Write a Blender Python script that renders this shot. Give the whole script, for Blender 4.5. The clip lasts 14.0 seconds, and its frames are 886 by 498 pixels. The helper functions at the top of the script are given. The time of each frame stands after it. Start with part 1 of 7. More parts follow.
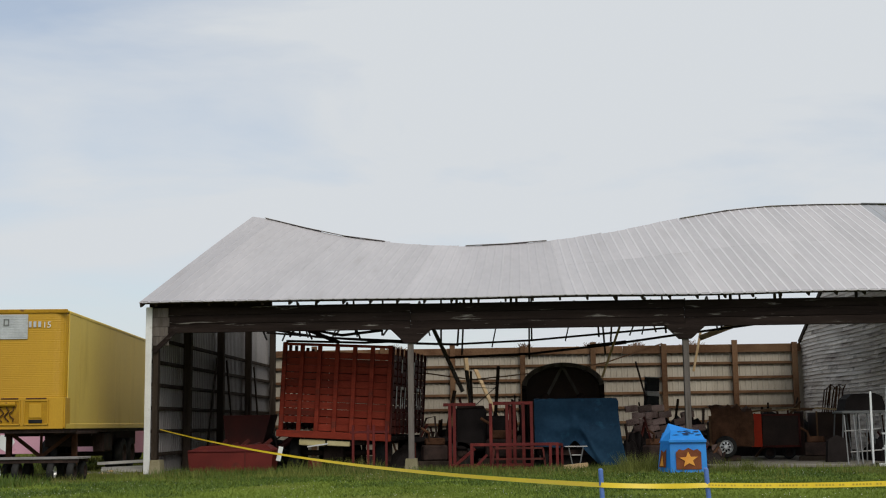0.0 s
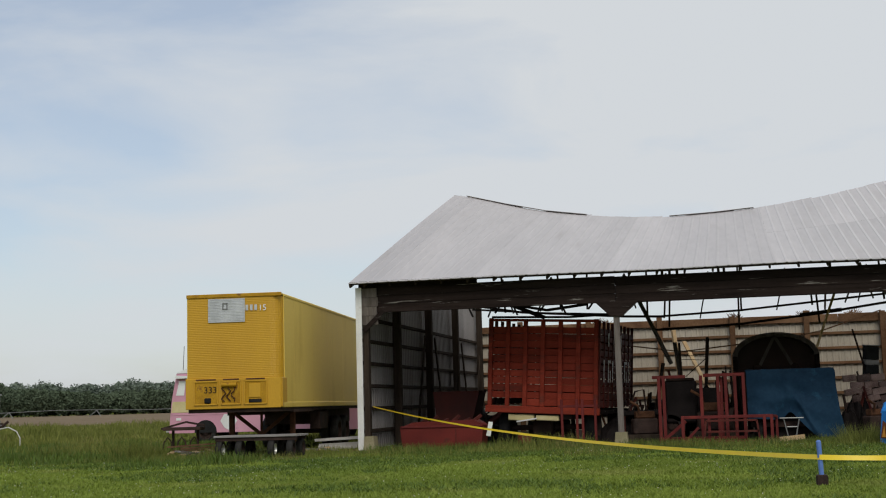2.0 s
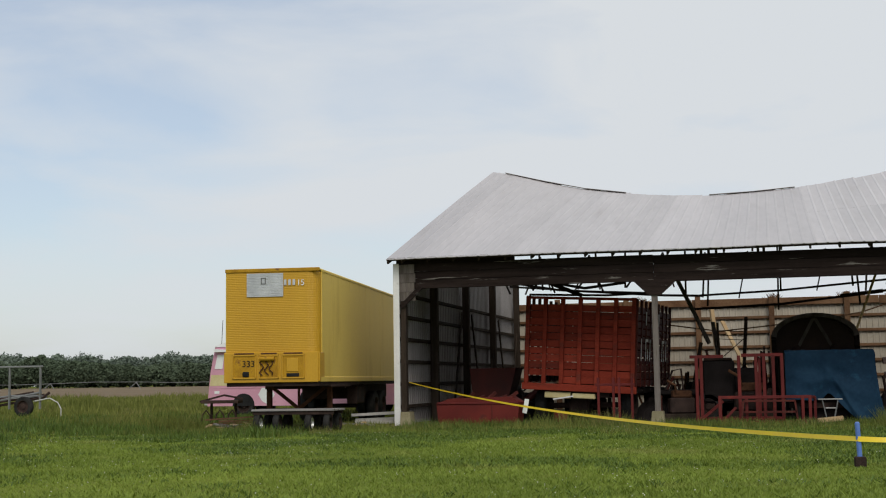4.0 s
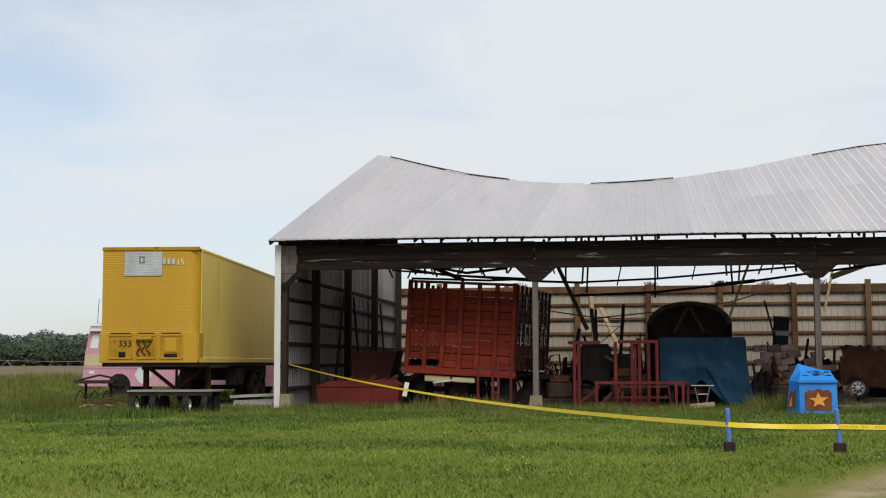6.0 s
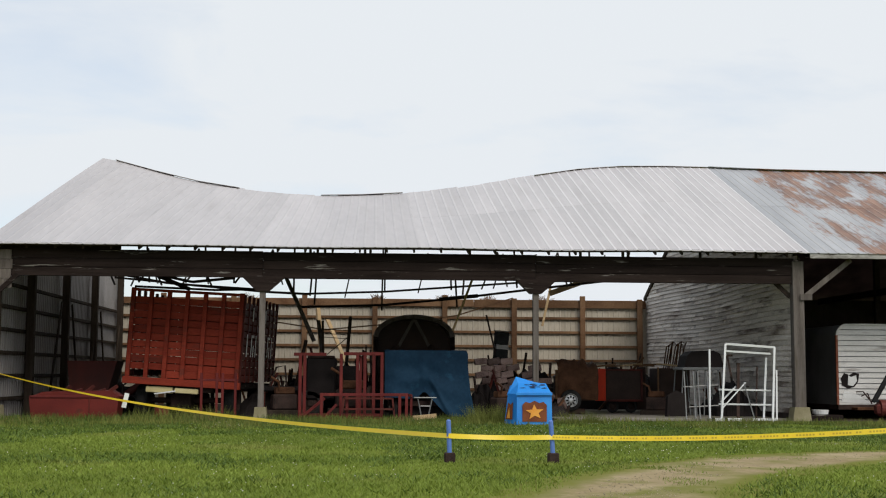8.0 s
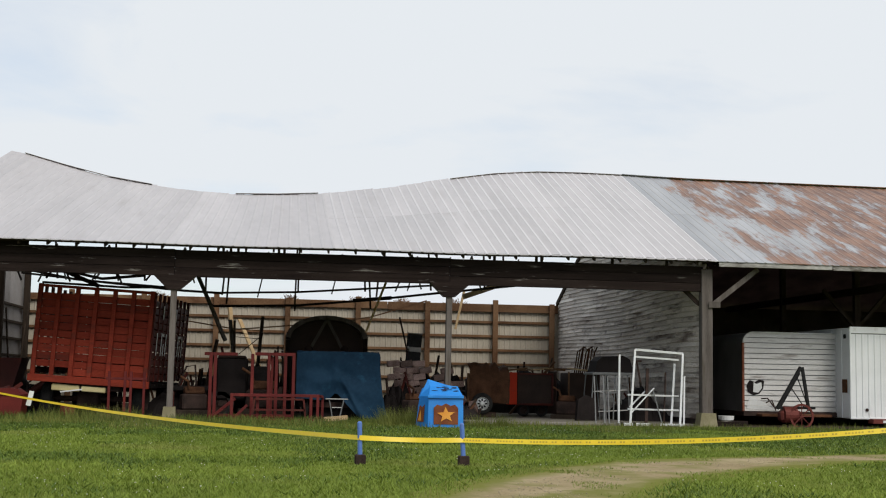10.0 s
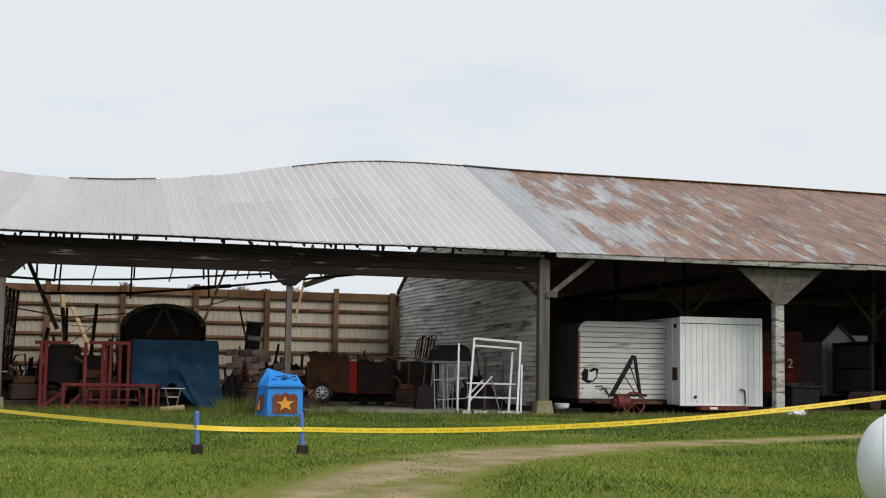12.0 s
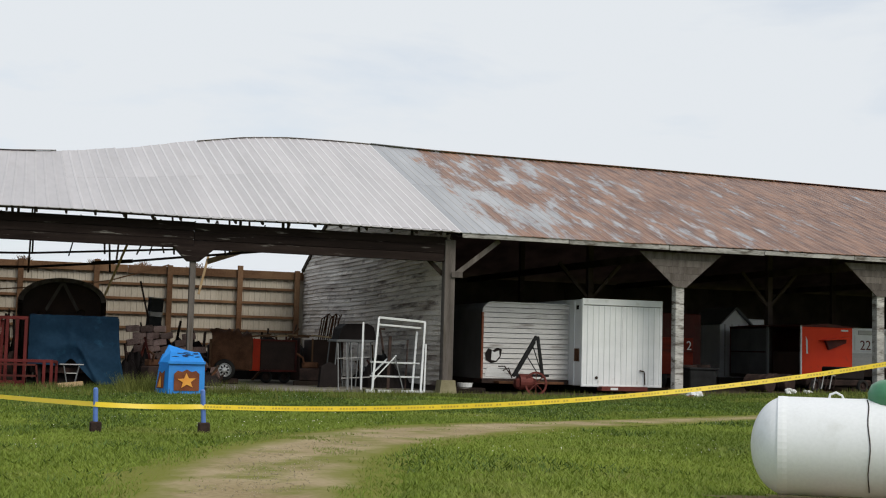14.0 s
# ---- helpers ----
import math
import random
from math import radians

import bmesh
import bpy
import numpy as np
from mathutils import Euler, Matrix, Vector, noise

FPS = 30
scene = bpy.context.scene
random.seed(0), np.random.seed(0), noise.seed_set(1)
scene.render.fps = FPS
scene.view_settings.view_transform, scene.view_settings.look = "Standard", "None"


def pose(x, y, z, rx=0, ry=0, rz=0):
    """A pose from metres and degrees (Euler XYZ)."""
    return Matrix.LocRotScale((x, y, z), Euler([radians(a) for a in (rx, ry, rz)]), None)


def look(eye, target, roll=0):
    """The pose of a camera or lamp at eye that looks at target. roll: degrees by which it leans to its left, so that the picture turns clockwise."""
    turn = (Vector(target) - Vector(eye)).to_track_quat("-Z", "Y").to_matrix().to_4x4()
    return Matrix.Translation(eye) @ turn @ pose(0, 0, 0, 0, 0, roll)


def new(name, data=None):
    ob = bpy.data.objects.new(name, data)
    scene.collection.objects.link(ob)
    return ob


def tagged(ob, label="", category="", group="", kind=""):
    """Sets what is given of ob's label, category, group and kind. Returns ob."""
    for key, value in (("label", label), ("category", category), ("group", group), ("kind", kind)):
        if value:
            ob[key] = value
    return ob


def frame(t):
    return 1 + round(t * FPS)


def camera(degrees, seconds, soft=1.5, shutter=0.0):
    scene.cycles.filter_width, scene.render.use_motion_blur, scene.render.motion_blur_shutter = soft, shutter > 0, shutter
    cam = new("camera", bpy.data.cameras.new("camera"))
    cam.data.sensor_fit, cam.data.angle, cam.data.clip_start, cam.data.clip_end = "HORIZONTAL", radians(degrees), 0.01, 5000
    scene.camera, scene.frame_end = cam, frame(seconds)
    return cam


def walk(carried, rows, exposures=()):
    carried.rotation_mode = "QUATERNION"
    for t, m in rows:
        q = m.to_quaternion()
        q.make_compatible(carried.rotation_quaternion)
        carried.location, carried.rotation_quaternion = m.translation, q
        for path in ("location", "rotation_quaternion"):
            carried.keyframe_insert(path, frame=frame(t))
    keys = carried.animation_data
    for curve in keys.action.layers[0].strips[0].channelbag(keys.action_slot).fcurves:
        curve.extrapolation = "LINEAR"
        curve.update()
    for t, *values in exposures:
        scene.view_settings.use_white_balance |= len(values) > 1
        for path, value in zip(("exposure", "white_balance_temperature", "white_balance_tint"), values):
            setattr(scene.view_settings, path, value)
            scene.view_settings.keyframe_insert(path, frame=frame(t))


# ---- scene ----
# camera and walk
LENS = 38.43
EYE = (0.0, 0.0, 1.3)
cam = camera(LENS, 14.0, soft=1.1)


def turned(yaw, pitch, roll):
    """Pose of the panning camera: degrees to the left of +y, up, and lean."""
    a, b = radians(yaw), radians(pitch)
    ahead = Vector((-math.sin(a) * math.cos(b), math.cos(a) * math.cos(b), math.sin(b)))
    return look(EYE, Vector(EYE) + ahead * 20.0, roll)


PATH = [
    (0.0, 2.654, 7.837, -0.734),
    (0.5, 3.216, 8.040, -0.791),
    (1.0, 3.885, 7.941, -1.015),
    (1.5, 8.818, 6.731, -1.156),
    (2.0, 11.856, 6.896, -1.594),
    (2.5, 13.158, 6.844, -1.275),
    (2.7, 13.298, 6.744, -1.275),
    (4.8, 13.336, 5.387, -0.389),
    (5.0, 12.086, 5.327, -0.389),
    (5.5, 10.418, 5.168, -0.395),
    (6.0, 8.315, 5.083, -0.156),
    (6.5, 4.860, 5.067, 0.186),
    (7.0, 2.834, 5.082, 0.394),
    (7.5, -0.000, 5.245, 0.339),
    (8.0, -3.906, 5.611, 0.265),
    (8.2, -4.326, 5.531, 0.265),
    (10.3, -8.547, 5.762, 1.122),
    (10.5, -9.087, 5.582, 1.172),
    (11.0, -10.337, 5.447, 1.334),
    (11.5, -11.968, 5.374, 1.525),
    (12.0, -14.949, 5.370, 0.918),
    (12.5, -16.578, 5.248, 0.747),
    (13.0, -18.364, 5.012, 1.273),
    (13.5, -19.516, 4.774, 1.386),
    (14.0, -19.218, 4.524, 1.516),
]
walk(cam, [(t, turned(a, b, c)) for t, a, b, c in PATH],
     exposures=[(0.0, -0.24), (2.5, -0.3), (5.0, -0.12), (8.0, 0.02), (11.0, -0.01), (14.0, -0.03)])

# ---- light: hazy sky with thin cloud, soft high sun ----
SUN_EL, SUN_AZ = 46.0, 158.0      # degrees; azimuth from +y towards +x
world = bpy.data.worlds.new("hazy_sky")
scene.world = world
world.use_nodes = True
wn, wl = world.node_tree.nodes, world.node_tree.links
wn.clear()
w_out, w_bg = wn.new("ShaderNodeOutputWorld"), wn.new("ShaderNodeBackground")
w_sky = wn.new("ShaderNodeTexSky")
w_sky.sky_type, w_sky.sun_disc = "NISHITA", False
w_sky.sun_elevation, w_sky.sun_rotation = radians(SUN_EL), radians(SUN_AZ)
w_sky.dust_density, w_sky.air_density = 1.5, 1.0
w_dim = wn.new("ShaderNodeVectorMath")
w_dim.operation = "SCALE"
w_dim.inputs["Scale"].default_value = 0.15
w_tc, w_map = wn.new("ShaderNodeTexCoord"), wn.new("ShaderNodeMapping")
w_map.inputs["Scale"].default_value = (2.2, 1.6, 7.5)
w_map.inputs["Rotation"].default_value = (0, radians(9), 0)
w_map.inputs["Location"].default_value = (0.35, 0.2, 0.1)
w_noise = wn.new("ShaderNodeTexNoise")
w_noise.inputs["Scale"].default_value, w_noise.inputs["Detail"].default_value = 1.3, 6.0
w_noise.inputs["Roughness"].default_value, w_noise.inputs["Distortion"].default_value = 0.52, 0.4
w_sep, w_side = wn.new("ShaderNodeSeparateXYZ"), wn.new("ShaderNodeMapRange")
w_side.inputs["From Min"].default_value, w_side.inputs["From Max"].default_value = -0.5, 0.15
w_side.inputs["To Min"].default_value, w_side.inputs["To Max"].default_value = -0.09, 0.15
w_add = wn.new("ShaderNodeMath")
w_ramp = wn.new("ShaderNodeValToRGB")
w_ramp.color_ramp.elements[0].position, w_ramp.color_ramp.elements[1].position = 0.36, 0.6
w_ramp.color_ramp.elements[0].color = (0.42, 0.42, 0.42, 1)
w_mix = wn.new("ShaderNodeMix")
w_mix.data_type = "RGBA"
w_mix.inputs[7].default_value = (0.79, 0.83, 0.87, 1)
wl.new(w_tc.outputs["Generated"], w_map.inputs["Vector"])
wl.new(w_tc.outputs["Generated"], w_sep.inputs[0])
wl.new(w_map.outputs[0], w_noise.inputs["Vector"])
wl.new(w_sep.outputs["X"], w_side.inputs["Value"])
wl.new(w_noise.outputs["Fac"], w_add.inputs[0])
wl.new(w_side.outputs[0], w_add.inputs[1])
wl.new(w_add.outputs[0], w_ramp.inputs[0])
wl.new(w_sky.outputs[0], w_dim.inputs[0])
wl.new(w_ramp.outputs[0], w_mix.inputs[0])
wl.new(w_dim.outputs[0], w_mix.inputs[6])
wl.new(w_mix.outputs[2], w_bg.inputs[0])
wl.new(w_bg.outputs[0], w_out.inputs[0])

sun = new("sun", bpy.data.lights.new("sun", "SUN"))
sun.data.energy, sun.data.angle, sun.data.color = 2.0, radians(30), (1.0, 0.95, 0.87)
e, a = radians(SUN_EL), radians(SUN_AZ)
sun.matrix_world = look((0, 0, 60), Vector((0, 0, 60)) - Vector((math.sin(a) * math.cos(e), math.cos(a) * math.cos(e), math.sin(e))))


# ---- materials ----
def surf(name, c1, c2, scale=2.0, rough=0.75, metal=0.0, bump=0.15, fine=35.0, stretch=(1, 1, 1),
         spot=None, spot_at=(0.58, 0.7), spot_scale=3.0, spot_stretch=None, vary=0.0, island=0.0, rough_var=0.15, ramp=(0.35, 0.65)):
    """Node material: two colours mixed by coarse and fine noise, optional patches of a third, bump from the fine grain."""
    m = bpy.data.materials.new(name)
    m.use_nodes = True
    n, l = m.node_tree.nodes, m.node_tree.links
    b = n["Principled BSDF"]
    tc, mp = n.new("ShaderNodeTexCoord"), n.new("ShaderNodeMapping")
    mp.inputs["Scale"].default_value = stretch
    l.new(tc.outputs["Object"], mp.inputs["Vector"])
    info = n.new("ShaderNodeObjectInfo")
    shift = n.new("ShaderNodeMath")
    shift.operation = "MULTIPLY"
    shift.inputs[1].default_value = 37.0
    l.new(info.outputs["Random"], shift.inputs[0])
    if vary:
        l.new(shift.outputs[0], mp.inputs["Location"])
    big, small = n.new("ShaderNodeTexNoise"), n.new("ShaderNodeTexNoise")
    big.inputs["Scale"].default_value, big.inputs["Detail"].default_value = scale, 5
    small.inputs["Scale"].default_value, small.inputs["Detail"].default_value = fine, 3
    for q in (big, small):
        l.new(mp.outputs[0], q.inputs["Vector"])
    mix = n.new("ShaderNodeMath")
    mix.operation = "MULTIPLY_ADD"
    mix.inputs[1].default_value = 0.35
    l.new(small.outputs["Fac"], mix.inputs[0])
    sc = n.new("ShaderNodeMath")
    sc.operation = "MULTIPLY"
    sc.inputs[1].default_value = 0.65
    l.new(big.outputs["Fac"], sc.inputs[0])
    l.new(sc.outputs[0], mix.inputs[2])
    cr = n.new("ShaderNodeValToRGB")
    cr.color_ramp.elements[0].position, cr.color_ramp.elements[1].position = ramp
    cr.color_ramp.elements[0].color, cr.color_ramp.elements[1].color = (*c1, 1), (*c2, 1)
    l.new(mix.outputs[0], cr.inputs[0])
    col = cr.outputs[0]
    if spot:
        sm = n.new("ShaderNodeMapping")
        sm.inputs["Scale"].default_value = spot_stretch or stretch
        l.new(tc.outputs["Object"], sm.inputs["Vector"])
        if vary:
            l.new(shift.outputs[0], sm.inputs["Location"])
        sn = n.new("ShaderNodeTexNoise")
        sn.inputs["Scale"].default_value, sn.inputs["Detail"].default_value = spot_scale, 7
        sn.inputs["Roughness"].default_value = 0.62
        l.new(sm.outputs[0], sn.inputs["Vector"])
        sr = n.new("ShaderNodeMapRange")
        sr.inputs["From Min"].default_value, sr.inputs["From Max"].default_value = spot_at
        l.new(sn.outputs["Fac"], sr.inputs["Value"])
        mx = n.new("ShaderNodeMix")
        mx.data_type = "RGBA"
        l.new(sr.outputs[0], mx.inputs[0])
        l.new(col, mx.inputs[6])
        mx.inputs[7].default_value = (*spot, 1)
        col = mx.outputs[2]
    if vary or island:
        hsv, mr = n.new("ShaderNodeHueSaturation"), n.new("ShaderNodeMapRange")
        k = island or vary
        mr.inputs["To Min"].default_value, mr.inputs["To Max"].default_value = 1 - k, 1 + k
        if island:
            l.new(n.new("ShaderNodeNewGeometry").outputs["Random Per Island"], mr.inputs["Value"])
        else:
            l.new(info.outputs["Random"], mr.inputs["Value"])
        l.new(mr.outputs[0], hsv.inputs["Value"])
        l.new(col, hsv.inputs["Color"])
        col = hsv.outputs[0]
    l.new(col, b.inputs["Base Color"])
    rr = n.new("ShaderNodeMapRange")
    rr.inputs["To Min"].default_value, rr.inputs["To Max"].default_value = max(0.05, rough - rough_var), min(1, rough + rough_var)
    l.new(big.outputs["Fac"], rr.inputs["Value"])
    l.new(rr.outputs[0], b.inputs["Roughness"])
    b.inputs["Metallic"].default_value = metal
    b.inputs["Specular IOR Level"].default_value = 0.5 if rough < 0.56 else 0.2 if rough < 0.68 else 0.06
    if bump:
        bp = n.new("ShaderNodeBump")
        bp.inputs["Strength"].default_value, bp.inputs["Distance"].default_value = bump, 0.02
        l.new(mix.outputs[0], bp.inputs["Height"])
        l.new(bp.outputs[0], b.inputs["Normal"])
    return m


RUST = (0.13, 0.05, 0.025)
M = {}
M["lawn"] = surf("lawn_soil", (0.085, 0.112, 0.013), (0.165, 0.195, 0.027), 0.22, 0.95, bump=0.6, fine=9, spot=(0.16, 0.15, 0.05), spot_at=(0.58, 0.74), spot_scale=0.25)
M["blade"] = surf("grass_blade", (0.11, 0.158, 0.018), (0.216, 0.28, 0.044), 0.22, 0.65, bump=0, fine=2.5, island=0.07, spot=(0.25, 0.26, 0.07), spot_scale=0.3, spot_at=(0.55, 0.72))
M["blade_tall"] = surf("tall_grass_blade", (0.085, 0.105, 0.022), (0.18, 0.19, 0.05), 0.3, 0.7, bump=0, fine=2, island=0.2, spot=(0.25, 0.21, 0.09), spot_scale=0.4, spot_at=(0.56, 0.75))
M["leaf"] = surf("clover_leaf", (0.048, 0.085, 0.013), (0.1, 0.15, 0.025), 0.5, 0.6, bump=0, fine=3, island=0.25)
M["clover"] = surf("clover_white", (0.6, 0.6, 0.55), (0.8, 0.8, 0.75), 4, 0.8, bump=0)
# distance haze is mixed into the hill's pale base colour
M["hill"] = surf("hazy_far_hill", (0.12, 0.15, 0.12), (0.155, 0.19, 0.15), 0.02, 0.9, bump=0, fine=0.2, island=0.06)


def worn_track():
    """Gravel that gives way to turf towards its ragged edges; the mesh carries how far in a point lies."""
    m = surf("worn_gravel", (0.25, 0.19, 0.1), (0.39, 0.315, 0.19), 0.7, 0.95, bump=0.7, fine=16, spot=(0.17, 0.17, 0.045), spot_at=(0.46, 0.62), spot_scale=0.9)
    n, l = m.node_tree.nodes, m.node_tree.links
    b = n["Principled BSDF"]
    old = b.inputs["Base Color"].links[0].from_socket
    at, tc, ns = n.new("ShaderNodeAttribute"), n.new("ShaderNodeTexCoord"), n.new("ShaderNodeTexNoise")
    at.attribute_name = "inward"
    ns.inputs["Scale"].default_value, ns.inputs["Detail"].default_value, ns.inputs["Roughness"].default_value = 1.1, 8, 0.65
    l.new(tc.outputs["Object"], ns.inputs["Vector"])
    ad, mr, mx = n.new("ShaderNodeMath"), n.new("ShaderNodeMapRange"), n.new("ShaderNodeMix")
    l.new(at.outputs["Fac"], ad.inputs[0])
    l.new(ns.outputs["Fac"], ad.inputs[1])
    mr.inputs["From Min"].default_value, mr.inputs["From Max"].default_value = 0.8, 1.15
    l.new(ad.outputs[0], mr.inputs["Value"])
    mx.data_type = "RGBA"
    l.new(mr.outputs[0], mx.inputs[0])
    mx.inputs[6].default_value = (0.16, 0.165, 0.034, 1)
    l.new(old, mx.inputs[7])
    l.new(mx.outputs[2], b.inputs["Base Color"])
    return m


M["track"] = worn_track()
M["stone"] = surf("gravel_stone", (0.28, 0.23, 0.15), (0.42, 0.36, 0.26), 3, 0.9, bump=0.2, island=0.3)
M["field"] = surf("field_stubble", (0.13, 0.095, 0.06), (0.21, 0.16, 0.1), 0.03, 0.95, bump=0.3, fine=0.6)
# base green lightened to carry some haze of distance
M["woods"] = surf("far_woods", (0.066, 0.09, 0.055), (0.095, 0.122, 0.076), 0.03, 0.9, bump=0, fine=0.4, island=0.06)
M["dirt"] = surf("barn_dirt", (0.036, 0.026, 0.019), (0.085, 0.064, 0.048), 0.8, 0.95, bump=0.5, fine=14)
M["slab"] = surf("concrete_slab", (0.16, 0.145, 0.12), (0.27, 0.25, 0.21), 0.9, 0.9, bump=0.2, fine=20, spot=(0.12, 0.1, 0.08), spot_at=(0.58, 0.72), spot_scale=0.8)
M["roof"] = surf("painted_roof_steel", (0.45, 0.425, 0.425), (0.55, 0.52, 0.52), 0.5, 0.5, 0.2, bump=0.03, fine=6, stretch=(1.2, 0.2, 0.4), vary=0.06, spot=(0.40, 0.37, 0.36), spot_at=(0.58, 0.8), spot_scale=1.5)
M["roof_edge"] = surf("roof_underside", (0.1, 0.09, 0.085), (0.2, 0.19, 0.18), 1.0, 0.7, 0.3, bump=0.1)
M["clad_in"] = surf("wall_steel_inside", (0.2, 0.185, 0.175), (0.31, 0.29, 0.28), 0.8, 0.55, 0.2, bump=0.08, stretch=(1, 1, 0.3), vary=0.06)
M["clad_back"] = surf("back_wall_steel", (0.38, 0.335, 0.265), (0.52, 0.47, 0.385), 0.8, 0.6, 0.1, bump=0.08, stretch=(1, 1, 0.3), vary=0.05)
M["clad_white"] = surf("white_trim_steel", (0.62, 0.62, 0.6), (0.78, 0.78, 0.76), 1.0, 0.5, 0.0, bump=0.05, spot=(0.45, 0.42, 0.36), spot_at=(0.6, 0.8))
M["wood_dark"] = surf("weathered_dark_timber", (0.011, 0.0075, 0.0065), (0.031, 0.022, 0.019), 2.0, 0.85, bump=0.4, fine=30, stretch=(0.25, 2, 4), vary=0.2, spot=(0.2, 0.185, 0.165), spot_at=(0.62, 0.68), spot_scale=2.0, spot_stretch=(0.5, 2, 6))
M["wood_post"] = surf("weathered_grey_post", (0.075, 0.062, 0.054), (0.165, 0.145, 0.13), 1.5, 0.85, bump=0.4, fine=24, stretch=(4, 4, 0.3), vary=0.15, spot=(0.09, 0.075, 0.06), spot_at=(0.58, 0.7))
M["wood_brown"] = surf("brown_framing_lumber", (0.1, 0.05, 0.027), (0.21, 0.125, 0.07), 1.6, 0.8, bump=0.3, fine=26, stretch=(0.6, 0.6, 0.6), vary=0.2)
M["wood_pole"] = surf("dark_treated_pole", (0.022, 0.016, 0.012), (0.06, 0.045, 0.034), 1.6, 0.85, bump=0.3, fine=26, stretch=(3, 3, 0.3), vary=0.2)
M["wood_new"] = surf("raw_yellow_lumber", (0.4, 0.27, 0.14), (0.56, 0.41, 0.24), 1.6, 0.8, bump=0.2, fine=26, stretch=(1, 1, 1), vary=0.1)
M["siding"] = surf("peeling_siding", (0.4, 0.34, 0.285), (0.88, 0.82, 0.73), 0.9, 0.85, bump=0.5, fine=20, stretch=(1, 0.35, 3.0), vary=0.14, spot=(0.14, 0.105, 0.085), spot_at=(0.53, 0.68), spot_scale=1.1, spot_stretch=(1, 0.5, 2.5))
M["siding_white"] = surf("peeling_white_board", (0.17, 0.16, 0.145), (0.55, 0.53, 0.5), 1.4, 0.85, bump=0.5, fine=20, stretch=(0.4, 1, 2.0), vary=0.15, spot=(0.11, 0.095, 0.08), spot_at=(0.52, 0.62), spot_scale=2.0, spot_stretch=(0.8, 1, 3))
M["concrete"] = surf("footing_concrete", (0.2, 0.175, 0.1), (0.31, 0.275, 0.175), 2.5, 0.9, bump=0.4)
M["yellow"] = surf("yellow_trailer_front", (0.46, 0.245, 0.008), (0.57, 0.32, 0.013), 0.7, 0.5, bump=0.03, spot=(0.36, 0.19, 0.02), spot_at=(0.62, 0.8), spot_scale=1.6, stretch=(1, 1, 0.4))
M["yellow_side"] = surf("faded_yellow_side", (0.66, 0.46, 0.07), (0.78, 0.575, 0.125), 0.35, 0.55, bump=0.03, stretch=(1, 1, 0.35), spot=(0.56, 0.37, 0.05), spot_at=(0.56, 0.8), spot_scale=0.7)
M["yellow_dark"] = surf("grimy_yellow_steel", (0.3, 0.15, 0.01), (0.5, 0.28, 0.015), 4, 0.65, bump=0.15, spot=RUST, spot_at=(0.58, 0.7), spot_scale=4)
M["patch"] = surf("silver_patch", (0.45, 0.46, 0.47), (0.62, 0.63, 0.64), 3, 0.4, 0.4, bump=0.05)
M["white_paint"] = surf("white_paint", (0.66, 0.67, 0.66), (0.8, 0.81, 0.8), 1.2, 0.45, bump=0.04, spot=(0.5, 0.48, 0.44), spot_at=(0.62, 0.85))
M["tank_white"] = surf("tank_white_enamel", (0.72, 0.73, 0.73), (0.82, 0.83, 0.83), 0.8, 0.35, bump=0.02, spot=(0.6, 0.6, 0.57), spot_at=(0.6, 0.85), spot_scale=2)
M["silver"] = surf("dull_aluminium", (0.38, 0.37, 0.35), (0.6, 0.585, 0.56), 1.0, 0.5, 0.15, bump=0.06, stretch=(0.5, 1, 3), spot=(0.22, 0.2, 0.18), spot_at=(0.55, 0.7), spot_scale=2.0)
M["pink"] = surf("faded_pink_paint", (0.52, 0.24, 0.33), (0.64, 0.34, 0.43), 0.6, 0.5, bump=0.04, spot=(0.4, 0.2, 0.24), spot_at=(0.6, 0.8))
M["red"] = surf("weathered_red_boards", (0.145, 0.02, 0.0115), (0.265, 0.044, 0.025), 0.9, 0.7, bump=0.25, fine=22, stretch=(0.5, 1, 2.5), vary=0.15, spot=(0.09, 0.03, 0.022), spot_at=(0.55, 0.72), spot_scale=1.4)
M["red_bright"] = surf("red_steel_paint", (0.085, 0.0115, 0.0105), (0.145, 0.023, 0.02), 1.5, 0.6, bump=0.06, spot=(0.2, 0.035, 0.02), spot_at=(0.58, 0.75), vary=0.12)
M["red_bin"] = surf("scuffed_red_bin_paint", (0.075, 0.01, 0.008), (0.15, 0.021, 0.015), 1.2, 0.6, bump=0.1, spot=(0.07, 0.02, 0.014), spot_at=(0.56, 0.72), spot_scale=2.5)
M["red_dark"] = surf("grimy_dark_red_steel", (0.035, 0.009, 0.007), (0.085, 0.017, 0.012), 1.5, 0.65, bump=0.15)
M["red_orange"] = surf("orange_red_paint", (0.6, 0.036, 0.009), (0.72, 0.055, 0.014), 1.2, 0.58, bump=0.04, spot=(0.3, 0.045, 0.025), spot_at=(0.6, 0.8))
M["red_dull"] = surf("dull_red_steel", (0.05, 0.01, 0.008), (0.115, 0.022, 0.015), 1.5, 0.6, bump=0.12, vary=0.15, spot=(0.07, 0.03, 0.02), spot_at=(0.52, 0.7))
M["cream"] = surf("cream_paint", (0.5, 0.42, 0.2), (0.62, 0.54, 0.3), 2, 0.6, bump=0.08)
M["blue"] = surf("bright_blue_paint", (0.012, 0.19, 0.62), (0.025, 0.27, 0.74), 1.6, 0.45, bump=0.05, spot=(0.05, 0.24, 0.5), spot_at=(0.6, 0.8), vary=0.05)
M["blue_dark"] = surf("dark_blue_splash", (0.01, 0.02, 0.05), (0.03, 0.06, 0.14), 8, 0.6, bump=0.05)
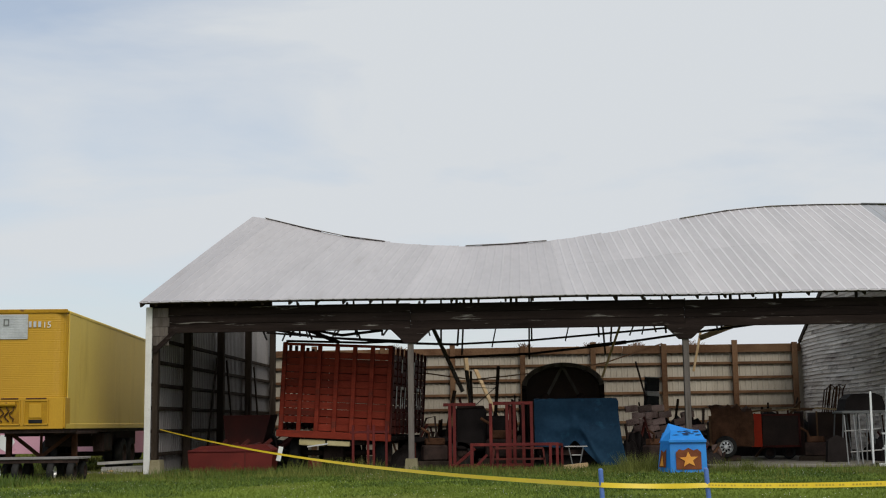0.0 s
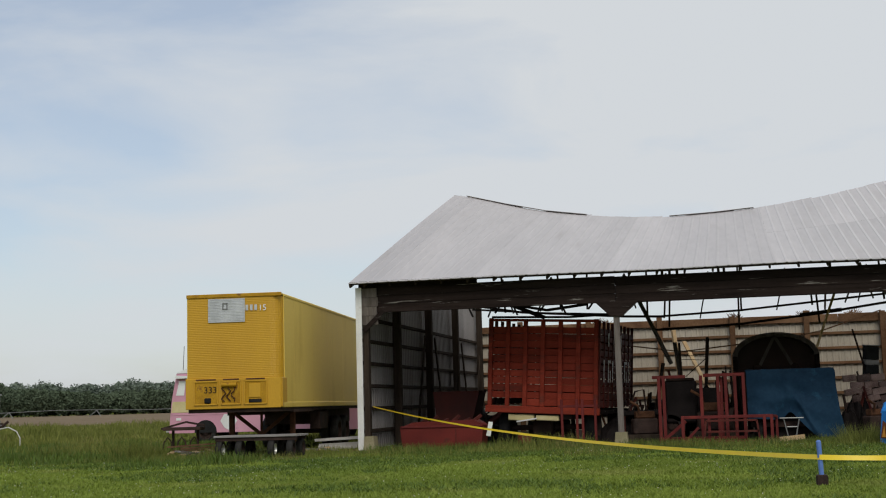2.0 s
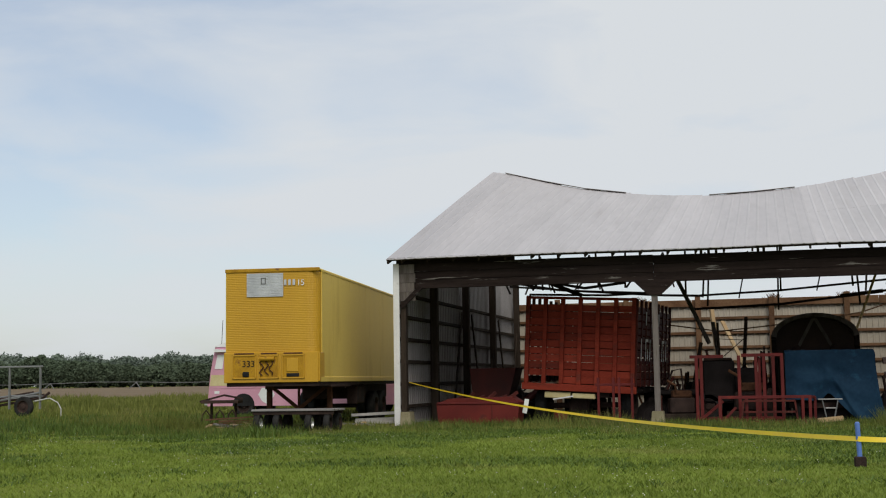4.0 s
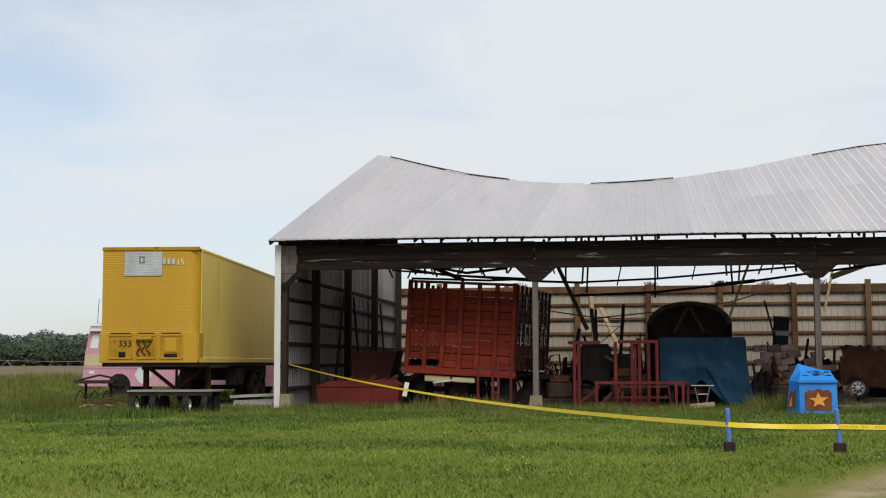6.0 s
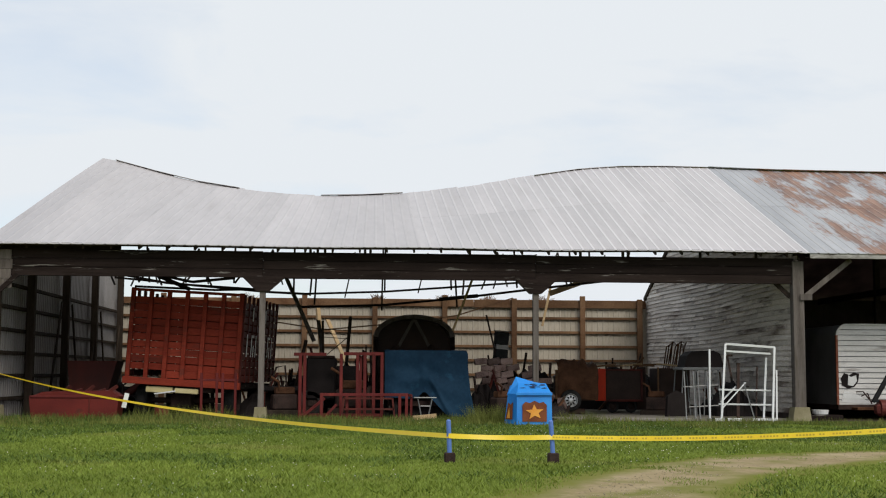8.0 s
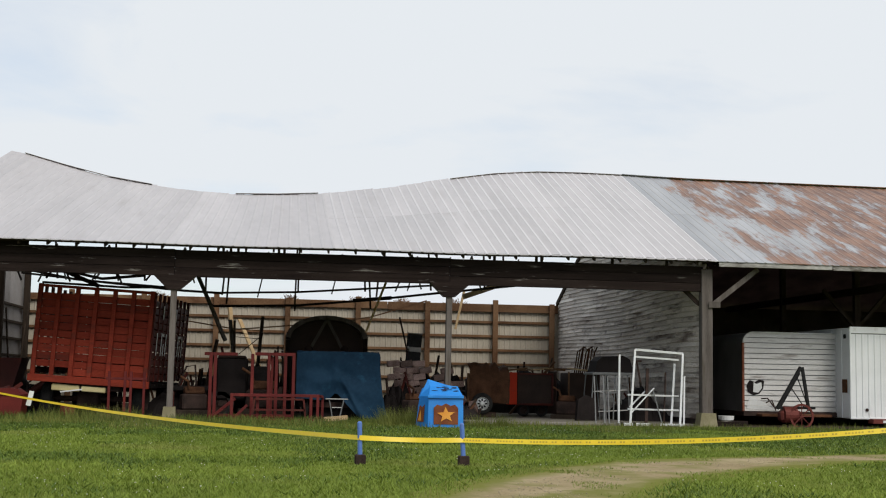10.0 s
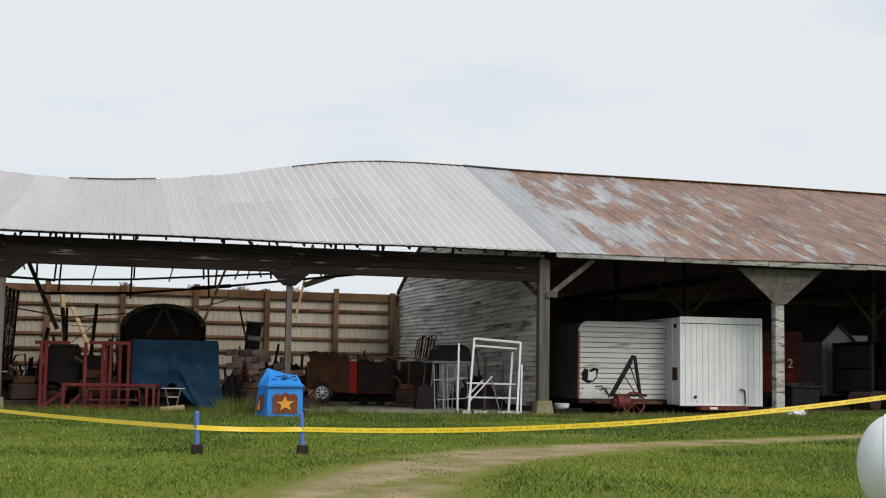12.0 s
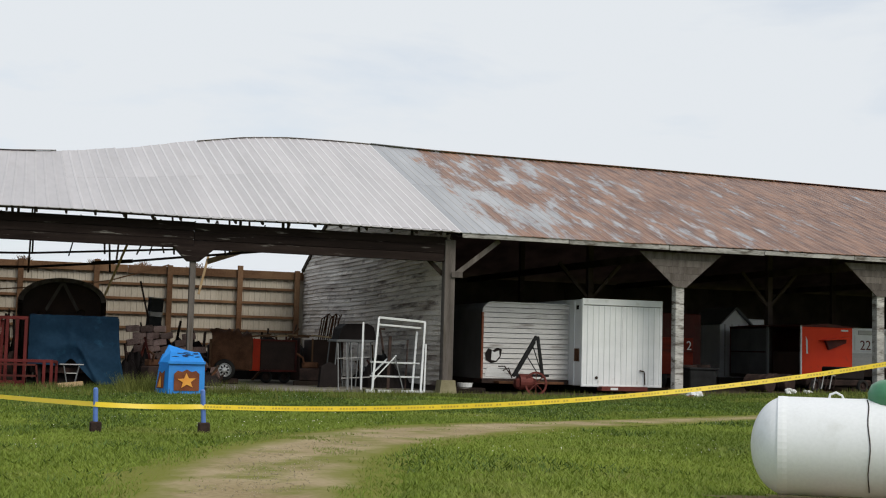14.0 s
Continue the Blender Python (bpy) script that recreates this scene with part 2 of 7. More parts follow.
M["orange"] = surf("orange_star_paint", (0.72, 0.28, 0.03), (0.8, 0.38, 0.06), 3, 0.5, bump=0.03)
M["maroon"] = surf("maroon_panel", (0.13, 0.035, 0.015), (0.24, 0.08, 0.03), 3, 0.6, bump=0.08)
M["blue_pole"] = surf("blue_stake_paint", (0.075, 0.16, 0.46), (0.12, 0.22, 0.55), 3, 0.5, bump=0.05)
M["tarp"] = surf("blue_tarp", (0.008, 0.025, 0.049), (0.015, 0.043, 0.077), 0.9, 0.7, bump=0.12, fine=10, spot=(0.02, 0.075, 0.13), spot_at=(0.58, 0.8))
M["tape"] = surf("caution_tape", (0.74, 0.52, 0.01), (0.82, 0.6, 0.02), 2, 0.35, bump=0.02)
M["ink"] = surf("black_print", (0.012, 0.012, 0.012), (0.028, 0.028, 0.028), 3, 0.75, bump=0)
M["print"] = surf("faded_black_print", (0.45, 0.31, 0.012), (0.54, 0.38, 0.016), 3, 0.5, bump=0)
M["rubber"] = surf("old_rubber", (0.015, 0.015, 0.015), (0.04, 0.038, 0.035), 4, 0.85, bump=0.15)
M["iron"] = surf("dark_rusty_iron", (0.022, 0.016, 0.014), (0.065, 0.042, 0.035), 3, 0.75, 0.0, bump=0.2, vary=0.15)
M["rust"] = surf("brown_rust", (0.055, 0.026, 0.015), (0.14, 0.068, 0.038), 3, 0.85, 0.1, bump=0.25, vary=0.15)
M["rust_red"] = surf("rusty_red_trim", (0.15, 0.045, 0.025), (0.26, 0.1, 0.06), 4, 0.7, bump=0.1, spot=(0.4, 0.38, 0.35), spot_at=(0.58, 0.66), spot_scale=5)
M["wine"] = surf("wine_red_iron", (0.09, 0.02, 0.016), (0.17, 0.045, 0.035), 3, 0.6, 0.1, bump=0.15)
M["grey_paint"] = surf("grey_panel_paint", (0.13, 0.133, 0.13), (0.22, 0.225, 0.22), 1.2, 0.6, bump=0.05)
M["dark_panel"] = surf("dark_brown_panel", (0.03, 0.017, 0.013), (0.065, 0.038, 0.028), 1.5, 0.6, bump=0.08)
M["dark_cloth"] = surf("dark_cover", (0.011, 0.009, 0.0085), (0.03, 0.024, 0.023), 1.3, 0.75, bump=0.3)
M["steel_rim"] = surf("steel_rim", (0.5, 0.5, 0.48), (0.68, 0.68, 0.66), 5, 0.35, 0.6, bump=0.05)
M["block"] = surf("pinkish_block", (0.11, 0.068, 0.056), (0.34, 0.235, 0.205), 3, 0.9, bump=0.3, vary=0.5)
M["earth"] = surf("bare_earth", (0.15, 0.1, 0.055), (0.26, 0.19, 0.11), 1.5, 0.95, bump=0.5, fine=14, spot=(0.12, 0.14, 0.03), spot_at=(0.55, 0.65))
M["grey_dark"] = surf("dim_grey_panel", (0.075, 0.073, 0.072), (0.13, 0.128, 0.125), 1.2, 0.6, bump=0.05)
M["green"] = surf("green_dome_paint", (0.05, 0.2, 0.1), (0.08, 0.26, 0.13), 2, 0.4, bump=0.03)
M["rag"] = surf("white_rag", (0.6, 0.6, 0.58), (0.76, 0.76, 0.74), 3, 0.85, bump=0.3)
M["glass_dark"] = surf("dark_window", (0.02, 0.024, 0.028), (0.04, 0.045, 0.05), 1, 0.12, bump=0)
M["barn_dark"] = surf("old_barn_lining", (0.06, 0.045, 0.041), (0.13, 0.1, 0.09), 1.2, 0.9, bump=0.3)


def rusty_roof():
    """Galvanised sheet with rust that thickens along the building, in streaks down the slope."""
    m = surf("rusty_roof_steel", (0.27, 0.275, 0.29), (0.42, 0.425, 0.44), 0.8, 0.5, 0.25, bump=0.06, stretch=(2.5, 0.35, 0.5), vary=0.07)
    n, l = m.node_tree.nodes, m.node_tree.links
    b = n["Principled BSDF"]
    old = b.inputs["Base Color"].links[0].from_socket
    tc, mp, sep = n.new("ShaderNodeTexCoord"), n.new("ShaderNodeMapping"), n.new("ShaderNodeSeparateXYZ")
    mp.inputs["Scale"].default_value = (1.9, 0.5, 0.5)
    l.new(tc.outputs["Object"], mp.inputs["Vector"])
    l.new(tc.outputs["Object"], sep.inputs[0])
    ns = n.new("ShaderNodeTexNoise")
    ns.inputs["Scale"].default_value, ns.inputs["Detail"].default_value, ns.inputs["Roughness"].default_value = 0.85, 9, 0.68
    l.new(mp.outputs[0], ns.inputs["Vector"])
    gx = n.new("ShaderNodeMapRange")
    gx.inputs["From Min"].default_value, gx.inputs["From Max"].default_value = 12.6, 30.0
    gx.inputs["To Min"].default_value, gx.inputs["To Max"].default_value = 0.045, 0.17
    l.new(sep.outputs["X"], gx.inputs["Value"])
    near = n.new("ShaderNodeMapRange")
    near.inputs["From Min"].default_value, near.inputs["From Max"].default_value = 12.9, 14.4
    near.inputs["To Min"].default_value, near.inputs["To Max"].default_value = -0.3, 0.0
    l.new(sep.outputs["X"], near.inputs["Value"])
    a1, a2 = n.new("ShaderNodeMath"), n.new("ShaderNodeMath")
    l.new(ns.outputs["Fac"], a1.inputs[0])
    l.new(gx.outputs[0], a1.inputs[1])
    l.new(a1.outputs[0], a2.inputs[0])
    l.new(near.outputs[0], a2.inputs[1])
    th = n.new("ShaderNodeMapRange")
    th.inputs["From Min"].default_value, th.inputs["From Max"].default_value = 0.49, 0.58
    l.new(a2.outputs[0], th.inputs["Value"])
    tone = n.new("ShaderNodeTexNoise")
    tone.inputs["Scale"].default_value, tone.inputs["Detail"].default_value = 1.7, 6
    l.new(mp.outputs[0], tone.inputs["Vector"])
    cr = n.new("ShaderNodeValToRGB")
    cr.color_ramp.elements[0].position, cr.color_ramp.elements[1].position = 0.35, 0.68
    cr.color_ramp.elements[0].color, cr.color_ramp.elements[1].color = (0.105, 0.048, 0.033, 1), (0.29, 0.155, 0.098, 1)
    l.new(tone.outputs["Fac"], cr.inputs[0])
    mx = n.new("ShaderNodeMix")
    mx.data_type = "RGBA"
    l.new(th.outputs[0], mx.inputs[0])
    l.new(old, mx.inputs[6])
    l.new(cr.outputs[0], mx.inputs[7])
    l.new(mx.outputs[2], b.inputs["Base Color"])
    b.inputs["Metallic"].default_value = 0.05
    return m


M["roof_rust"] = rusty_roof()


def crest_highlights(m, colour):
    """Paints highlights onto rib crests: the sheet's mesh says where its ribs stand up."""
    n, l = m.node_tree.nodes, m.node_tree.links
    b = n["Principled BSDF"]
    old = b.inputs["Base Color"].links[0].from_socket
    at, mx = n.new("ShaderNodeAttribute"), n.new("ShaderNodeMix")
    at.attribute_name, mx.data_type = "crest", "RGBA"
    l.new(at.outputs["Fac"], mx.inputs[0])
    l.new(old, mx.inputs[6])
    mx.inputs[7].default_value = (*colour, 1)
    l.new(mx.outputs[2], b.inputs["Base Color"])


crest_highlights(M["roof"], (0.78, 0.76, 0.76))
crest_highlights(M["roof_rust"], (0.5, 0.43, 0.38))


# ---- building helpers ----
def part(name, bm, material, parent=None, label="", smooth=False):
    """Links a bmesh as one mesh object under a thing or a part."""
    me = bpy.data.meshes.new(name)
    bmesh.ops.recalc_face_normals(bm, faces=bm.faces)
    bm.to_mesh(me)
    bm.free()
    me.materials.append(M[material])
    if smooth:
        me.shade_smooth()
    ob = new(name, me)
    ob.parent = parent
    if label:
        tagged(ob, label)
    return ob


def thing(name, label, category, at=None, group="", kind=""):
    ob = new(name)
    ob.empty_display_size = 0.2
    ob.matrix_world = at if at is not None else Matrix()
    return tagged(ob, label, category, group, kind)


def bx(bm, lo, hi, bevel=0.0, m=None):
    """A box from corner to corner."""
    lo, hi = Vector(lo), Vector(hi)
    r = bmesh.ops.create_cube(bm, size=1.0)
    vs = r["verts"]
    for v in vs:
        v.co = Vector([(lo[i] + hi[i]) / 2 + v.co[i] * (hi[i] - lo[i]) for i in range(3)])
    if m is not None:
        bmesh.ops.transform(bm, matrix=m, verts=vs)
    if bevel:
        es = list({ed for v in vs for ed in v.link_edges})
        bmesh.ops.bevel(bm, geom=es, offset=bevel, segments=1, affect="EDGES")
    return bm


def box(lo, hi, bevel=0.0, m=None):
    return bx(bmesh.new(), lo, hi, bevel, m)


def bar(bm, p, q, w, h=None, up=(0, 0, 1)):
    """A rectangular bar from p to q."""
    p, q = Vector(p), Vector(q)
    d = (q - p).normalized()
    s = d.cross(Vector(up))
    s = s.normalized() if s.length > 1e-4 else Vector((1, 0, 0))
    u = s.cross(d).normalized()
    h = h or w
    c = []
    for e0 in (p, q):
        for i, j in ((-1, -1), (1, -1), (1, 1), (-1, 1)):
            c.append(bm.verts.new(e0 + s * (i * w / 2) + u * (j * h / 2)))
    for f in ((0, 1, 2, 3), (7, 6, 5, 4), (0, 4, 5, 1), (1, 5, 6, 2), (2, 6, 7, 3), (3, 7, 4, 0)):
        bm.faces.new([c[i] for i in f])
    return bm


def rod(bm, p, q, r, n=8, r2=None):
    """A round rod from p to q."""
    p, q = Vector(p), Vector(q)
    d = (q - p).normalized()
    s = d.orthogonal().normalized()
    u = d.cross(s)
    rings = []
    for e0, rr in ((p, r), (q, r if r2 is None else r2)):
        rings.append([bm.verts.new(e0 + (s * math.cos(k * math.tau / n) + u * math.sin(k * math.tau / n)) * rr) for k in range(n)])
    for k in range(n):
        bm.faces.new((rings[0][k], rings[0][(k + 1) % n], rings[1][(k + 1) % n], rings[1][k]))
    bm.faces.new(rings[0][::-1])
    bm.faces.new(rings[1])
    return bm


def pipe(bm, pts, r, n=8):
    """A bent pipe through points."""
    pts = [Vector(p) for p in pts]
    ref = (pts[1] - pts[0]).orthogonal().normalized()
    rings = []
    for i, p in enumerate(pts):
        d = (pts[min(i + 1, len(pts) - 1)] - pts[max(i - 1, 0)]).normalized()
        ref = (ref - d * ref.dot(d)).normalized()
        u = d.cross(ref)
        rings.append([bm.verts.new(p + (ref * math.cos(k * math.tau / n) + u * math.sin(k * math.tau / n)) * r) for k in range(n)])
    for a0, b0 in zip(rings[:-1], rings[1:]):
        for k in range(n):
            bm.faces.new((a0[k], a0[(k + 1) % n], b0[(k + 1) % n], b0[k]))
    bm.faces.new(rings[0][::-1])
    bm.faces.new(rings[-1])
    return bm


def spun(profile, n=28, axis="x", closed=False):
    """A body of revolution from (along, radius) pairs."""
    bm = bmesh.new()
    rings = []
    for al, r in profile:
        ring = []
        for k in range(n):
            c, s = math.cos(k * math.tau / n) * r, math.sin(k * math.tau / n) * r
            ring.append(bm.verts.new((al, c, s) if axis == "x" else (c, al, s) if axis == "y" else (c, s, al)))
        rings.append(ring)
    for a0, b0 in zip(rings[:-1], rings[1:]):
        for k in range(n):
            bm.faces.new((a0[k], a0[(k + 1) % n], b0[(k + 1) % n], b0[k]))
    if closed:
        for k in range(n):
            bm.faces.new((rings[-1][k], rings[-1][(k + 1) % n], rings[0][(k + 1) % n], rings[0][k]))
    else:
        bm.faces.new(rings[0][::-1])
        bm.faces.new(rings[-1])
    return bm


def prism(outline, y0, y1):
    """An outline in x, z drawn out from y0 to y1."""
    bm = bmesh.new()
    a0 = [bm.verts.new((x, y0, z)) for x, z in outline]
    b0 = [bm.verts.new((x, y1, z)) for x, z in outline]
    bm.faces.new(a0)
    bm.faces.new(b0[::-1])
    for i in range(len(a0)):
        j = (i + 1) % len(a0)
        bm.faces.new((a0[i], b0[i], b0[j], a0[j]))
    return bm


def ribbed(w, h, t=0.006, rib=0.022, pitch=0.23, n=None):
    """A ribbed steel sheet, w along x and h along z, ribs towards -y."""
    bm = bmesh.new()
    xs = []
    n = n or max(1, round(w / pitch))
    p = w / n
    for k in range(n):
        x = k * p
        xs += [(x, 0), (x + p * 0.68, 0), (x + p * 0.76, -rib), (x + p * 0.92, -rib)]
    xs.append((w, 0))
    rows = [[[bm.verts.new((x, y + dy, z)) for x, y in xs] for z in (0, h)] for dy in (0, t)]
    for r in rows:
        for i in range(len(xs) - 1):
            bm.faces.new((r[0][i], r[0][i + 1], r[1][i + 1], r[1][i]))
    for k in (0, 1):
        for i in range(len(xs) - 1):
            bm.faces.new((rows[0][k][i], rows[1][k][i], rows[1][k][i + 1], rows[0][k][i + 1]))
    return bm


def text_part(name, body, size, material, parent, m, label=""):
    """Painted characters as a thin mesh."""
    cu = bpy.data.curves.new(name, "FONT")
    cu.body, cu.size, cu.extrude, cu.align_x = body, size, 0.003, "CENTER"
    tmp = bpy.data.objects.new(name, cu)
    scene.collection.objects.link(tmp)
    dg = bpy.context.evaluated_depsgraph_get()
    me = bpy.data.meshes.new_from_object(tmp.evaluated_get(dg))
    bpy.data.objects.remove(tmp)
    me.materials.clear()
    me.materials.append(M[material])
    ob = new(name, me)
    ob.parent, ob.matrix_local = parent, m
    return tagged(ob, label) if label else ob


def wheel(parent, at, r, w, rim="iron", axis="x"):
    """A tyre with its rim under a thing."""
    hw = w / 2
    ty = part("tyre", spun([(-hw, r * 0.62), (-hw, r * 0.88), (-hw * 0.7, r * 0.98), (0, r), (hw * 0.7, r * 0.98), (hw, r * 0.88), (hw, r * 0.62)], 26, axis, True), "rubber", parent, smooth=False)
    ty.location = at
    part("rim", spun([(-hw * 0.7, r * 0.08), (-hw * 0.65, r * 0.2), (-hw * 0.3, r * 0.26), (-hw * 0.2, r * 0.5), (-hw * 0.98, r * 0.6), (-hw * 0.98, r * 0.64), (hw * 0.98, r * 0.64), (hw * 0.98, r * 0.6), (hw * 0.2, r * 0.5), (hw * 0.3, r * 0.26), (hw * 0.65, r * 0.2), (hw * 0.7, r * 0.08)], 22, axis), rim, ty)
    return ty

# ---- ground, field, far woods ----
def ground_z(x, y):
    """Level meadow that climbs a little towards the far end of the old barn."""
    k = min(1.0, max(0.0, (x - 15.0) / 14.0)) * min(1.0, max(0.0, (y - 24.0) / 9.0))
    return 0.26 * k * k * (3 - 2 * k)


def ground_zs(x, y):
    k = np.clip((x - 15.0) / 14.0, 0, 1) * np.clip((y - 24.0) / 9.0, 0, 1)
    return 0.26 * k * k * (3 - 2 * k)


def build_ground():
    xs = np.unique(np.concatenate([np.linspace(-2500, -60, 14), np.linspace(-60, 60, 61), np.linspace(60, 2500, 14)]))
    ys = np.unique(np.concatenate([np.linspace(-2500, -10, 8), np.linspace(-10, 70, 41), np.linspace(70, 3500, 16)]))
    bm = bmesh.new()
    g = [[bm.verts.new((x, y, ground_z(x, y) + (0.004 * noise.noise((x * 0.3, y * 0.3, 0)) if abs(x) < 60 and y < 34 else 0))) for x in xs] for y in ys]
    for j in range(len(ys) - 1):
        for i in range(len(xs) - 1):
            bm.faces.new((g[j][i], g[j][i + 1], g[j + 1][i + 1], g[j + 1][i]))
    tagged(part("ground", bm, "lawn", smooth=True), "mown green meadow with clover and worn patches", "grass ground", kind="structure")


build_ground()


def strip(name, left, right, z, material, label, category, rag=0.2, n=60, kind="structure"):
    """A flat track between two edge lines, with ragged edges."""
    def along(pts, k):
        f = k * (len(pts) - 1)
        i = min(int(f), len(pts) - 2)
        u = f - i
        p0, p1, p2, p3 = (Vector(pts[max(0, min(len(pts) - 1, j))]) for j in (i - 1, i, i + 1, i + 2))
        return 0.5 * (2 * p1 + (p2 - p0) * u + (2 * p0 - 5 * p1 + 4 * p2 - p3) * u * u + (3 * p1 - p0 - 3 * p2 + p3) * u ** 3)
    bm = bmesh.new()
    rows = []
    for j in range(n + 1):
        p, q = along(left, j / n), along(right, j / n)
        p = p + (p - q).normalized() * rag * noise.noise((j * 0.3, 1.3, 0))
        q = q + (q - p).normalized() * rag * noise.noise((j * 0.3, 7.7, 0))
        rows.append([bm.verts.new((*p.lerp(q, k / 6), z + ground_z(*p.lerp(q, k / 6)) + 0.006 * noise.noise((p.x * 2, k, j)))) for k in range(7)])
    for a0, b0 in zip(rows[:-1], rows[1:]):
        for k in range(6):
            bm.faces.new((a0[k], a0[k + 1], b0[k + 1], b0[k]))
    ob = part(name, bm, material, smooth=True)
    return tagged(ob, label, category, kind=kind)


TRACK_L = [(0.3, 7.0), (1.2, 11.0), (1.7, 12.9), (2.7, 15.6), (4.5, 18.5), (6.4, 20.5), (8.8, 21.6), (12.3, 22.9), (16.2, 24.8), (22.0, 27.5), (30.0, 30.0)]
TRACK_R = [(2.4, 7.0), (2.9, 10.8), (3.35, 12.2), (4.06, 14.3), (5.25, 16.4), (7.2, 18.5), (9.5, 20.2), (11.9, 21.3), (15.6, 23.3), (22.5, 26.2), (30.5, 28.6)]


def build_track():
    """Worn track as a sheet just above the meadow; each point knows how far inside the ruts it lies."""
    step = 0.3
    bm = bmesh.new()
    vs, depth = {}, []
    for j in range(int(26 / step)):
        y = 6.0 + j * step
        lx = float(np.interp(y, [p[1] for p in TRACK_L], [p[0] for p in TRACK_L]))
        rx = float(np.interp(y, [p[1] for p in TRACK_R], [p[0] for p in TRACK_R]))
        for i in range(int(34 / step)):
            x = -1.0 + i * step
            d = min(x - lx, rx - x)
            if d > -1.0:
                vs[i, j] = bm.verts.new((x, y, ground_z(x, y) + (0.014 if d > -0.6 else -0.03)))
                depth.append(max(0.0, min(0.85, (0.36 if y < 20 else 0.24) + d * (0.7 if y < 20 else 0.4))))
    for (i, j), v in vs.items():
        q = [vs.get(k) for k in ((i + 1, j), (i + 1, j + 1), (i, j + 1))]
        if None not in q:
            bm.faces.new((v, *q))
    ob = part("gravel_track", bm, "track", smooth=True)
    inward = ob.data.attributes.new("inward", "FLOAT", "POINT")
    inward.data.foreach_set("value", depth)
    tagged(ob, "worn gravel track with grass growing through", "gravel track", kind="structure")


build_track()
strip("barn_floor", [(-9.9, 34.6), (-9.9, 53.7)], [(12.3, 34.6), (12.3, 53.7)], 0.02, "dirt", "dry brown dirt floor of the open barn", "dirt floor", rag=0.02)
strip("barn_floor_old", [(12.6, 34.5), (12.6, 53.7)], [(46, 34.5), (46, 53.7)], 0.02, "dirt", "dark dirt floor of the old barn", "dirt floor", rag=0.02)
tagged(part("concrete_slab", box((5.6, 35.3, 0.0), (12.2, 52.5, 0.09), 0.02), "slab"), "dusty grey concrete slab under the barn", "concrete slab", kind="structure")
bm = bmesh.new()
g0 = [[bm.verts.new((x, y, 0.05)) for x in np.linspace(-900, 60, 30)] for y in np.linspace(88, 640, 12)]
for r0, r1 in zip(g0[:-1], g0[1:]):
    for k in range(29):
        bm.faces.new((r0[k], r0[k + 1], r1[k + 1], r1[k]))
tagged(part("field", bm, "field"), "bare brown farm field beyond the meadow", "field", kind="structure")


def soup(name, verts, faces, material, label, category):
    """One mesh of many small loose pieces from arrays."""
    me = bpy.data.meshes.new(name)
    me.vertices.add(len(verts))
    me.vertices.foreach_set("co", np.asarray(verts, np.float32).ravel())
    nf = len(faces)
    me.loops.add(nf * 3)
    me.loops.foreach_set("vertex_index", np.asarray(faces, np.int32).ravel())
    me.polygons.add(nf)
    me.polygons.foreach_set("loop_start", np.arange(0, nf * 3, 3, dtype=np.int32))
    me.update(calc_edges=True)
    me.materials.append(M[material])
    return tagged(new(name, me), label, category, kind="stuff")


rng = np.random.default_rng(5)


def off_track(x, y):
    """How far a point lies outside the gravel track, 0 inside."""
    lx = np.interp(y, [p[1] for p in TRACK_L], [p[0] for p in TRACK_L])
    rx = np.interp(y, [p[1] for p in TRACK_R], [p[0] for p in TRACK_R])
    return np.maximum(0, np.maximum(lx - x, x - rx))


def blades(name, x, y, h, w, material, label, category, lean=0.5):
    """Grass blades as bent pairs of triangles."""
    n = len(x)
    a0 = rng.uniform(0, math.tau, n)
    tip = rng.uniform(0, math.tau, n)
    z = ground_zs(x, y)
    k = rng.uniform(0.1, lean, n) * h
    b1 = np.stack([x + np.cos(a0) * w, y + np.sin(a0) * w, z - 0.01], 1)
    b2 = np.stack([x - np.cos(a0) * w, y - np.sin(a0) * w, z - 0.01], 1)
    top = np.stack([x + np.cos(tip) * k, y + np.sin(tip) * k, z + h], 1)
    v = np.stack([b1, b2, top], 1).reshape(-1, 3)
    return soup(name, v, np.arange(3 * n).reshape(-1, 3), material, label, category)


def lumpy(x, y, s, seed=0.0):
    return np.array([noise.noise((p * s, q * s, seed)) for p, q in zip(x, y)])


def scatter(n, y0, y1, power=1.0, az=(-33, 42)):
    """Points over the wedge of ground in front of the barn, denser near."""
    y = y0 + (y1 - y0) * rng.uniform(0, 1, n) ** power
    x = y * np.tan(np.radians(rng.uniform(*az, n)))
    return x, y


x, y = scatter(430000, 9.5, 34.8, 0.95)
keep = (off_track(x, y) > rng.uniform(0.0, 0.25, len(x))) | (lumpy(x, y, 1.1, 31.0) > rng.uniform(0.2, 0.5, len(x)))
x, y = x[keep], y[keep]
h = rng.uniform(0.022, 0.052, len(x)) * (1 + 0.7 * lumpy(x, y, 0.5))
blades("lawn_grass", x, y, np.clip(h, 0.015, 0.15), 0.005 + 0.0003 * y, "blade", "short green lawn grass with lighter tips", "grass", 2.0)

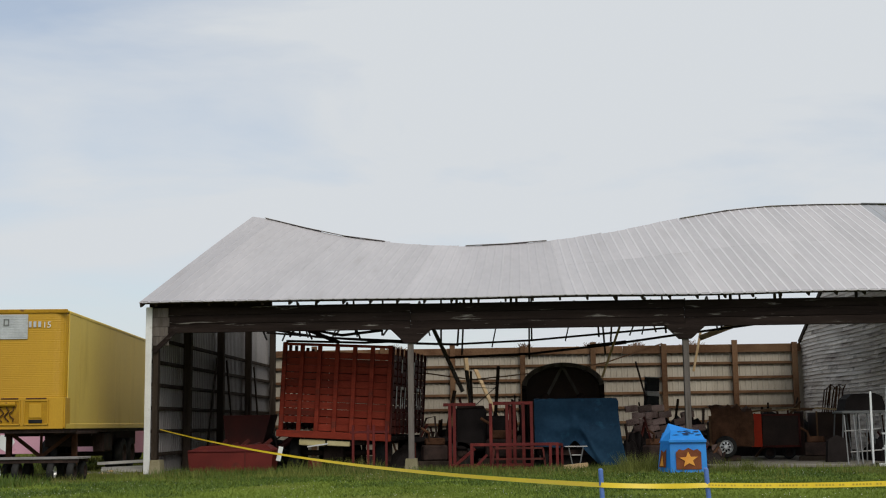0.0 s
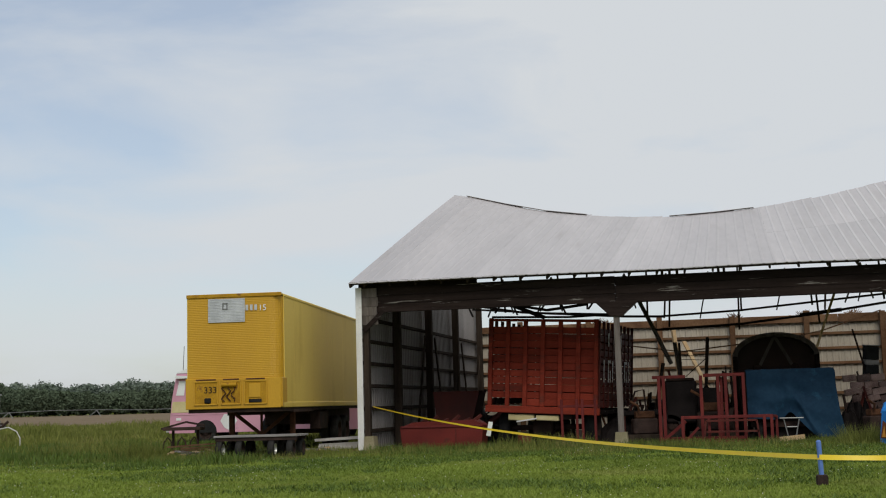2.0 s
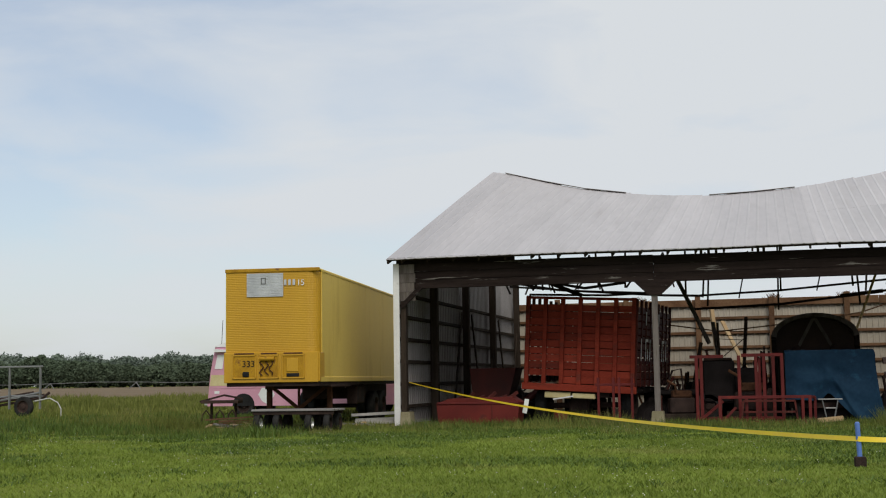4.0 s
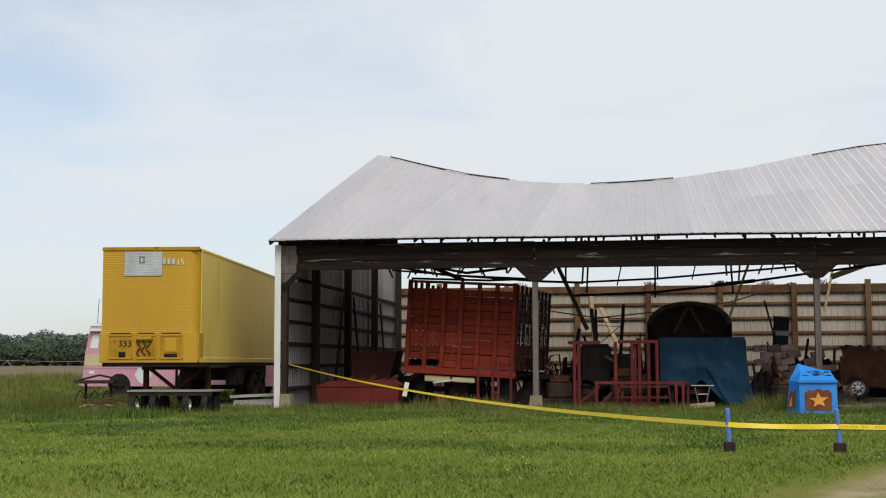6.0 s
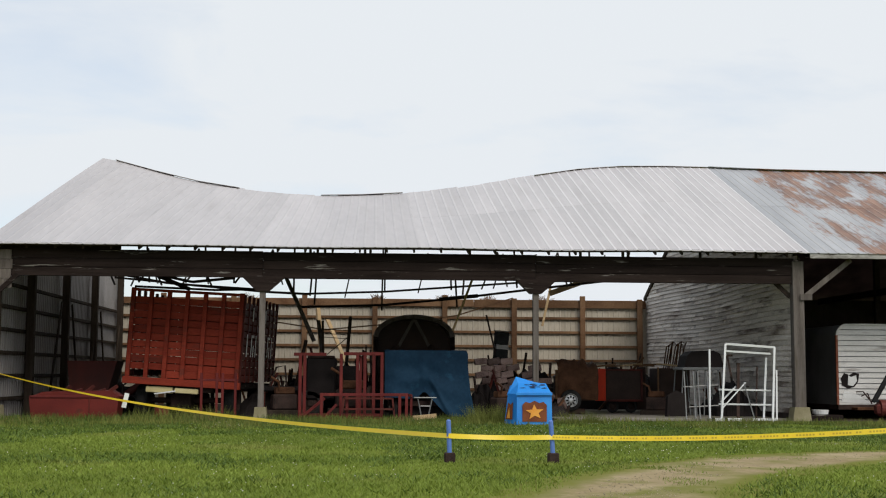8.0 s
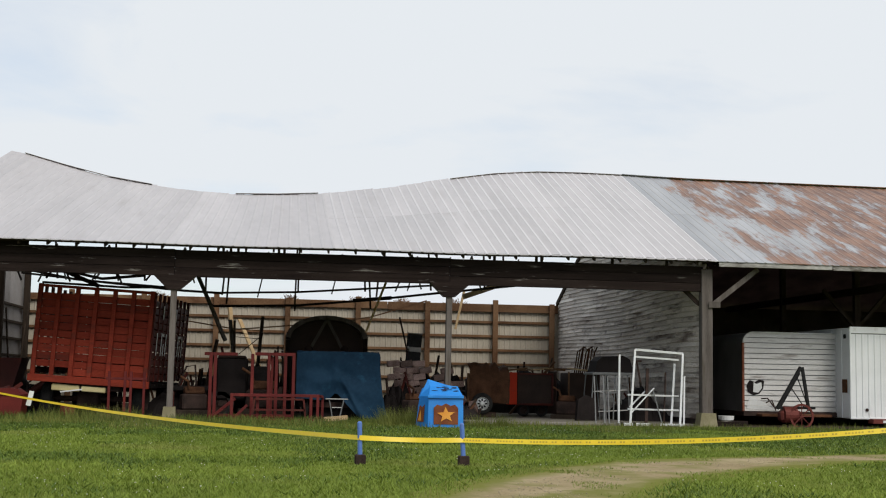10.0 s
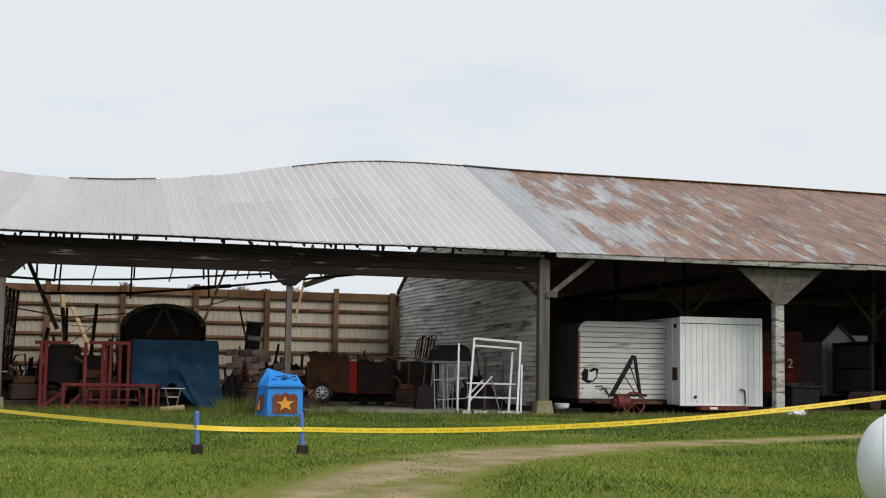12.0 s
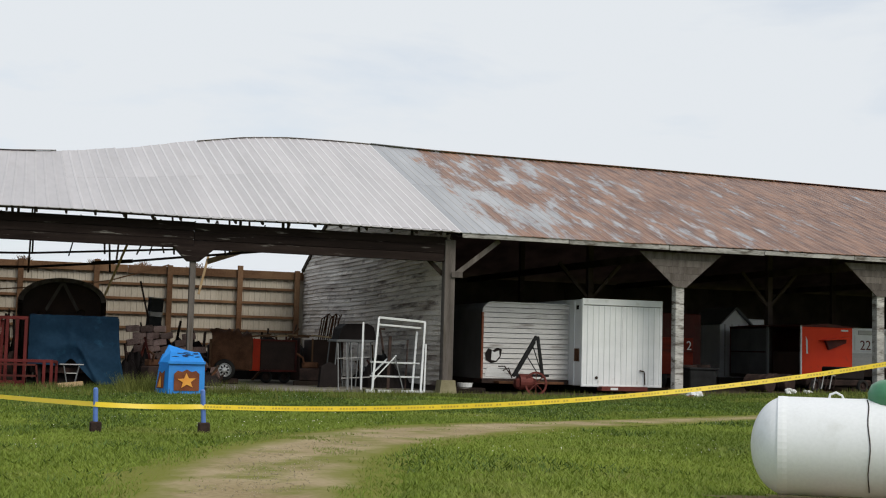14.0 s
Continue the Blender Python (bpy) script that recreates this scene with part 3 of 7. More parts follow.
x, y = scatter(60000, 27, 36.0, 0.7)
keep = ((x < 12.6) | (y < 34.5)) & (lumpy(x, y, 0.5, 3.0) + 0.5 * (y - 31.5) / 4 > rng.uniform(-0.2, 0.7, len(x))) & (x < 30) & ~((x > 5.5) & (x < 12.3) & (y > 34.6))
x, y = x[keep], y[keep]
h = rng.uniform(0.08, 0.26, len(x)) * (0.8 + 0.6 * lumpy(x, y, 0.9, 9.0))
blades("barn_weeds", x, y, np.clip(h, 0.05, 0.4), 0.011, "blade_tall", "rough taller grass along the barn edge", "grass", 0.7)

# rank meadow beyond the mown part, on the trailer's side
x = rng.uniform(-74, -10.6, 120000)
y = 24 + 78 * rng.uniform(0, 1, len(x)) ** 1.25
keep = (x < -9.9 - 0.1 * (y - 30)) & (x > -0.72 * y - 4) & ((y > 29 + 8 * lumpy(x, y, 0.13, 2.0) + rng.uniform(-5, 4, len(x))) & ((x < -15.6) | (y > 38.0) | (rng.uniform(0, 1, len(x)) < 0.06)))
x, y = x[keep], y[keep]
h = rng.uniform(0.12, 0.36, len(x)) * (0.8 + 1.3 * lumpy(x, y, 0.28, 4.0)) * np.clip((y - 24) / 16, 0.2, 1) * np.where(y > 55, 1.5, 1.0) * np.where((x > -21.5) & (y < 47) & (y > 31), 0.5, 1.0)
blades("tall_meadow_grass", x, y, np.clip(h, 0.05, 0.8), 0.009 + 0.0005 * y, "blade_tall", "rank uncut meadow grass and weeds", "grass", 0.6)

# clover leaves in darker drifts
x, y = scatter(190000, 12, 34.9, 0.62)
keep = (lumpy(x, y, 0.33, 40.0) + 0.35 * lumpy(x, y, 1.3, 44.0) + 0.5 * np.clip((y - 22) / 8, 0, 1) > rng.uniform(0.1, 0.34, len(x))) & (off_track(x, y) > 0.3)
x, y = x[keep], y[keep]
blades("clover_leaves", x, y, rng.uniform(0.03, 0.075, len(x)), 0.012 + 0.0003 * y, "leaf", "drifts of dark green clover in the lawn", "clover", 2.2)

# weed clumps in the rank meadow
cx, cy = rng.uniform(-36, -11, 130), rng.uniform(27.0, 46, 130)
cx, cy = cx[(cx < -15.5) | (cy < 31.5)], cy[(cx < -15.5) | (cy < 31.5)]
pick = rng.integers(0, len(cx), 20000)
x, y = cx[pick] + rng.normal(0, 0.5, 20000), cy[pick] + rng.normal(0, 0.45, 20000)
blades("meadow_weeds", x, y, rng.uniform(0.06, 0.18, 20000) * (1.0 + 1.3 * (pick % 5) / 5), 0.02, "leaf", "broad leaved weed clumps in the rank meadow", "weeds", 0.9)

# clover heads
x, y = scatter(2600, 13, 33, 0.8)
keep = (lumpy(x, y, 0.4, 6.0) > 0.02) & (off_track(x, y) > 0.3)
x, y = x[keep], y[keep]
r0 = rng.uniform(0.004, 0.009, len(x))
z0 = ground_zs(x, y) + rng.uniform(0.03, 0.08, len(x))
o = np.array([(1, 0, 0), (-1, 0, 0), (0, 1, 0), (0, -1, 0), (0, 0, 1), (0, 0, -1)], float)
v = (np.stack([x, y, z0], 1)[:, None, :] + o[None] * r0[:, None, None]).reshape(-1, 3)
fo = np.array([(0, 2, 4), (2, 1, 4), (1, 3, 4), (3, 0, 4), (2, 0, 5), (1, 2, 5), (3, 1, 5), (0, 3, 5)])
soup("clover_flowers", v, (np.arange(len(x))[:, None, None] * 6 + fo[None]).reshape(-1, 3), "clover", "small white clover flower heads in the lawn", "flowers")

# stones on the track
y = 9.5 + 15 * rng.uniform(0, 1, 2200) ** 1.1
lx = np.interp(y, [p[1] for p in TRACK_L], [p[0] for p in TRACK_L])
rx = np.interp(y, [p[1] for p in TRACK_R], [p[0] for p in TRACK_R])
x = lx + (rx - lx) * rng.uniform(0.2, 0.8, len(y))
keep = lumpy(x, y, 0.9, 12.0) > -0.15
x, y = x[keep], y[keep]
r0 = rng.uniform(0.004, 0.011, len(x))
v = (np.stack([x, y, np.full(len(x), 0.022)], 1)[:, None, :] + o[None] * r0[:, None, None] * rng.uniform(0.5, 1.1, (len(x), 6, 1))).reshape(-1, 3)
soup("track_stones", v, (np.arange(len(x))[:, None, None] * 6 + fo[None]).reshape(-1, 3), "stone", "loose pale stones on the track", "stones")


def far_woods(name, material, label, near, far, tall, wide, count_n, size, n):
    """A belt of far trees: trunks hidden, crowns of many loose leaf sprays."""
    vs = []
    for k in range(count_n):
        az = radians(rng.uniform(-40, -8))
        d = rng.uniform(near, far)
        cx, cy = d * math.sin(az), d * math.cos(az)
        top = tall * (1.0 + 0.13 * noise.noise((k * 0.37, 0, 0)) + 0.32 * noise.noise((az * 18, 3, tall)) + rng.uniform(-0.1, 0.1))
        if tall < 15 and abs(math.degrees(az) + 31.4) < 0.4:
            top += 3.5
        u = rng.normal(0, 1, (n, 3))
        u /= np.linalg.norm(u, axis=1)[:, None]
        # lobes give each crown an uneven outline
        lobe = 0.86 + 0.16 * np.sin(u[:, :1] * 5 + k) * np.cos(u[:, 2:] * 6 + 2 * k)
        u *= rng.uniform(0.7, 1.0, (n, 1)) * lobe
        w = wide * rng.uniform(0.7, 1.3)
        c = np.array([cx, cy, top * 0.5]) + u * np.array([w, w, top * 0.5])
        corner = rng.normal(0, 1, (n, 3, 3))
        corner /= np.linalg.norm(corner, axis=2)[:, :, None]
        vs.append((c[:, None, :] + corner * size * rng.uniform(0.6, 1.4, (n, 1, 1))).reshape(-1, 3))
    v = np.concatenate(vs)
    soup(name, v, np.arange(len(v)).reshape(-1, 3), material, label, "woods")


far_woods("far_woods", "woods", "dark green line of far woods across the field", 600, 680, 10.5, 6.0, 520, 0.75, 1300)
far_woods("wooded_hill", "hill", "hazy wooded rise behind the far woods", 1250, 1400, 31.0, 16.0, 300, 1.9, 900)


# ---- the barn: plan ----
FRONT, BACK, LEFT, MID, RIGHT, RIDGE = 35.0, 53.8, -9.9, 12.45, 46.0, 44.6
EAVE_Y, EAVE_Z = 34.45, 4.74
POSTS = (-2.55, 4.97)
SAG = ((-10.8, 8.84), (-8.96, 8.84), (-7.1, 8.31), (-5.7, 7.95), (-3.7, 7.68), (-1.7, 7.5), (0.0, 7.55), (1.5, 7.63), (3.1, 7.8), (4.9, 8.1), (6.5, 8.39), (8.5, 8.69), (10.3, 8.75), (12.6, 8.74), (14.9, 8.66), (24.0, 8.62), (35.5, 8.5), (47.0, 8.4))


def ridge_z(x):
    return float(np.interp(x, [p[0] for p in SAG], [p[1] for p in SAG]))


def ridge_soft(x):
    return sum(ridge_z(x + d) for d in (-0.9, -0.45, 0, 0.45, 0.9)) / 5


def roof_at(x, v, lift=0.0):
    """A point of the front slope: x along the eave, v from eave to ridge; the gable end is dragged inwards."""
    pull = 1.12 * max(0.0, min(1.0, (2.0 - x) / 12.0)) * v
    ez = EAVE_Z - 0.02 + 0.035 * noise.noise((x * 0.25, 0.4, 0))
    if x > MID:
        ez -= 0.02
    z = ez + (ridge_soft(x + pull) - ez) * v - 0.10 * math.sin(math.pi * v) * max(0.0, 1 - abs(x - 0.0) / 8.0)
    return Vector((x + pull, EAVE_Y + (RIDGE - EAVE_Y) * v, z + lift))


def roof_sheet(x0, x1, v0, v1, parent, material, ribs, rib, lift, rough=0.0, worn=0.0):
    """One ribbed sheet of the roof, following the sag; worn sets its painted crest highlight."""
    bm = bmesh.new()
    prof = []
    p = (x1 - x0) / ribs
    for k in range(ribs):
        a0 = x0 + k * p
        prof += [(a0, 0), (a0 + p * 0.72, 0), (a0 + p * 0.79, rib), (a0 + p * 0.92, rib)]
    prof.append((x1, 0))
    nv = 17
    rows = []
    for j in range(nv):
        v = v0 + (v1 - v0) * j / (nv - 1)
        rows.append([bm.verts.new(roof_at(a0, v, lift + b0 + rough * noise.noise((a0 * 1.3, v * 5, 0)))) for a0, b0 in prof])
    for r0, r1 in zip(rows[:-1], rows[1:]):
        for i in range(len(prof) - 1):
            bm.faces.new((r0[i], r0[i + 1], r1[i + 1], r1[i]))
    # turned-down lip at the lower edge
    lip = [bm.verts.new(v.co + Vector((0, 0.004, -0.018))) for v in rows[0]]
    for i in range(len(prof) - 1):
        bm.faces.new((lip[i], lip[i + 1], rows[0][i + 1], rows[0][i]))
    ob = part("roof_sheet", bm, material, parent)
    high = [1.0 if b0 > 0 else 0.0 for a0, b0 in prof]
    crest = ob.data.attributes.new("crest", "FLOAT", "POINT")
    crest.data.foreach_set("value", [worn * q for q in high] * (nv + 1))
    return ob


roof_new = thing("roof_front", "pale ribbed steel roof slope with a deep sagging ridge", "barn roof", kind="structure")
n_new = 25
for i in range(n_new):
    x0, x1 = -10.0 + i * 22.6 / n_new, -10.0 + (i + 1) * 22.6 / n_new
    top = 1.0 + (0.008 * ((i * 7) % 3))
    # long sheets over the sag, two courses with a lap on the sound end
    if i < 13:
        roof_sheet(x0, x1, 0.0, top, roof_new, "roof", 3, 0.008, 0.0, 0.004)
    else:
        # painted crest highlight gains strength from sheet to sheet
        roof_sheet(x0, x1, 0.0, 0.53, roof_new, "roof", 3, 0.013, 0.0, 0.003, min(0.5, 0.07 * (i - 11)))
        roof_sheet(x0, x1, 0.52, top, roof_new, "roof", 3, 0.013, 0.003, 0.003, min(0.5, 0.07 * (i - 11)))
for i in range(14):
    # remains of the ridge cap
    if i in (3, 4, 7, 8, 9):
        continue
    bm = bmesh.new()
    a0, b0 = roof_at(-9.5 + i * 1.58, 1.0, 0.03), roof_at(-9.5 + (i + 1) * 1.58, 1.0, 0.03)
    for p in (a0, b0):
        p.y += 0.02
    bar(bm, a0, b0, 0.22, 0.012)
    part("ridge_cap", bm, "roof", roof_new)

roof_old = thing("roof_old", "rust streaked galvanised roof of the old wooden barn", "barn roof", kind="structure")
n_old = 40
for i in range(n_old):
    x0, x1 = 12.6 + i * 34.0 / n_old, 12.6 + (i + 1) * 34.0 / n_old
    roof_sheet(x0, x1, 0.0, 0.5, roof_old, "roof_rust", 3, 0.014, 0.0, 0.012, 0.22)
    roof_sheet(x0, x1, 0.49, 1.0, roof_old, "roof_rust", 3, 0.014, 0.006, 0.012, 0.22)
bm = bmesh.new()
pts = [roof_at(x, 1.0, 0.035) for x in np.linspace(12.6, 46.6, 18)]
for p, q in zip(pts[:-1], pts[1:]):
    bar(bm, p, q, 0.3, 0.02)
part("ridge_cap", bm, "roof_rust", roof_old)
# rear slope of the old barn and boards below its front slope
bm = bmesh.new()
for x0, x1 in ((12.5, 30.0), (30.0, 46.6)):
    vs = [bm.verts.new(p) for p in ((x0, RIDGE, 8.6), (x1, RIDGE, 8.4), (x1, BACK + 0.5, 4.5), (x0, BACK + 0.5, 4.5))]
    bm.faces.new(vs)
bmesh.ops.solidify(bm, geom=bm.faces[:], thickness=0.05)
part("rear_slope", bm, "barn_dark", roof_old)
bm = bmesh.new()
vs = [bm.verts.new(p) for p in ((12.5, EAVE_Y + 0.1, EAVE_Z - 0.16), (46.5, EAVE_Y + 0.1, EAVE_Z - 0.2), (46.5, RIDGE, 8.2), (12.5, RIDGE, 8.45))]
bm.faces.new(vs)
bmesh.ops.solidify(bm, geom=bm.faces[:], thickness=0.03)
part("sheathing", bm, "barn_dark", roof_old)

for name, v0, v1 in (("rake_board", 0.0, 0.5), ("rake_board", 0.5, 1.0)):
    bm = bmesh.new()
    bar(bm, roof_at(-9.95, v0, -0.075), roof_at(-9.95, v1, -0.075), 0.05, 0.12)
    part(name, bm, "wood_pole", roof_new, "dark rake board")
# header beams, rafters and eave boards over the open bays
header = thing("header_beam", "dark weathered timber header of stacked boards", "beam", kind="structure")
for k, (x0, x1) in enumerate(((-9.86, -2.55), (-2.55, 4.97), (4.97, 12.3))):
    for j in range(3):
        z0 = 3.9 + j * 0.243 - (0.02 * k)
        d = 0.012 * ((j + k) % 2)
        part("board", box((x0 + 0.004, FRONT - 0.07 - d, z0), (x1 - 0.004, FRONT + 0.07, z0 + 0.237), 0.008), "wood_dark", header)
rafters = thing("rafters", "dark rafter ends and purlin boards below the sagging roof", "rafters", kind="structure")
for i in range(30):
    x = -9.6 + i * 0.745
    v1 = 0.97
    a0, b0 = roof_at(x, 0.015, -0.11), roof_at(x, v1, -0.11)
    m0 = roof_at(x, 0.5, -0.11)
    bm = bmesh.new()
    bar(bm, a0, m0, 0.05, 0.14)
    bar(bm, m0, b0, 0.05, 0.14)
    part("rafter", bm, "wood_pole", rafters)
for v in (0.012, 0.2, 0.4, 0.6, 0.8, 0.96):
    bm = bmesh.new()
    pts = [roof_at(x, v, -0.05 if v < 0.1 else -0.1) for x in np.linspace(-10.0, 12.4, 16)]
    for p, q in zip(pts[:-1], pts[1:]):
        bar(bm, p, q, 0.09, 0.075 if v < 0.1 else 0.035)
    part("purlin", bm, "wood_pole", rafters)
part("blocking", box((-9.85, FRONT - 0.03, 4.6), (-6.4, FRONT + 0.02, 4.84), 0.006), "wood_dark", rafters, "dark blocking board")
for x in (-5.2, 0.2, 0.35, 3.1, 6.2, 7.4, 7.55, 9.6, 11.2, -1.3, -1.1, -0.9):
    part("strut", box((x, FRONT - 0.04, 4.5), (x + 0.07, FRONT + 0.03, 4.8)), "wood_pole", rafters)


def barn_post(x, z_foot, name="barn_post"):
    th = thing(name, "weathered grey timber post on a concrete footing", "post", pose(x, FRONT, ground_z(x, FRONT)), "barn posts", "structure")
    part("shaft", box((-0.08, -0.08, 0.0), (0.08, 0.09, 3.88), 0.012), "wood_post", th)
    part("footing", prism([(-0.2, -0.1), (0.2, -0.1), (0.15, z_foot), (-0.15, z_foot)], -0.2, 0.2), "concrete", th, "worn concrete footing")
    return th


for x in POSTS:
    th = barn_post(x, 0.38)
    for sd, y0 in ((0, -0.125), (1, 0.1)):
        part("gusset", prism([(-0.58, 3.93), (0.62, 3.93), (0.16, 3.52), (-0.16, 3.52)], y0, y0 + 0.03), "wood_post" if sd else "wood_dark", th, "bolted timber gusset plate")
corner = thing("corner_post", "white steel corner trim on a barn corner post", "corner post", pose(LEFT + 0.14, FRONT, 0), kind="structure")
part("trim", box((-0.15, -0.16, 0.0), (0.03, -0.13, 4.62), 0.01), "clad_white", corner)
part("trim_side", box((-0.15, -0.13, 0.0), (-0.12, 0.2, 4.62), 0.005), "clad_white", corner)
part("shaft", box((0.04, -0.1, 0.0), (0.2, 0.12, 4.0), 0.01), "wood_pole", corner)
part("footing", prism([(0.02, -0.1), (0.38, -0.1), (0.32, 0.42), (0.06, 0.42)], -0.24, 0.2), "concrete", corner, "worn concrete footing")
for j in range(4):
    part("end_board", box((0.03, -0.128 - 0.004 * (j % 2), 3.55 + j * 0.262), (0.5 - 0.03 * (j % 2), -0.1, 3.55 + j * 0.262 + 0.256), 0.005), "wood_post", corner, "grey end board")
bm = bmesh.new()
bar(bm, (0.08, -0.15, 3.38), (0.66, -0.15, 3.93), 0.04, 0.13)
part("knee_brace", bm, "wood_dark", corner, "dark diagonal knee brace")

# left wall: ribbed steel on girts and poles
wall_left = thing("wall_left", "ribbed steel end wall with dark poles and girts", "barn wall", kind="structure")
for i in range(20):
    y0 = FRONT + 0.02 + i * 0.94
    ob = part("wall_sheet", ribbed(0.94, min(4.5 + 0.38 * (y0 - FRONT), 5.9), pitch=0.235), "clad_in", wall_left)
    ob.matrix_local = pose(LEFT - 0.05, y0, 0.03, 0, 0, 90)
for z in (0.5, 1.15, 1.8, 2.45, 3.1, 3.75):
    part("girt", box((LEFT - 0.02, FRONT + 0.15, z), (LEFT + 0.07, BACK - 0.1, z + 0.1), 0.006), "wood_pole", wall_left)
for k, y in enumerate((38.9, 43.5, 48.2, 53.3)):
    part("pole", box((LEFT + 0.07, y - 0.12, 0), (LEFT + 0.3, y + 0.12, 5.6), 0.015), "wood_pole", wall_left)
for y, s in ((41.5, 1), (45.6, -1), (47.3, 1), (50.5, -1), (52.1, 1)):
    bm = bmesh.new()
    bar(bm, (LEFT + 0.2, y, 0.6), (LEFT + 0.2, y + s * 1.3, 3.6), 0.05, 0.12)
    part("brace", bm, "wood_pole", wall_left, "diagonal brace board")
# back wall: pale steel, brown posts, girts and plate
wall_back = thing("wall_back", "pale ribbed steel back wall with brown posts and girts", "barn wall", kind="structure")
for i in range(24):
    x0 = LEFT + i * 0.932
    ob = part("wall_sheet", ribbed(0.932, 4.32 + 0.05 * ((i * 5) % 3), pitch=0.233), "clad_back", wall_back)
    ob.location = (x0, BACK + 0.05, 0.02)
for z in (0.6, 1.22, 1.82, 2.42, 3.02, 3.62):
    part("girt", box((LEFT + 0.1, BACK - 0.05, z), (MID - 0.2, BACK + 0.02, z + 0.11), 0.006), "wood_brown", wall_back)
for k in range(3):
    x0, x1 = LEFT + 0.1 + k * 7.4, LEFT + 0.1 + (k + 1) * 7.4
    part("plate", box((x0, BACK - 0.09, 4.17 - 0.03 * k), (x1 - 0.01, BACK - 0.055, 4.45), 0.01), "wood_brown", wall_back)
for k, x in enumerate((-8.0, -5.1, -2.15, 0.8, 3.75, 6.7, 9.63, 12.1)):
    part("post", box((x - 0.11, BACK - 0.25, 0), (x + 0.11, BACK - 0.095, 4.62 - 0.12 * (k % 2)), 0.012), "wood_brown", wall_back)
for xc, wd in ((-4.6, 0.7), (0.9, 0.5), (3.7, 0.9), (5.6, 0.4), (7.9, 0.7)):
    # old nests and torn felt on top of the plate
    bm = bmesh.new()
    for j in range(60):
        x2 = xc + rng.normal(0, wd * 0.4)
        hgt = 0.2 * math.exp(-((x2 - xc) / (wd * 0.6)) ** 2)
        bar(bm, (x2, BACK - 0.04 + rng.uniform(-0.05, 0.05), 4.4), (x2 + rng.uniform(-0.2, 0.2), BACK - 0.04, 4.44 + hgt * rng.uniform(0.3, 1.2)), 0.016, 0.012)
    tagged(part("torn_edge", bm, "wood_brown", wall_back), kind="stuff")

# old barn: lap siding wall, posts, eave, lining
wall_mid = thing("wall_old_barn", "peeling grey lap siding end wall of the old barn", "barn wall", kind="structure")
bm = prism([(FRONT + 0.1, 0), (BACK + 0.2, 0), (BACK + 0.2, 4.55), (RIDGE, 8.4), (FRONT + 0.1, 4.6)], -0.03, 0.03)
ob = part("backing", bm, "barn_dark", wall_mid)
ob.matrix_local = pose(MID + 0.06, 0, 0, 0, 0, 90)
rows_n = 42
for j in range(rows_n):
    z0 = 0.22 + j * 0.148
    ya, yb = FRONT + 0.12, BACK + 0.1
    if z0 > 4.5:
        ya = FRONT + 0.12 + (z0 - 4.5) / 4.0 * 9.4
        yb = BACK + 0.1 - (z0 - 4.4) / 4.05 * 9.2
    cuts, y = [], ya
    while y < yb - 0.3:
        y2 = min(yb, y + rng.uniform(2.6, 5.0))
        cuts.append((y, y2))
        y = y2
    for y0, y1 in cuts:
        bm = bmesh.new()
        ns = 6
        rws = []
        for k in range(ns + 1):
            y = y0 + 0.004 + (y1 - y0 - 0.008) * k / ns
            dz = 0.10 * math.sin((y - FRONT) * 0.42 + 0.5) * min(1, (z0 / 2.5)) * (0.5 + 0.5 * noise.noise((y * 0.2, j * 0.15, 0))) + 0.012 * noise.noise((y * 0.6, j * 0.9, 2))
            dx = -0.02 * abs(noise.noise((y * 0.5, j, 5)))
            rws.append([bm.verts.new(p) for p in ((MID + 0.015 + dx, y, z0 + 0.16 + dz), (MID - 0.026 + dx, y, z0 + dz), (MID + 0.012 + dx, y, z0 + dz), (MID + 0.028, y, z0 + 0.16 + dz))])
        for r0, r1 in zip(rws[:-1], rws[1:]):
            for k in range(4):
                bm.faces.new((r0[k], r0[(k + 1) % 4], r1[(k + 1) % 4], r1[k]))
        bm.faces.new(rws[0])
        bm.faces.new(rws[-1][::-1])
        part("siding_board", bm, "siding", wall_mid)
bm = bmesh.new()
bar(bm, (MID - 0.04, BACK + 0.3, 4.5), (MID - 0.04, RIDGE, 8.55), 0.06, 0.2)
part("rake_board", bm, "wood_pole", wall_mid)

post_mid = thing("old_barn_post", "grey weathered corner post with a diagonal brace", "post", pose(12.4, FRONT, 0), "barn posts", "structure")
part("shaft", box((-0.17, -0.14, -0.05), (0.15, 0.14, 4.5), 0.014), "wood_post", post_mid)
part("footing", prism([(-0.3, -0.15), (0.28, -0.15), (0.2, 0.42), (-0.22, 0.42)], -0.24, 0.2), "concrete", post_mid, "worn concrete footing")
bm = bmesh.new()
bar(bm, (0.1, -0.16, 3.45), (1.5, -0.16, 4.55), 0.04, 0.14)
part("brace", bm, "wood_post", post_mid)
part("cap_board", box((0.02, -0.2, 3.4), (0.36, -0.185, 3.58), 0.006), "wood_post", post_mid)
bm = bmesh.new()
bar(bm, (-0.15, 0.12, 3.5), (-0.75, 0.12, 4.05), 0.05, 0.12)
part("short_brace", bm, "wood_pole", post_mid)
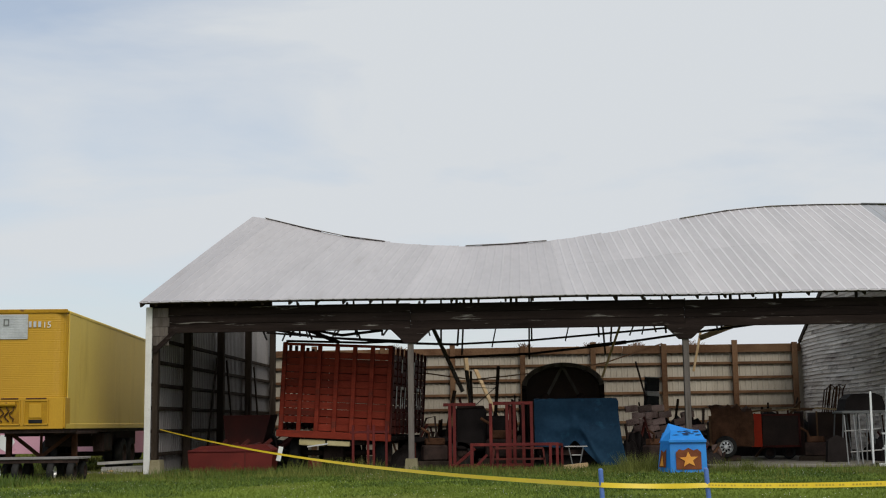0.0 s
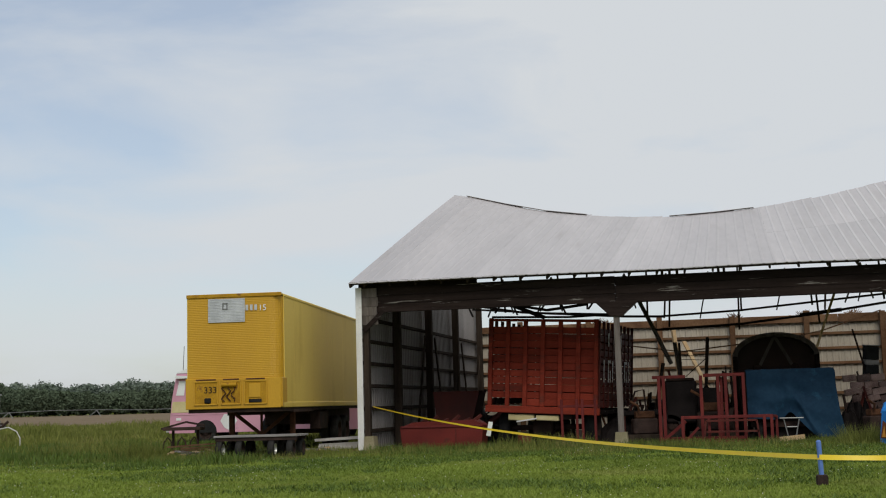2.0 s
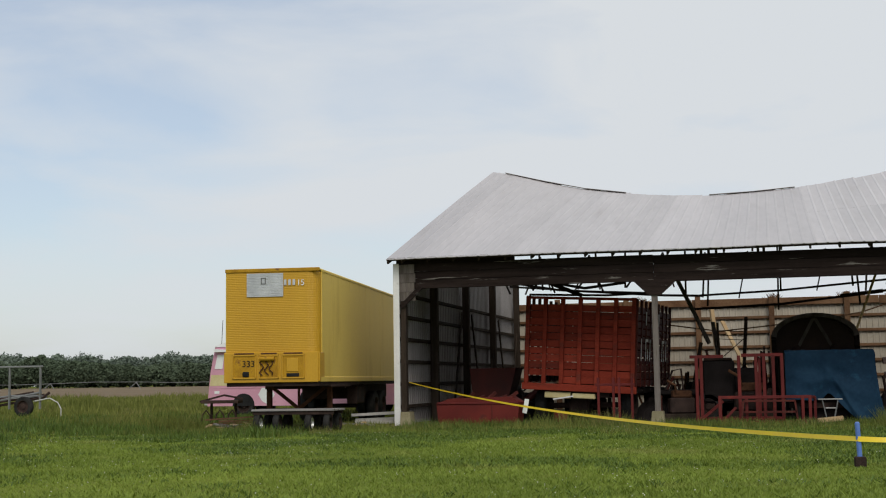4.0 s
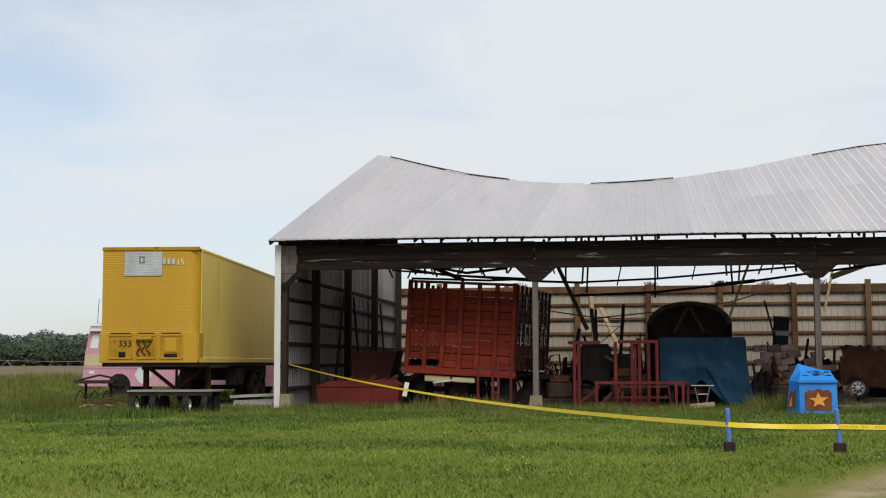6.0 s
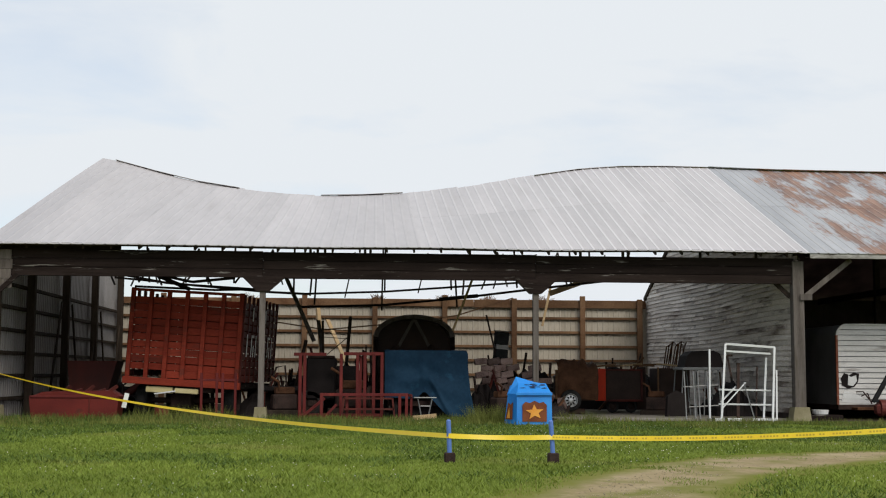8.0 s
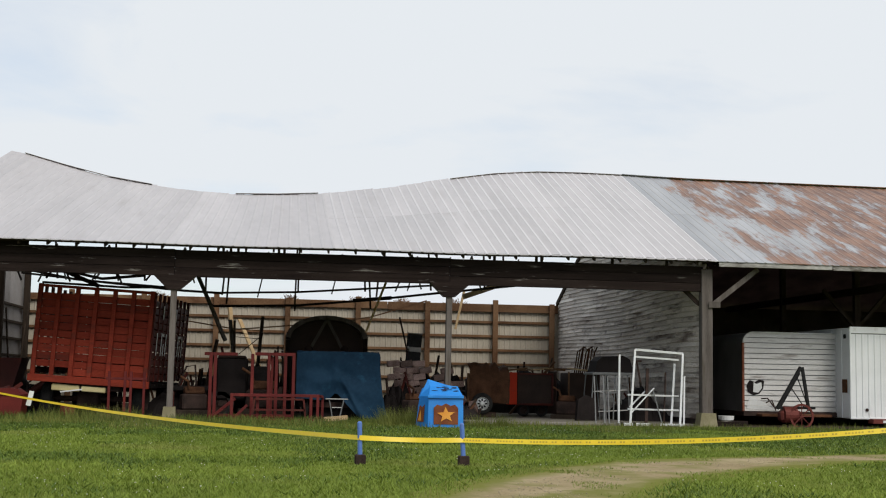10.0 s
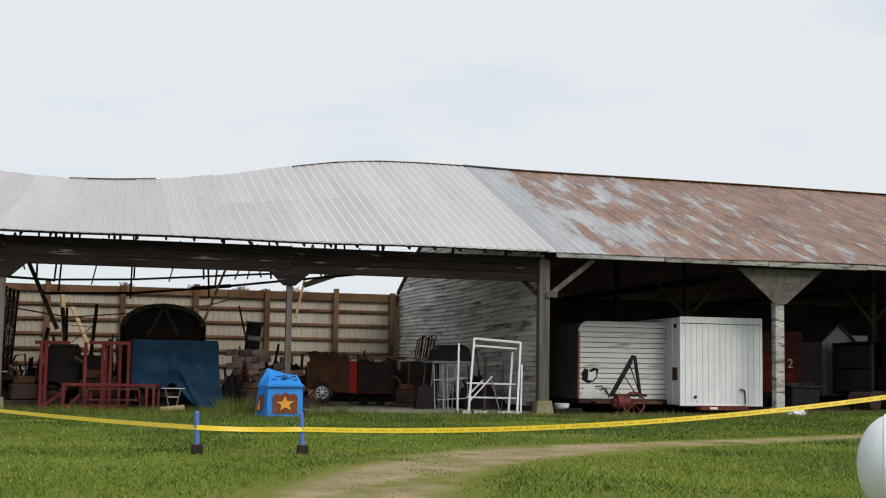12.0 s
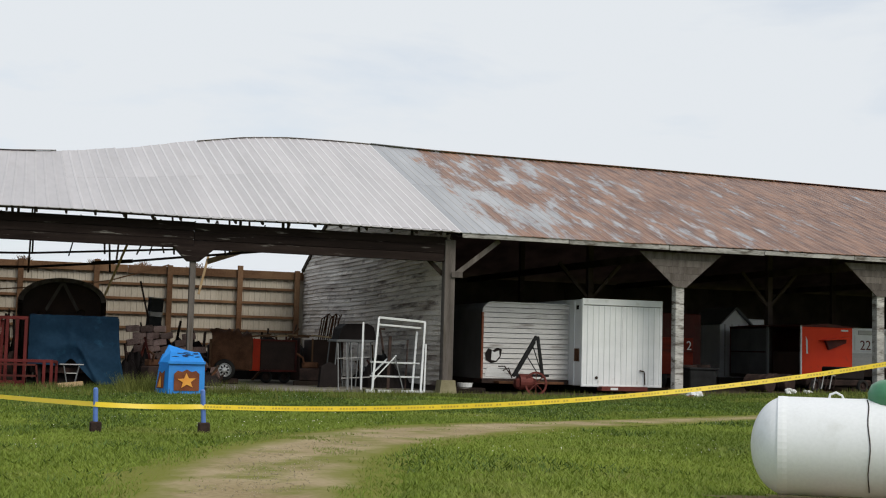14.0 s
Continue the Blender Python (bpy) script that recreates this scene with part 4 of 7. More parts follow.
for x in (20.0, 27.52, 35.0, 42.5):
    th = thing("old_barn_post", "flaking white timber post with a wide boarded gusset", "post", pose(x, FRONT, ground_z(x, FRONT)), "barn posts", "structure")
    gz = ground_z(x, FRONT)
    part("shaft", box((-0.15, -0.13, 0.0), (0.15, 0.13, 4.5 - gz), 0.014), "siding_white", th)
    for j in range(5):
        za, zb = 3.42 - gz + j * 0.215, 3.42 - gz + (j + 1) * 0.215 - 0.006
        wa, wb = 0.18 + (j / 5) * 1.27, 0.18 + ((j + 1) / 5) * 1.27
        part("gusset_board", prism([(-wa, za), (wa, za), (wb, zb), (-wb, zb)], -0.175 - 0.004 * (j % 2), -0.135), "wood_post", th)
    part("footing", prism([(-0.24, -0.15), (0.24, -0.15), (0.19, 0.2), (-0.19, 0.2)], -0.22, 0.2), "concrete", th, "worn concrete footing")
eave = thing("eave_board", "flaking white eave board under the rusty roof", "eave board", kind="structure")
for i in range(10):
    x0, x1 = 12.6 + i * 3.4, 12.6 + (i + 1) * 3.4
    part("fascia", box((x0 + 0.01, EAVE_Y + 0.03, EAVE_Z - 0.19 - 0.012 * (i % 3)), (x1 - 0.01, EAVE_Y + 0.065, EAVE_Z - 0.055), 0.006), "siding_white", eave)
lining = thing("wall_old_barn_back", "dark board lining inside the old barn", "barn wall", kind="structure")
for i in range(22):
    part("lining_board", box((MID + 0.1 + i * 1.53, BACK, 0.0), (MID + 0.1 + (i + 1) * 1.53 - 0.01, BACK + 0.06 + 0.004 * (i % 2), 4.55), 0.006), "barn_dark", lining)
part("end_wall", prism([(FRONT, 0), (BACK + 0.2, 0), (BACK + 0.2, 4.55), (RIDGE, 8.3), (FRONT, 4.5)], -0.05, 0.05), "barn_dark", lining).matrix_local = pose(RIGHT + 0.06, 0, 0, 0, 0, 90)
frames = thing("old_barn_frames", "dark timber posts and ties inside the old barn", "timber frame", kind="structure")
for x in (20.0, 27.5, 35.0):
    for y in (41.3, 47.6):
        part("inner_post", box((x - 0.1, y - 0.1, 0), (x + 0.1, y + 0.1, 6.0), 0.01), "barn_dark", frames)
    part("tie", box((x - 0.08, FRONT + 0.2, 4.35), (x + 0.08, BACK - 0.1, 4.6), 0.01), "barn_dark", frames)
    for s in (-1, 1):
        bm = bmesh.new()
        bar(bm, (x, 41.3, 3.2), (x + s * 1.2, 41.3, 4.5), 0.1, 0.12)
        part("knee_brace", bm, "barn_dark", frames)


# ---- beside the barn: yellow trailer, carts, pink bus ----
def yellow_trailer():
    W, L, Z0, Z1, ZP = 2.57, 12.2, 1.3, 4.34, 2.1
    th = thing("semi_trailer", "faded yellow semi trailer parked in rough grass beside the barn", "trailer", pose(-11.14, 32.0, 0, 0, 0, 5.8))
    x0 = -W
    # front: fine horizontal corrugation with a rounded corner to the side
    bm = bmesh.new()
    prof, n = [], 46
    for k in range(n):
        z = ZP + (Z1 - 0.1 - ZP) * k / n
        dz = (Z1 - 0.1 - ZP) / n
        prof += [(z, 0.0), (z + dz * 0.35, 0.0), (z + dz * 0.5, -0.0025), (z + dz * 0.85, -0.0025)]
    prof.append((Z1 - 0.1, 0.0))
    plan = [(x0 + 0.02, 0.0)]
    plan.append((-0.32, 0.0))
    for k in range(1, 7):
        a0 = k * math.pi / 12
        plan.append((-0.32 + 0.3 * math.sin(a0), 0.3 - 0.3 * math.cos(a0)))
    nx = [(0, -1), (0, -1)] + [(math.sin(k * math.pi / 12), -math.cos(k * math.pi / 12)) for k in range(1, 7)]
    rows = [[bm.verts.new((px - nn[0] * d, py - nn[1] * d, z)) for (px, py), nn in zip(plan, nx)] for z, d in prof]
    for r0, r1 in zip(rows[:-1], rows[1:]):
        for k in range(len(plan) - 1):
            bm.faces.new((r0[k], r0[k + 1], r1[k + 1], r1[k]))
    part("front_wall", bm, "yellow", th, "corrugated deep yellow front wall")
    # body behind the front
    part("left_wall", box((x0, 0.0, Z0), (x0 + 0.04, L, Z1 - 0.06), 0.01), "yellow_side", th)
    for k in range(10):
        y0, y1 = 0.3 + k * 1.19, 0.3 + (k + 1) * 1.19
        part("side_panel", box((-0.04, y0 + 0.003, Z0 + 0.12), (0.0 + 0.002 * (k % 2), y1 - 0.003, Z1 - 0.1)), "yellow_side", th)
    part("roof", box((x0, 0.02, Z1 - 0.07), (-0.01, L, Z1 - 0.01), 0.02), "yellow_side", th)
    part("top_rail", box((x0 - 0.01, -0.03, Z1 - 0.1), (0.012, 0.03, Z1), 0.012), "yellow_dark", th, "grimy top rail")
    part("side_rail", box((-0.03, 0.3, Z1 - 0.1), (0.015, L, Z1 - 0.03), 0.01), "yellow_side", th)
    part("lower_rail", box((-0.05, 0.1, Z0), (0.02, L, Z0 + 0.14), 0.012), "yellow_side", th)
    part("rear_wall", box((x0, L, Z0), (0.0, L + 0.05, Z1)), "yellow_side", th)
    part("floor", box((x0 + 0.02, 0.05, Z0 - 0.1), (-0.03, L, Z0 + 0.02)), "iron", th)
    # steel nose with three recessed boxes
    part("nose_plate", box((x0 - 0.03, -0.05, Z0), (-0.02, 0.0, ZP), 0.012), "yellow", th)
    part("nose_cheek", box((-0.02, -0.04, Z0 + 0.02), (0.018, 0.5, ZP - 0.01), 0.012), "yellow", th)
    for xa, xb in ((-2.33, -1.74), (-1.6, -1.12), (-0.98, -0.42)):
        part("recess", box((xa, -0.062, Z0 + 0.12), (xb, -0.052, ZP - 0.08)), "yellow_dark", th, "grimy recessed panel")
        for z0, z1 in ((Z0 + 0.1, Z0 + 0.135), (ZP - 0.1, ZP - 0.06)):
            part("lip", box((xa - 0.03, -0.085, z0), (xb + 0.03, -0.05, z1), 0.006), "yellow", th)
        for xx in (xa - 0.03, xb):
            part("lip", box((xx, -0.085, Z0 + 0.1), (xx + 0.03, -0.05, ZP - 0.06), 0.006), "yellow", th)
        part("rust_strip", box((xa + 0.02, -0.075, ZP - 0.045), (xb - 0.03, -0.05, ZP - 0.012)), "rust", th, "rusted edge strip")
    part("hatch", box((-0.88, -0.082, Z0 + 0.28), (-0.56, -0.06, ZP - 0.16), 0.01), "yellow", th)
    part("vent", box((-0.88, -0.085, Z0 + 0.15), (-0.54, -0.06, Z0 + 0.24), 0.005), "ink", th)
    part("socket", box((-2.08, -0.1, Z0 + 0.15), (-1.9, -0.06, Z0 + 0.29), 0.02), "ink", th)
    bm = bmesh.new()
    for xa in (-1.55, -1.42, -1.3):
        pts = [(xa, -0.09, ZP - 0.2)]
        for k in range(6):
            pts.append((xa + 0.06 * math.sin(k * 1.6 + xa * 9), -0.1, ZP - 0.26 - k * 0.07))
        pipe(bm, pts, 0.016, 6)
    part("air_hoses", bm, "rust", th, "dangling old hoses")
    bm = bmesh.new()
    rod(bm, (-1.6, -0.11, ZP - 0.17), (-1.2, -0.11, ZP - 0.17), 0.06, 10)
    part("glad_hand_box", bm, "yellow_dark", th)
    text_part("fleet_number", "333", 0.24, "ink", th, pose(-1.92, -0.068, 1.72, 90))
    # metal patch and faded number
    saw = [(0.0, 3.62)] + [p for k in range(15) for p in ((0.018, 3.622 + k * 0.042), (0.018, 3.655 + k * 0.042), (0.011, 3.66 + k * 0.042))] + [(0.0, 4.252)]
    part("bare_patch", prism(saw, -1.98, -0.98), "patch", th, "unpainted silver patch").matrix_local = pose(0, -0.012, -0.04, 0, 0, 90) @ Matrix.Diagonal((-1, -1, 1, 1))
    bm = bmesh.new()
    for a0, b0 in (((-1.64, 3.93), (-1.5, 3.96)), ((-1.64, 4.08), (-1.5, 4.11)), ((-1.64, 3.93), (-1.61, 4.11)), ((-1.53, 3.93), (-1.5, 4.11))):
        bx(bm, (a0[0] + 0.05, -0.04, a0[1] - 0.02), (b0[0] + 0.05, -0.028, b0[1] - 0.02))
    part("patch_outline", bm, "grey_paint", th)
    text_part("side_number", "15", 0.22, "white_paint", th, pose(-0.5, -0.03, 3.87, 90))
    for k in range(3):
        part("faded_digit", box((-0.96 + k * 0.12, -0.03, 3.88), (-0.89 + k * 0.12, -0.02, 4.03)), "patch", th)
    # landing gear
    for x in (-2.05, -0.3):
        leg = part("landing_leg", box((x - 0.07, 2.4, 0.1), (x + 0.07, 2.55, Z0 - 0.08), 0.01), "rust", th)
        part("foot", box((x - 0.16, 2.3, 0.0), (x + 0.16, 2.65, 0.1), 0.015), "iron", leg)
    bm = bmesh.new()
    bar(bm, (-2.0, 2.42, Z0 - 0.1), (-1.18, 2.42, 0.55), 0.09)
    bar(bm, (-0.35, 2.42, Z0 - 0.1), (-1.18, 2.42, 0.55), 0.09)
    bar(bm, (-2.0, 2.42, 0.52), (-0.35, 2.42, 0.52), 0.09)
    bar(bm, (-1.18, 2.42, 0.5), (-1.18, 2.42, Z0 - 0.1), 0.06)
    part("gear_brace", bm, "rust", th, "rusty cross brace")
    # suspension and wheels
    part("rear_frame", box((-2.3, 7.2, 0.75), (-0.35, 11.6, Z0 - 0.1), 0.02), "iron", th)
    for y in (8.3, 9.6):
        part("axle", rod(bmesh.new(), (-2.5, y, 0.5), (-0.15, y, 0.5), 0.06), "iron", th)
        for x in (-2.45, -2.15, -0.5, -0.2):
            wheel(th, (x, y, 0.5), 0.5, 0.25)
    for k in range(4):
        part("cross_member", box((-2.5, 3.6 + k * 0.9, Z0 - 0.2), (-0.1, 3.7 + k * 0.9, Z0 - 0.1)), "iron", th)
    part("side_box", box((-0.4, 5.2, 0.62), (-0.08, 6.4, Z0 - 0.12), 0.03), "iron", th, "dark steel tool box")
    part("spare_rack", box((-0.6, 1.4, Z0 - 0.14), (0.0, 3.9, Z0 - 0.06), 0.01), "iron", th)


yellow_trailer()


def flat_cart(x, y, rz, name, label):
    th = thing(name, label, "cart", pose(x, y, 0, 0, 0, rz), "flat carts")
    for k in range(5):
        part("deck_board", box((-1.12 + 0.03 * (k % 2), -0.5 + k * 0.2, 0.55), (1.12 + 0.04 * (k % 3), -0.31 + k * 0.2, 0.6), 0.006), "clad_in", th)
    part("rail", box((-1.1, -0.46, 0.46), (1.1, -0.4, 0.55)), "iron", th)
    part("rail", box((-1.1, 0.4, 0.46), (1.1, 0.46, 0.55)), "iron", th)
    for xx in (-0.98, -0.45, 0.42, 0.92):
        wheel(th, (xx, -0.35, 0.24), 0.24, 0.16, "steel_rim" if xx in (-0.98, 0.42) else "iron")
        wheel(th, (xx + 0.06, 0.35, 0.24), 0.24, 0.16)
        part("fork", box((xx - 0.1, -0.4, 0.22), (xx - 0.085, -0.3, 0.48)), "iron", th)


flat_cart(-11.75, 32.0, 3, "flat_cart", "low flat cart with grey boards under the trailer nose")


def hitch_frame():
    th = thing("hitch_frame", "dark bent metal hitch frame lying in the weeds", "scrap frame", pose(-16.6, 38.2, 0, 0, 0, 8))
    part("bed", box((-0.6, -0.3, 0.66), (0.6, 0.3, 0.76), 0.01), "iron", th)
    for x in (-0.45, 0.0, 0.4):
        bm = bmesh.new()
        pipe(bm, [(x - 0.15, -0.25, 0.0), (x - 0.12, -0.25, 0.3), (x, -0.25, 0.45), (x + 0.12, -0.25, 0.3), (x + 0.15, -0.25, 0.0)], 0.025)
        part("loop", bm, "iron", th)
    bm = bmesh.new()
    bar(bm, (-0.7, -0.1, 0.72), (0.1, -0.1, 0.92), 0.06)
    bar(bm, (0.1, -0.1, 0.92), (0.7, -0.1, 0.8), 0.06)
    bar(bm, (-0.4, 0.2, 0.0), (-0.4, 0.2, 0.7), 0.07)
    bar(bm, (0.4, 0.2, 0.0), (0.4, 0.2, 0.7), 0.07)
    part("drawbar", bm, "iron", th)


hitch_frame()


def bare_patch(x, y, w, d, label):
    """An uneven patch of trodden earth just above the turf."""
    bm = bmesh.new()
    mid = bm.verts.new((0, 0, 0.03))
    rim = []
    for k in range(40):
        a0 = k * math.tau / 40
        q = 1 + 0.28 * noise.noise((math.cos(a0) * 2.2, math.sin(a0) * 2.2, x))
        rim.append(bm.verts.new((w * q * math.cos(a0), d * q * math.sin(a0), 0.012)))
    for k in range(40):
        bm.faces.new((mid, rim[k], rim[(k + 1) % 40]))
    ob = part("bare_earth", bm, "earth")
    ob.matrix_world = pose(x, y, 0)
    tagged(ob, label, "bare ground", kind="structure")


bare_patch(-13.4, 34.6, 3.6, 2.6, "trodden brown earth and litter round the trailer nose")


def litter(x, y, label, count, seed):
    """Sticks, plank ends and rags dropped on the ground."""
    th = thing("ground_litter", label, "litter", pose(x, y, 0.02), "ground litter")
    r = random.Random(seed)
    for k in range(count):
        bm = bmesh.new()
        px, py, a0, ln = r.uniform(-1.7, 1.7), r.uniform(-0.9, 0.9), r.uniform(0, math.pi), r.uniform(0.25, 1.0)
        dx, dy = math.cos(a0) * ln / 2, math.sin(a0) * ln / 2 * 0.6
        bar(bm, (px - dx, py - dy, 0.03), (px + dx, py + dy, 0.04 + r.uniform(0, 0.1)), r.uniform(0.05, 0.16), r.uniform(0.02, 0.06))
        part("piece", bm, r.choice(("wood_brown", "wood_post", "iron", "clad_in", "wood_new")), th)


litter(-13.6, 34.2, "plank ends and scrap iron lying on trodden earth", 16, 3)
litter(-11.4, 35.4, "pale sticks and scrap by the trailer wheels", 12, 8)
litter(19.2, 34.2, "broken boards and rubbish at the barn edge", 10, 5)
litter(23.0, 34.6, "rusty bits and boards before the old barn", 14, 11)


def pink_bus():
    th = thing("pink_bus", "faded pink show bus behind the yellow trailer", "bus", pose(-20.6, 46.0, 0))
    side = [(0.0, 0.42), (8.3, 0.42), (8.3, 2.75), (0.6, 2.78), (0.32, 2.7), (0.12, 1.7)]
    part("body", prism(side, 0.0, 2.4), "pink", th)
    part("roof", prism([(0.28, 2.7), (8.32, 2.74), (8.2, 2.86), (0.7, 2.86)], -0.03, 2.43), "white_paint", th)
    part("stripe", prism([(0.1, 1.2), (8.3, 1.2), (8.3, 1.62), (0.16, 1.62)], -0.012, 0.0), "cream", th)
    part("stripe_line", prism([(0.06, 1.1), (8.3, 1.1), (8.3, 1.16), (0.08, 1.16)], -0.015, 0.0), "pink", th)
    part("window", prism([(0.3, 1.85), (0.62, 1.85), (0.7, 2.4), (0.42, 2.4)], -0.015, 0.0), "white_paint", th, "white painted window panel")
    for k in range(6):
        part("side_window", prism([(1.3 + k * 1.1, 1.8), (2.2 + k * 1.1, 1.8), (2.2 + k * 1.1, 2.45), (1.3 + k * 1.1, 2.45)], -0.012, 0.0), "glass_dark", th)
    part("sun_visor", prism([(0.35, 2.5), (0.95, 2.5), (0.95, 2.58), (0.35, 2.62)], -0.2, 0.0), "white_paint", th)
    part("keystone_badge", prism([(2.25, 1.1), (2.62, 1.1), (2.78, 0.85), (2.62, 0.6), (2.44, 0.5), (2.26, 0.6), (2.1, 0.85)], -0.016, 0.0), "white_paint", th, "white keystone shaped badge")
    part("small_mark", prism([(0.3, 1.0), (0.5, 1.0), (0.5, 0.9), (0.3, 0.9)], -0.016, 0.0), "white_paint", th)
    bm = bmesh.new()
    pts = [(1.05, 0.42)] + [(1.5 + 0.45 * math.cos(a0), 0.45 + 0.45 * math.sin(a0)) for a0 in np.linspace(math.pi, 0, 12)] + [(1.95, 0.42)]
    part("wheel_arch", prism(pts, -0.01, 0.1), "ink", th)
    for x in (1.5, 6.4):
        wheel(th, (x, 0.12, 0.42), 0.42, 0.25, "iron", "y")
        wheel(th, (x, 2.28, 0.42), 0.42, 0.25, "iron", "y")
    part("bumper", box((-0.12, -0.02, 0.45), (0.0, 2.42, 0.65), 0.02), "silver", th)
    part("roof_vent", box((0.75, 0.3, 2.84), (1.3, 0.9, 3.1), 0.03), "white_paint", th)
    bm = bmesh.new()
    rod(bm, (0.5, 0.2, 2.8), (0.55, 0.2, 3.75), 0.012, 6)
    part("aerial", bm, "iron", th)


pink_bus()


def scrap(x, y, name, label, pieces, material):
    """A few planks or pipes lying on the ground."""
    th = thing(name, label, "scrap", pose(x, y, ground_z(x, y)))
    for p, q, w, h in pieces:
        bm = bmesh.new()
        bar(bm, p, q, w, h)
        part("piece", bm, material, th)


scrap(-14.6, 35.6, "scrap_planks", "weathered planks dumped in the weeds", [((-1.2, 0, 0.1), (1.1, 0.3, 0.16), 0.2, 0.05), ((-0.8, -0.4, 0.18), (0.9, 0.2, 0.22), 0.16, 0.05), ((-1.6, 0.5, 0.2), (0.2, -0.2, 0.3), 0.12, 0.05)], "wood_brown")
scrap(-10.8, 36.5, "scrap_pipes", "pale pipes lying by the barn wall", [((-0.9, 0, 0.3), (0.5, 0.1, 0.36), 0.1, 0.08), ((-0.9, 0.4, 0.12), (0.45, 0.5, 0.16), 0.12, 0.12), ((-0.7, -0.3, 0.1), (0.45, -0.2, 0.1), 0.1, 0.1)], "silver")


def irrigation():
    th = thing("irrigation_boom", "thin grey irrigation boom standing far across the field", "irrigation boom", pose(-215, 360, 0))
    bm = bmesh.new()
    for k in range(14):
        rod(bm, (-60 + k * 14, k * 2, 2.0 + 0.3 * math.sin(k * 1.5)), (-46 + k * 14, k * 2 + 2, 2.0 + 0.3 * math.sin((k + 1) * 1.5)), 0.09, 6)
    part("pipe", bm, "grey_paint", th)
    for k in range(8):
        bm = bmesh.new()
        for s in (-2, 2):
            rod(bm, (-60 + k * 28, k * 4, 2.0), (-60 + k * 28 + s, k * 4 - 1, 0), 0.12, 5)
        part("tower", bm, "grey_paint", th)


irrigation()


# ---- open bays ----
def stake_wagon():
    """High stake body on a truck chassis."""
    th = thing("stake_wagon", "weathered red slatted stake body on a truck chassis", "stake wagon", pose(-6.58, 37.1, 0, 0, 0, -7))
    W, H0, H1, L = 3.28, 1.2, 3.72, 5.2
    part("sill", box((-0.06, -0.08, 1.0), (W + 0.06, 0.06, H0), 0.012), "red", th)
    part("deck", box((0, 0.06, 1.02), (W, L, 1.14)), "wood_dark", th)
    for k in range(7):
        x = 0.06 + k * (W - 0.12) / 6
        part("stake", box((x - 0.06, -0.06, H0), (x + 0.06, 0.03, H1 + (0.03 if k in (0, 6) else 0)), 0.008), "red", th)
    n = 12
    for j in range(n):
        if j == n - 1:
            continue
        z0 = H0 + 0.02 + j * (H1 - H0) / n
        gap = 0.012 + 0.012 * (j % 3 == 1)
        for a0, b0 in ((0.02, W * 0.5), (W * 0.5, W - 0.02)):
            dz = 0.01 * noise.noise((j * 2.1, a0, 0))
            if j == 0 and a0 < 1:
                a0 = 1.15
            part("slat", box((a0, 0.034, z0 + dz), (b0 - 0.005, 0.06, z0 + (H1 - H0) / n - gap + dz), 0.004), "red", th)
    part("top_rail", box((0, -0.02, H1 - 0.06), (W, 0.035, H1 + 0.02), 0.008), "red", th)
    # sides and rear
    for sx in (0.0, W):
        for k in range(9):
            y = 0.1 + k * (L - 0.2) / 8
            part("side_stake", box((sx - 0.04, y - 0.05, H0), (sx + 0.04, y + 0.05, H1), 0.006), "red_dull", th)
        for j in range(11):
            z0 = H0 + 0.03 + j * (H1 - H0) / 12
            part("side_slat", box((sx - 0.015 + 0.03 * (sx < 1), 0.05, z0), (sx + 0.012, L, z0 + 0.165), 0.004), "red_dull", th)
    for j in range(11):
        z0 = H0 + 0.03 + j * (H1 - H0) / 12
        part("rear_slat", box((0.05, L - 0.03, z0), (W - 0.05, L, z0 + 0.17), 0.004), "red_dull", th)
    # faded white strokes painted on the side
    for k in range(7):
        y = 0.55 + k * 0.62
        part("painted_stroke", box((W + 0.041, y, 1.95), (W + 0.046, y + 0.09, 2.6)), "rag", th)
        if k % 2:
            part("painted_stroke", box((W + 0.041, y + 0.1, 2.52), (W + 0.046, y + 0.38, 2.6)), "rag", th)
            part("painted_stroke", box((W + 0.041, y + 0.3, 1.95), (W + 0.046, y + 0.38, 2.3)), "rag", th)
        if k in (1, 3, 4):
            part("painted_stroke", box((W + 0.041, y, 3.0), (W + 0.046, y + 0.12, 3.4)), "rag", th)
    part("chassis", box((0.75, 0.15, 0.72), (W - 0.75, L, 1.02), 0.02), "iron", th)
    part("bumper", box((0.62, 0.0, 0.78), (1.4, 0.16, 0.96), 0.02), "cream", th, "cream steel bumper half")
    part("bumper", box((1.46, -0.02, 0.8), (2.14, 0.14, 0.95), 0.02), "cream", th, "cream steel bumper half")
    bm = bmesh.new()
    bar(bm, (0.9, -0.04, 0.75), (1.5, -0.04, 0.86), 0.04)
    part("tow_bar", bm, "rag", th)
    for x in (0.35, W - 0.35):
        for y in (0.9, 4.2):
            wheel(th, (x, y, 0.5), 0.5, 0.34)
    part("axle", rod(bmesh.new(), (0.35, 0.9, 0.5), (W - 0.35, 0.9, 0.5), 0.08), "iron", th)
    part("hanger", box((1.2, 0.5, 0.3), (1.8, 1.0, 0.75), 0.04), "iron", th)
    # the body has settled to one side over its axles
    lean = Matrix.Translation((0, 0, 1.02)) @ pose(0, 0, 0, 0, 3.2, 0) @ Matrix.Translation((0, 0, -1.02))
    for ob in th.children:
        if not ob.name.startswith(("tyre", "axle", "chassis", "hanger")):
            ob.data.transform(lean)


stake_wagon()


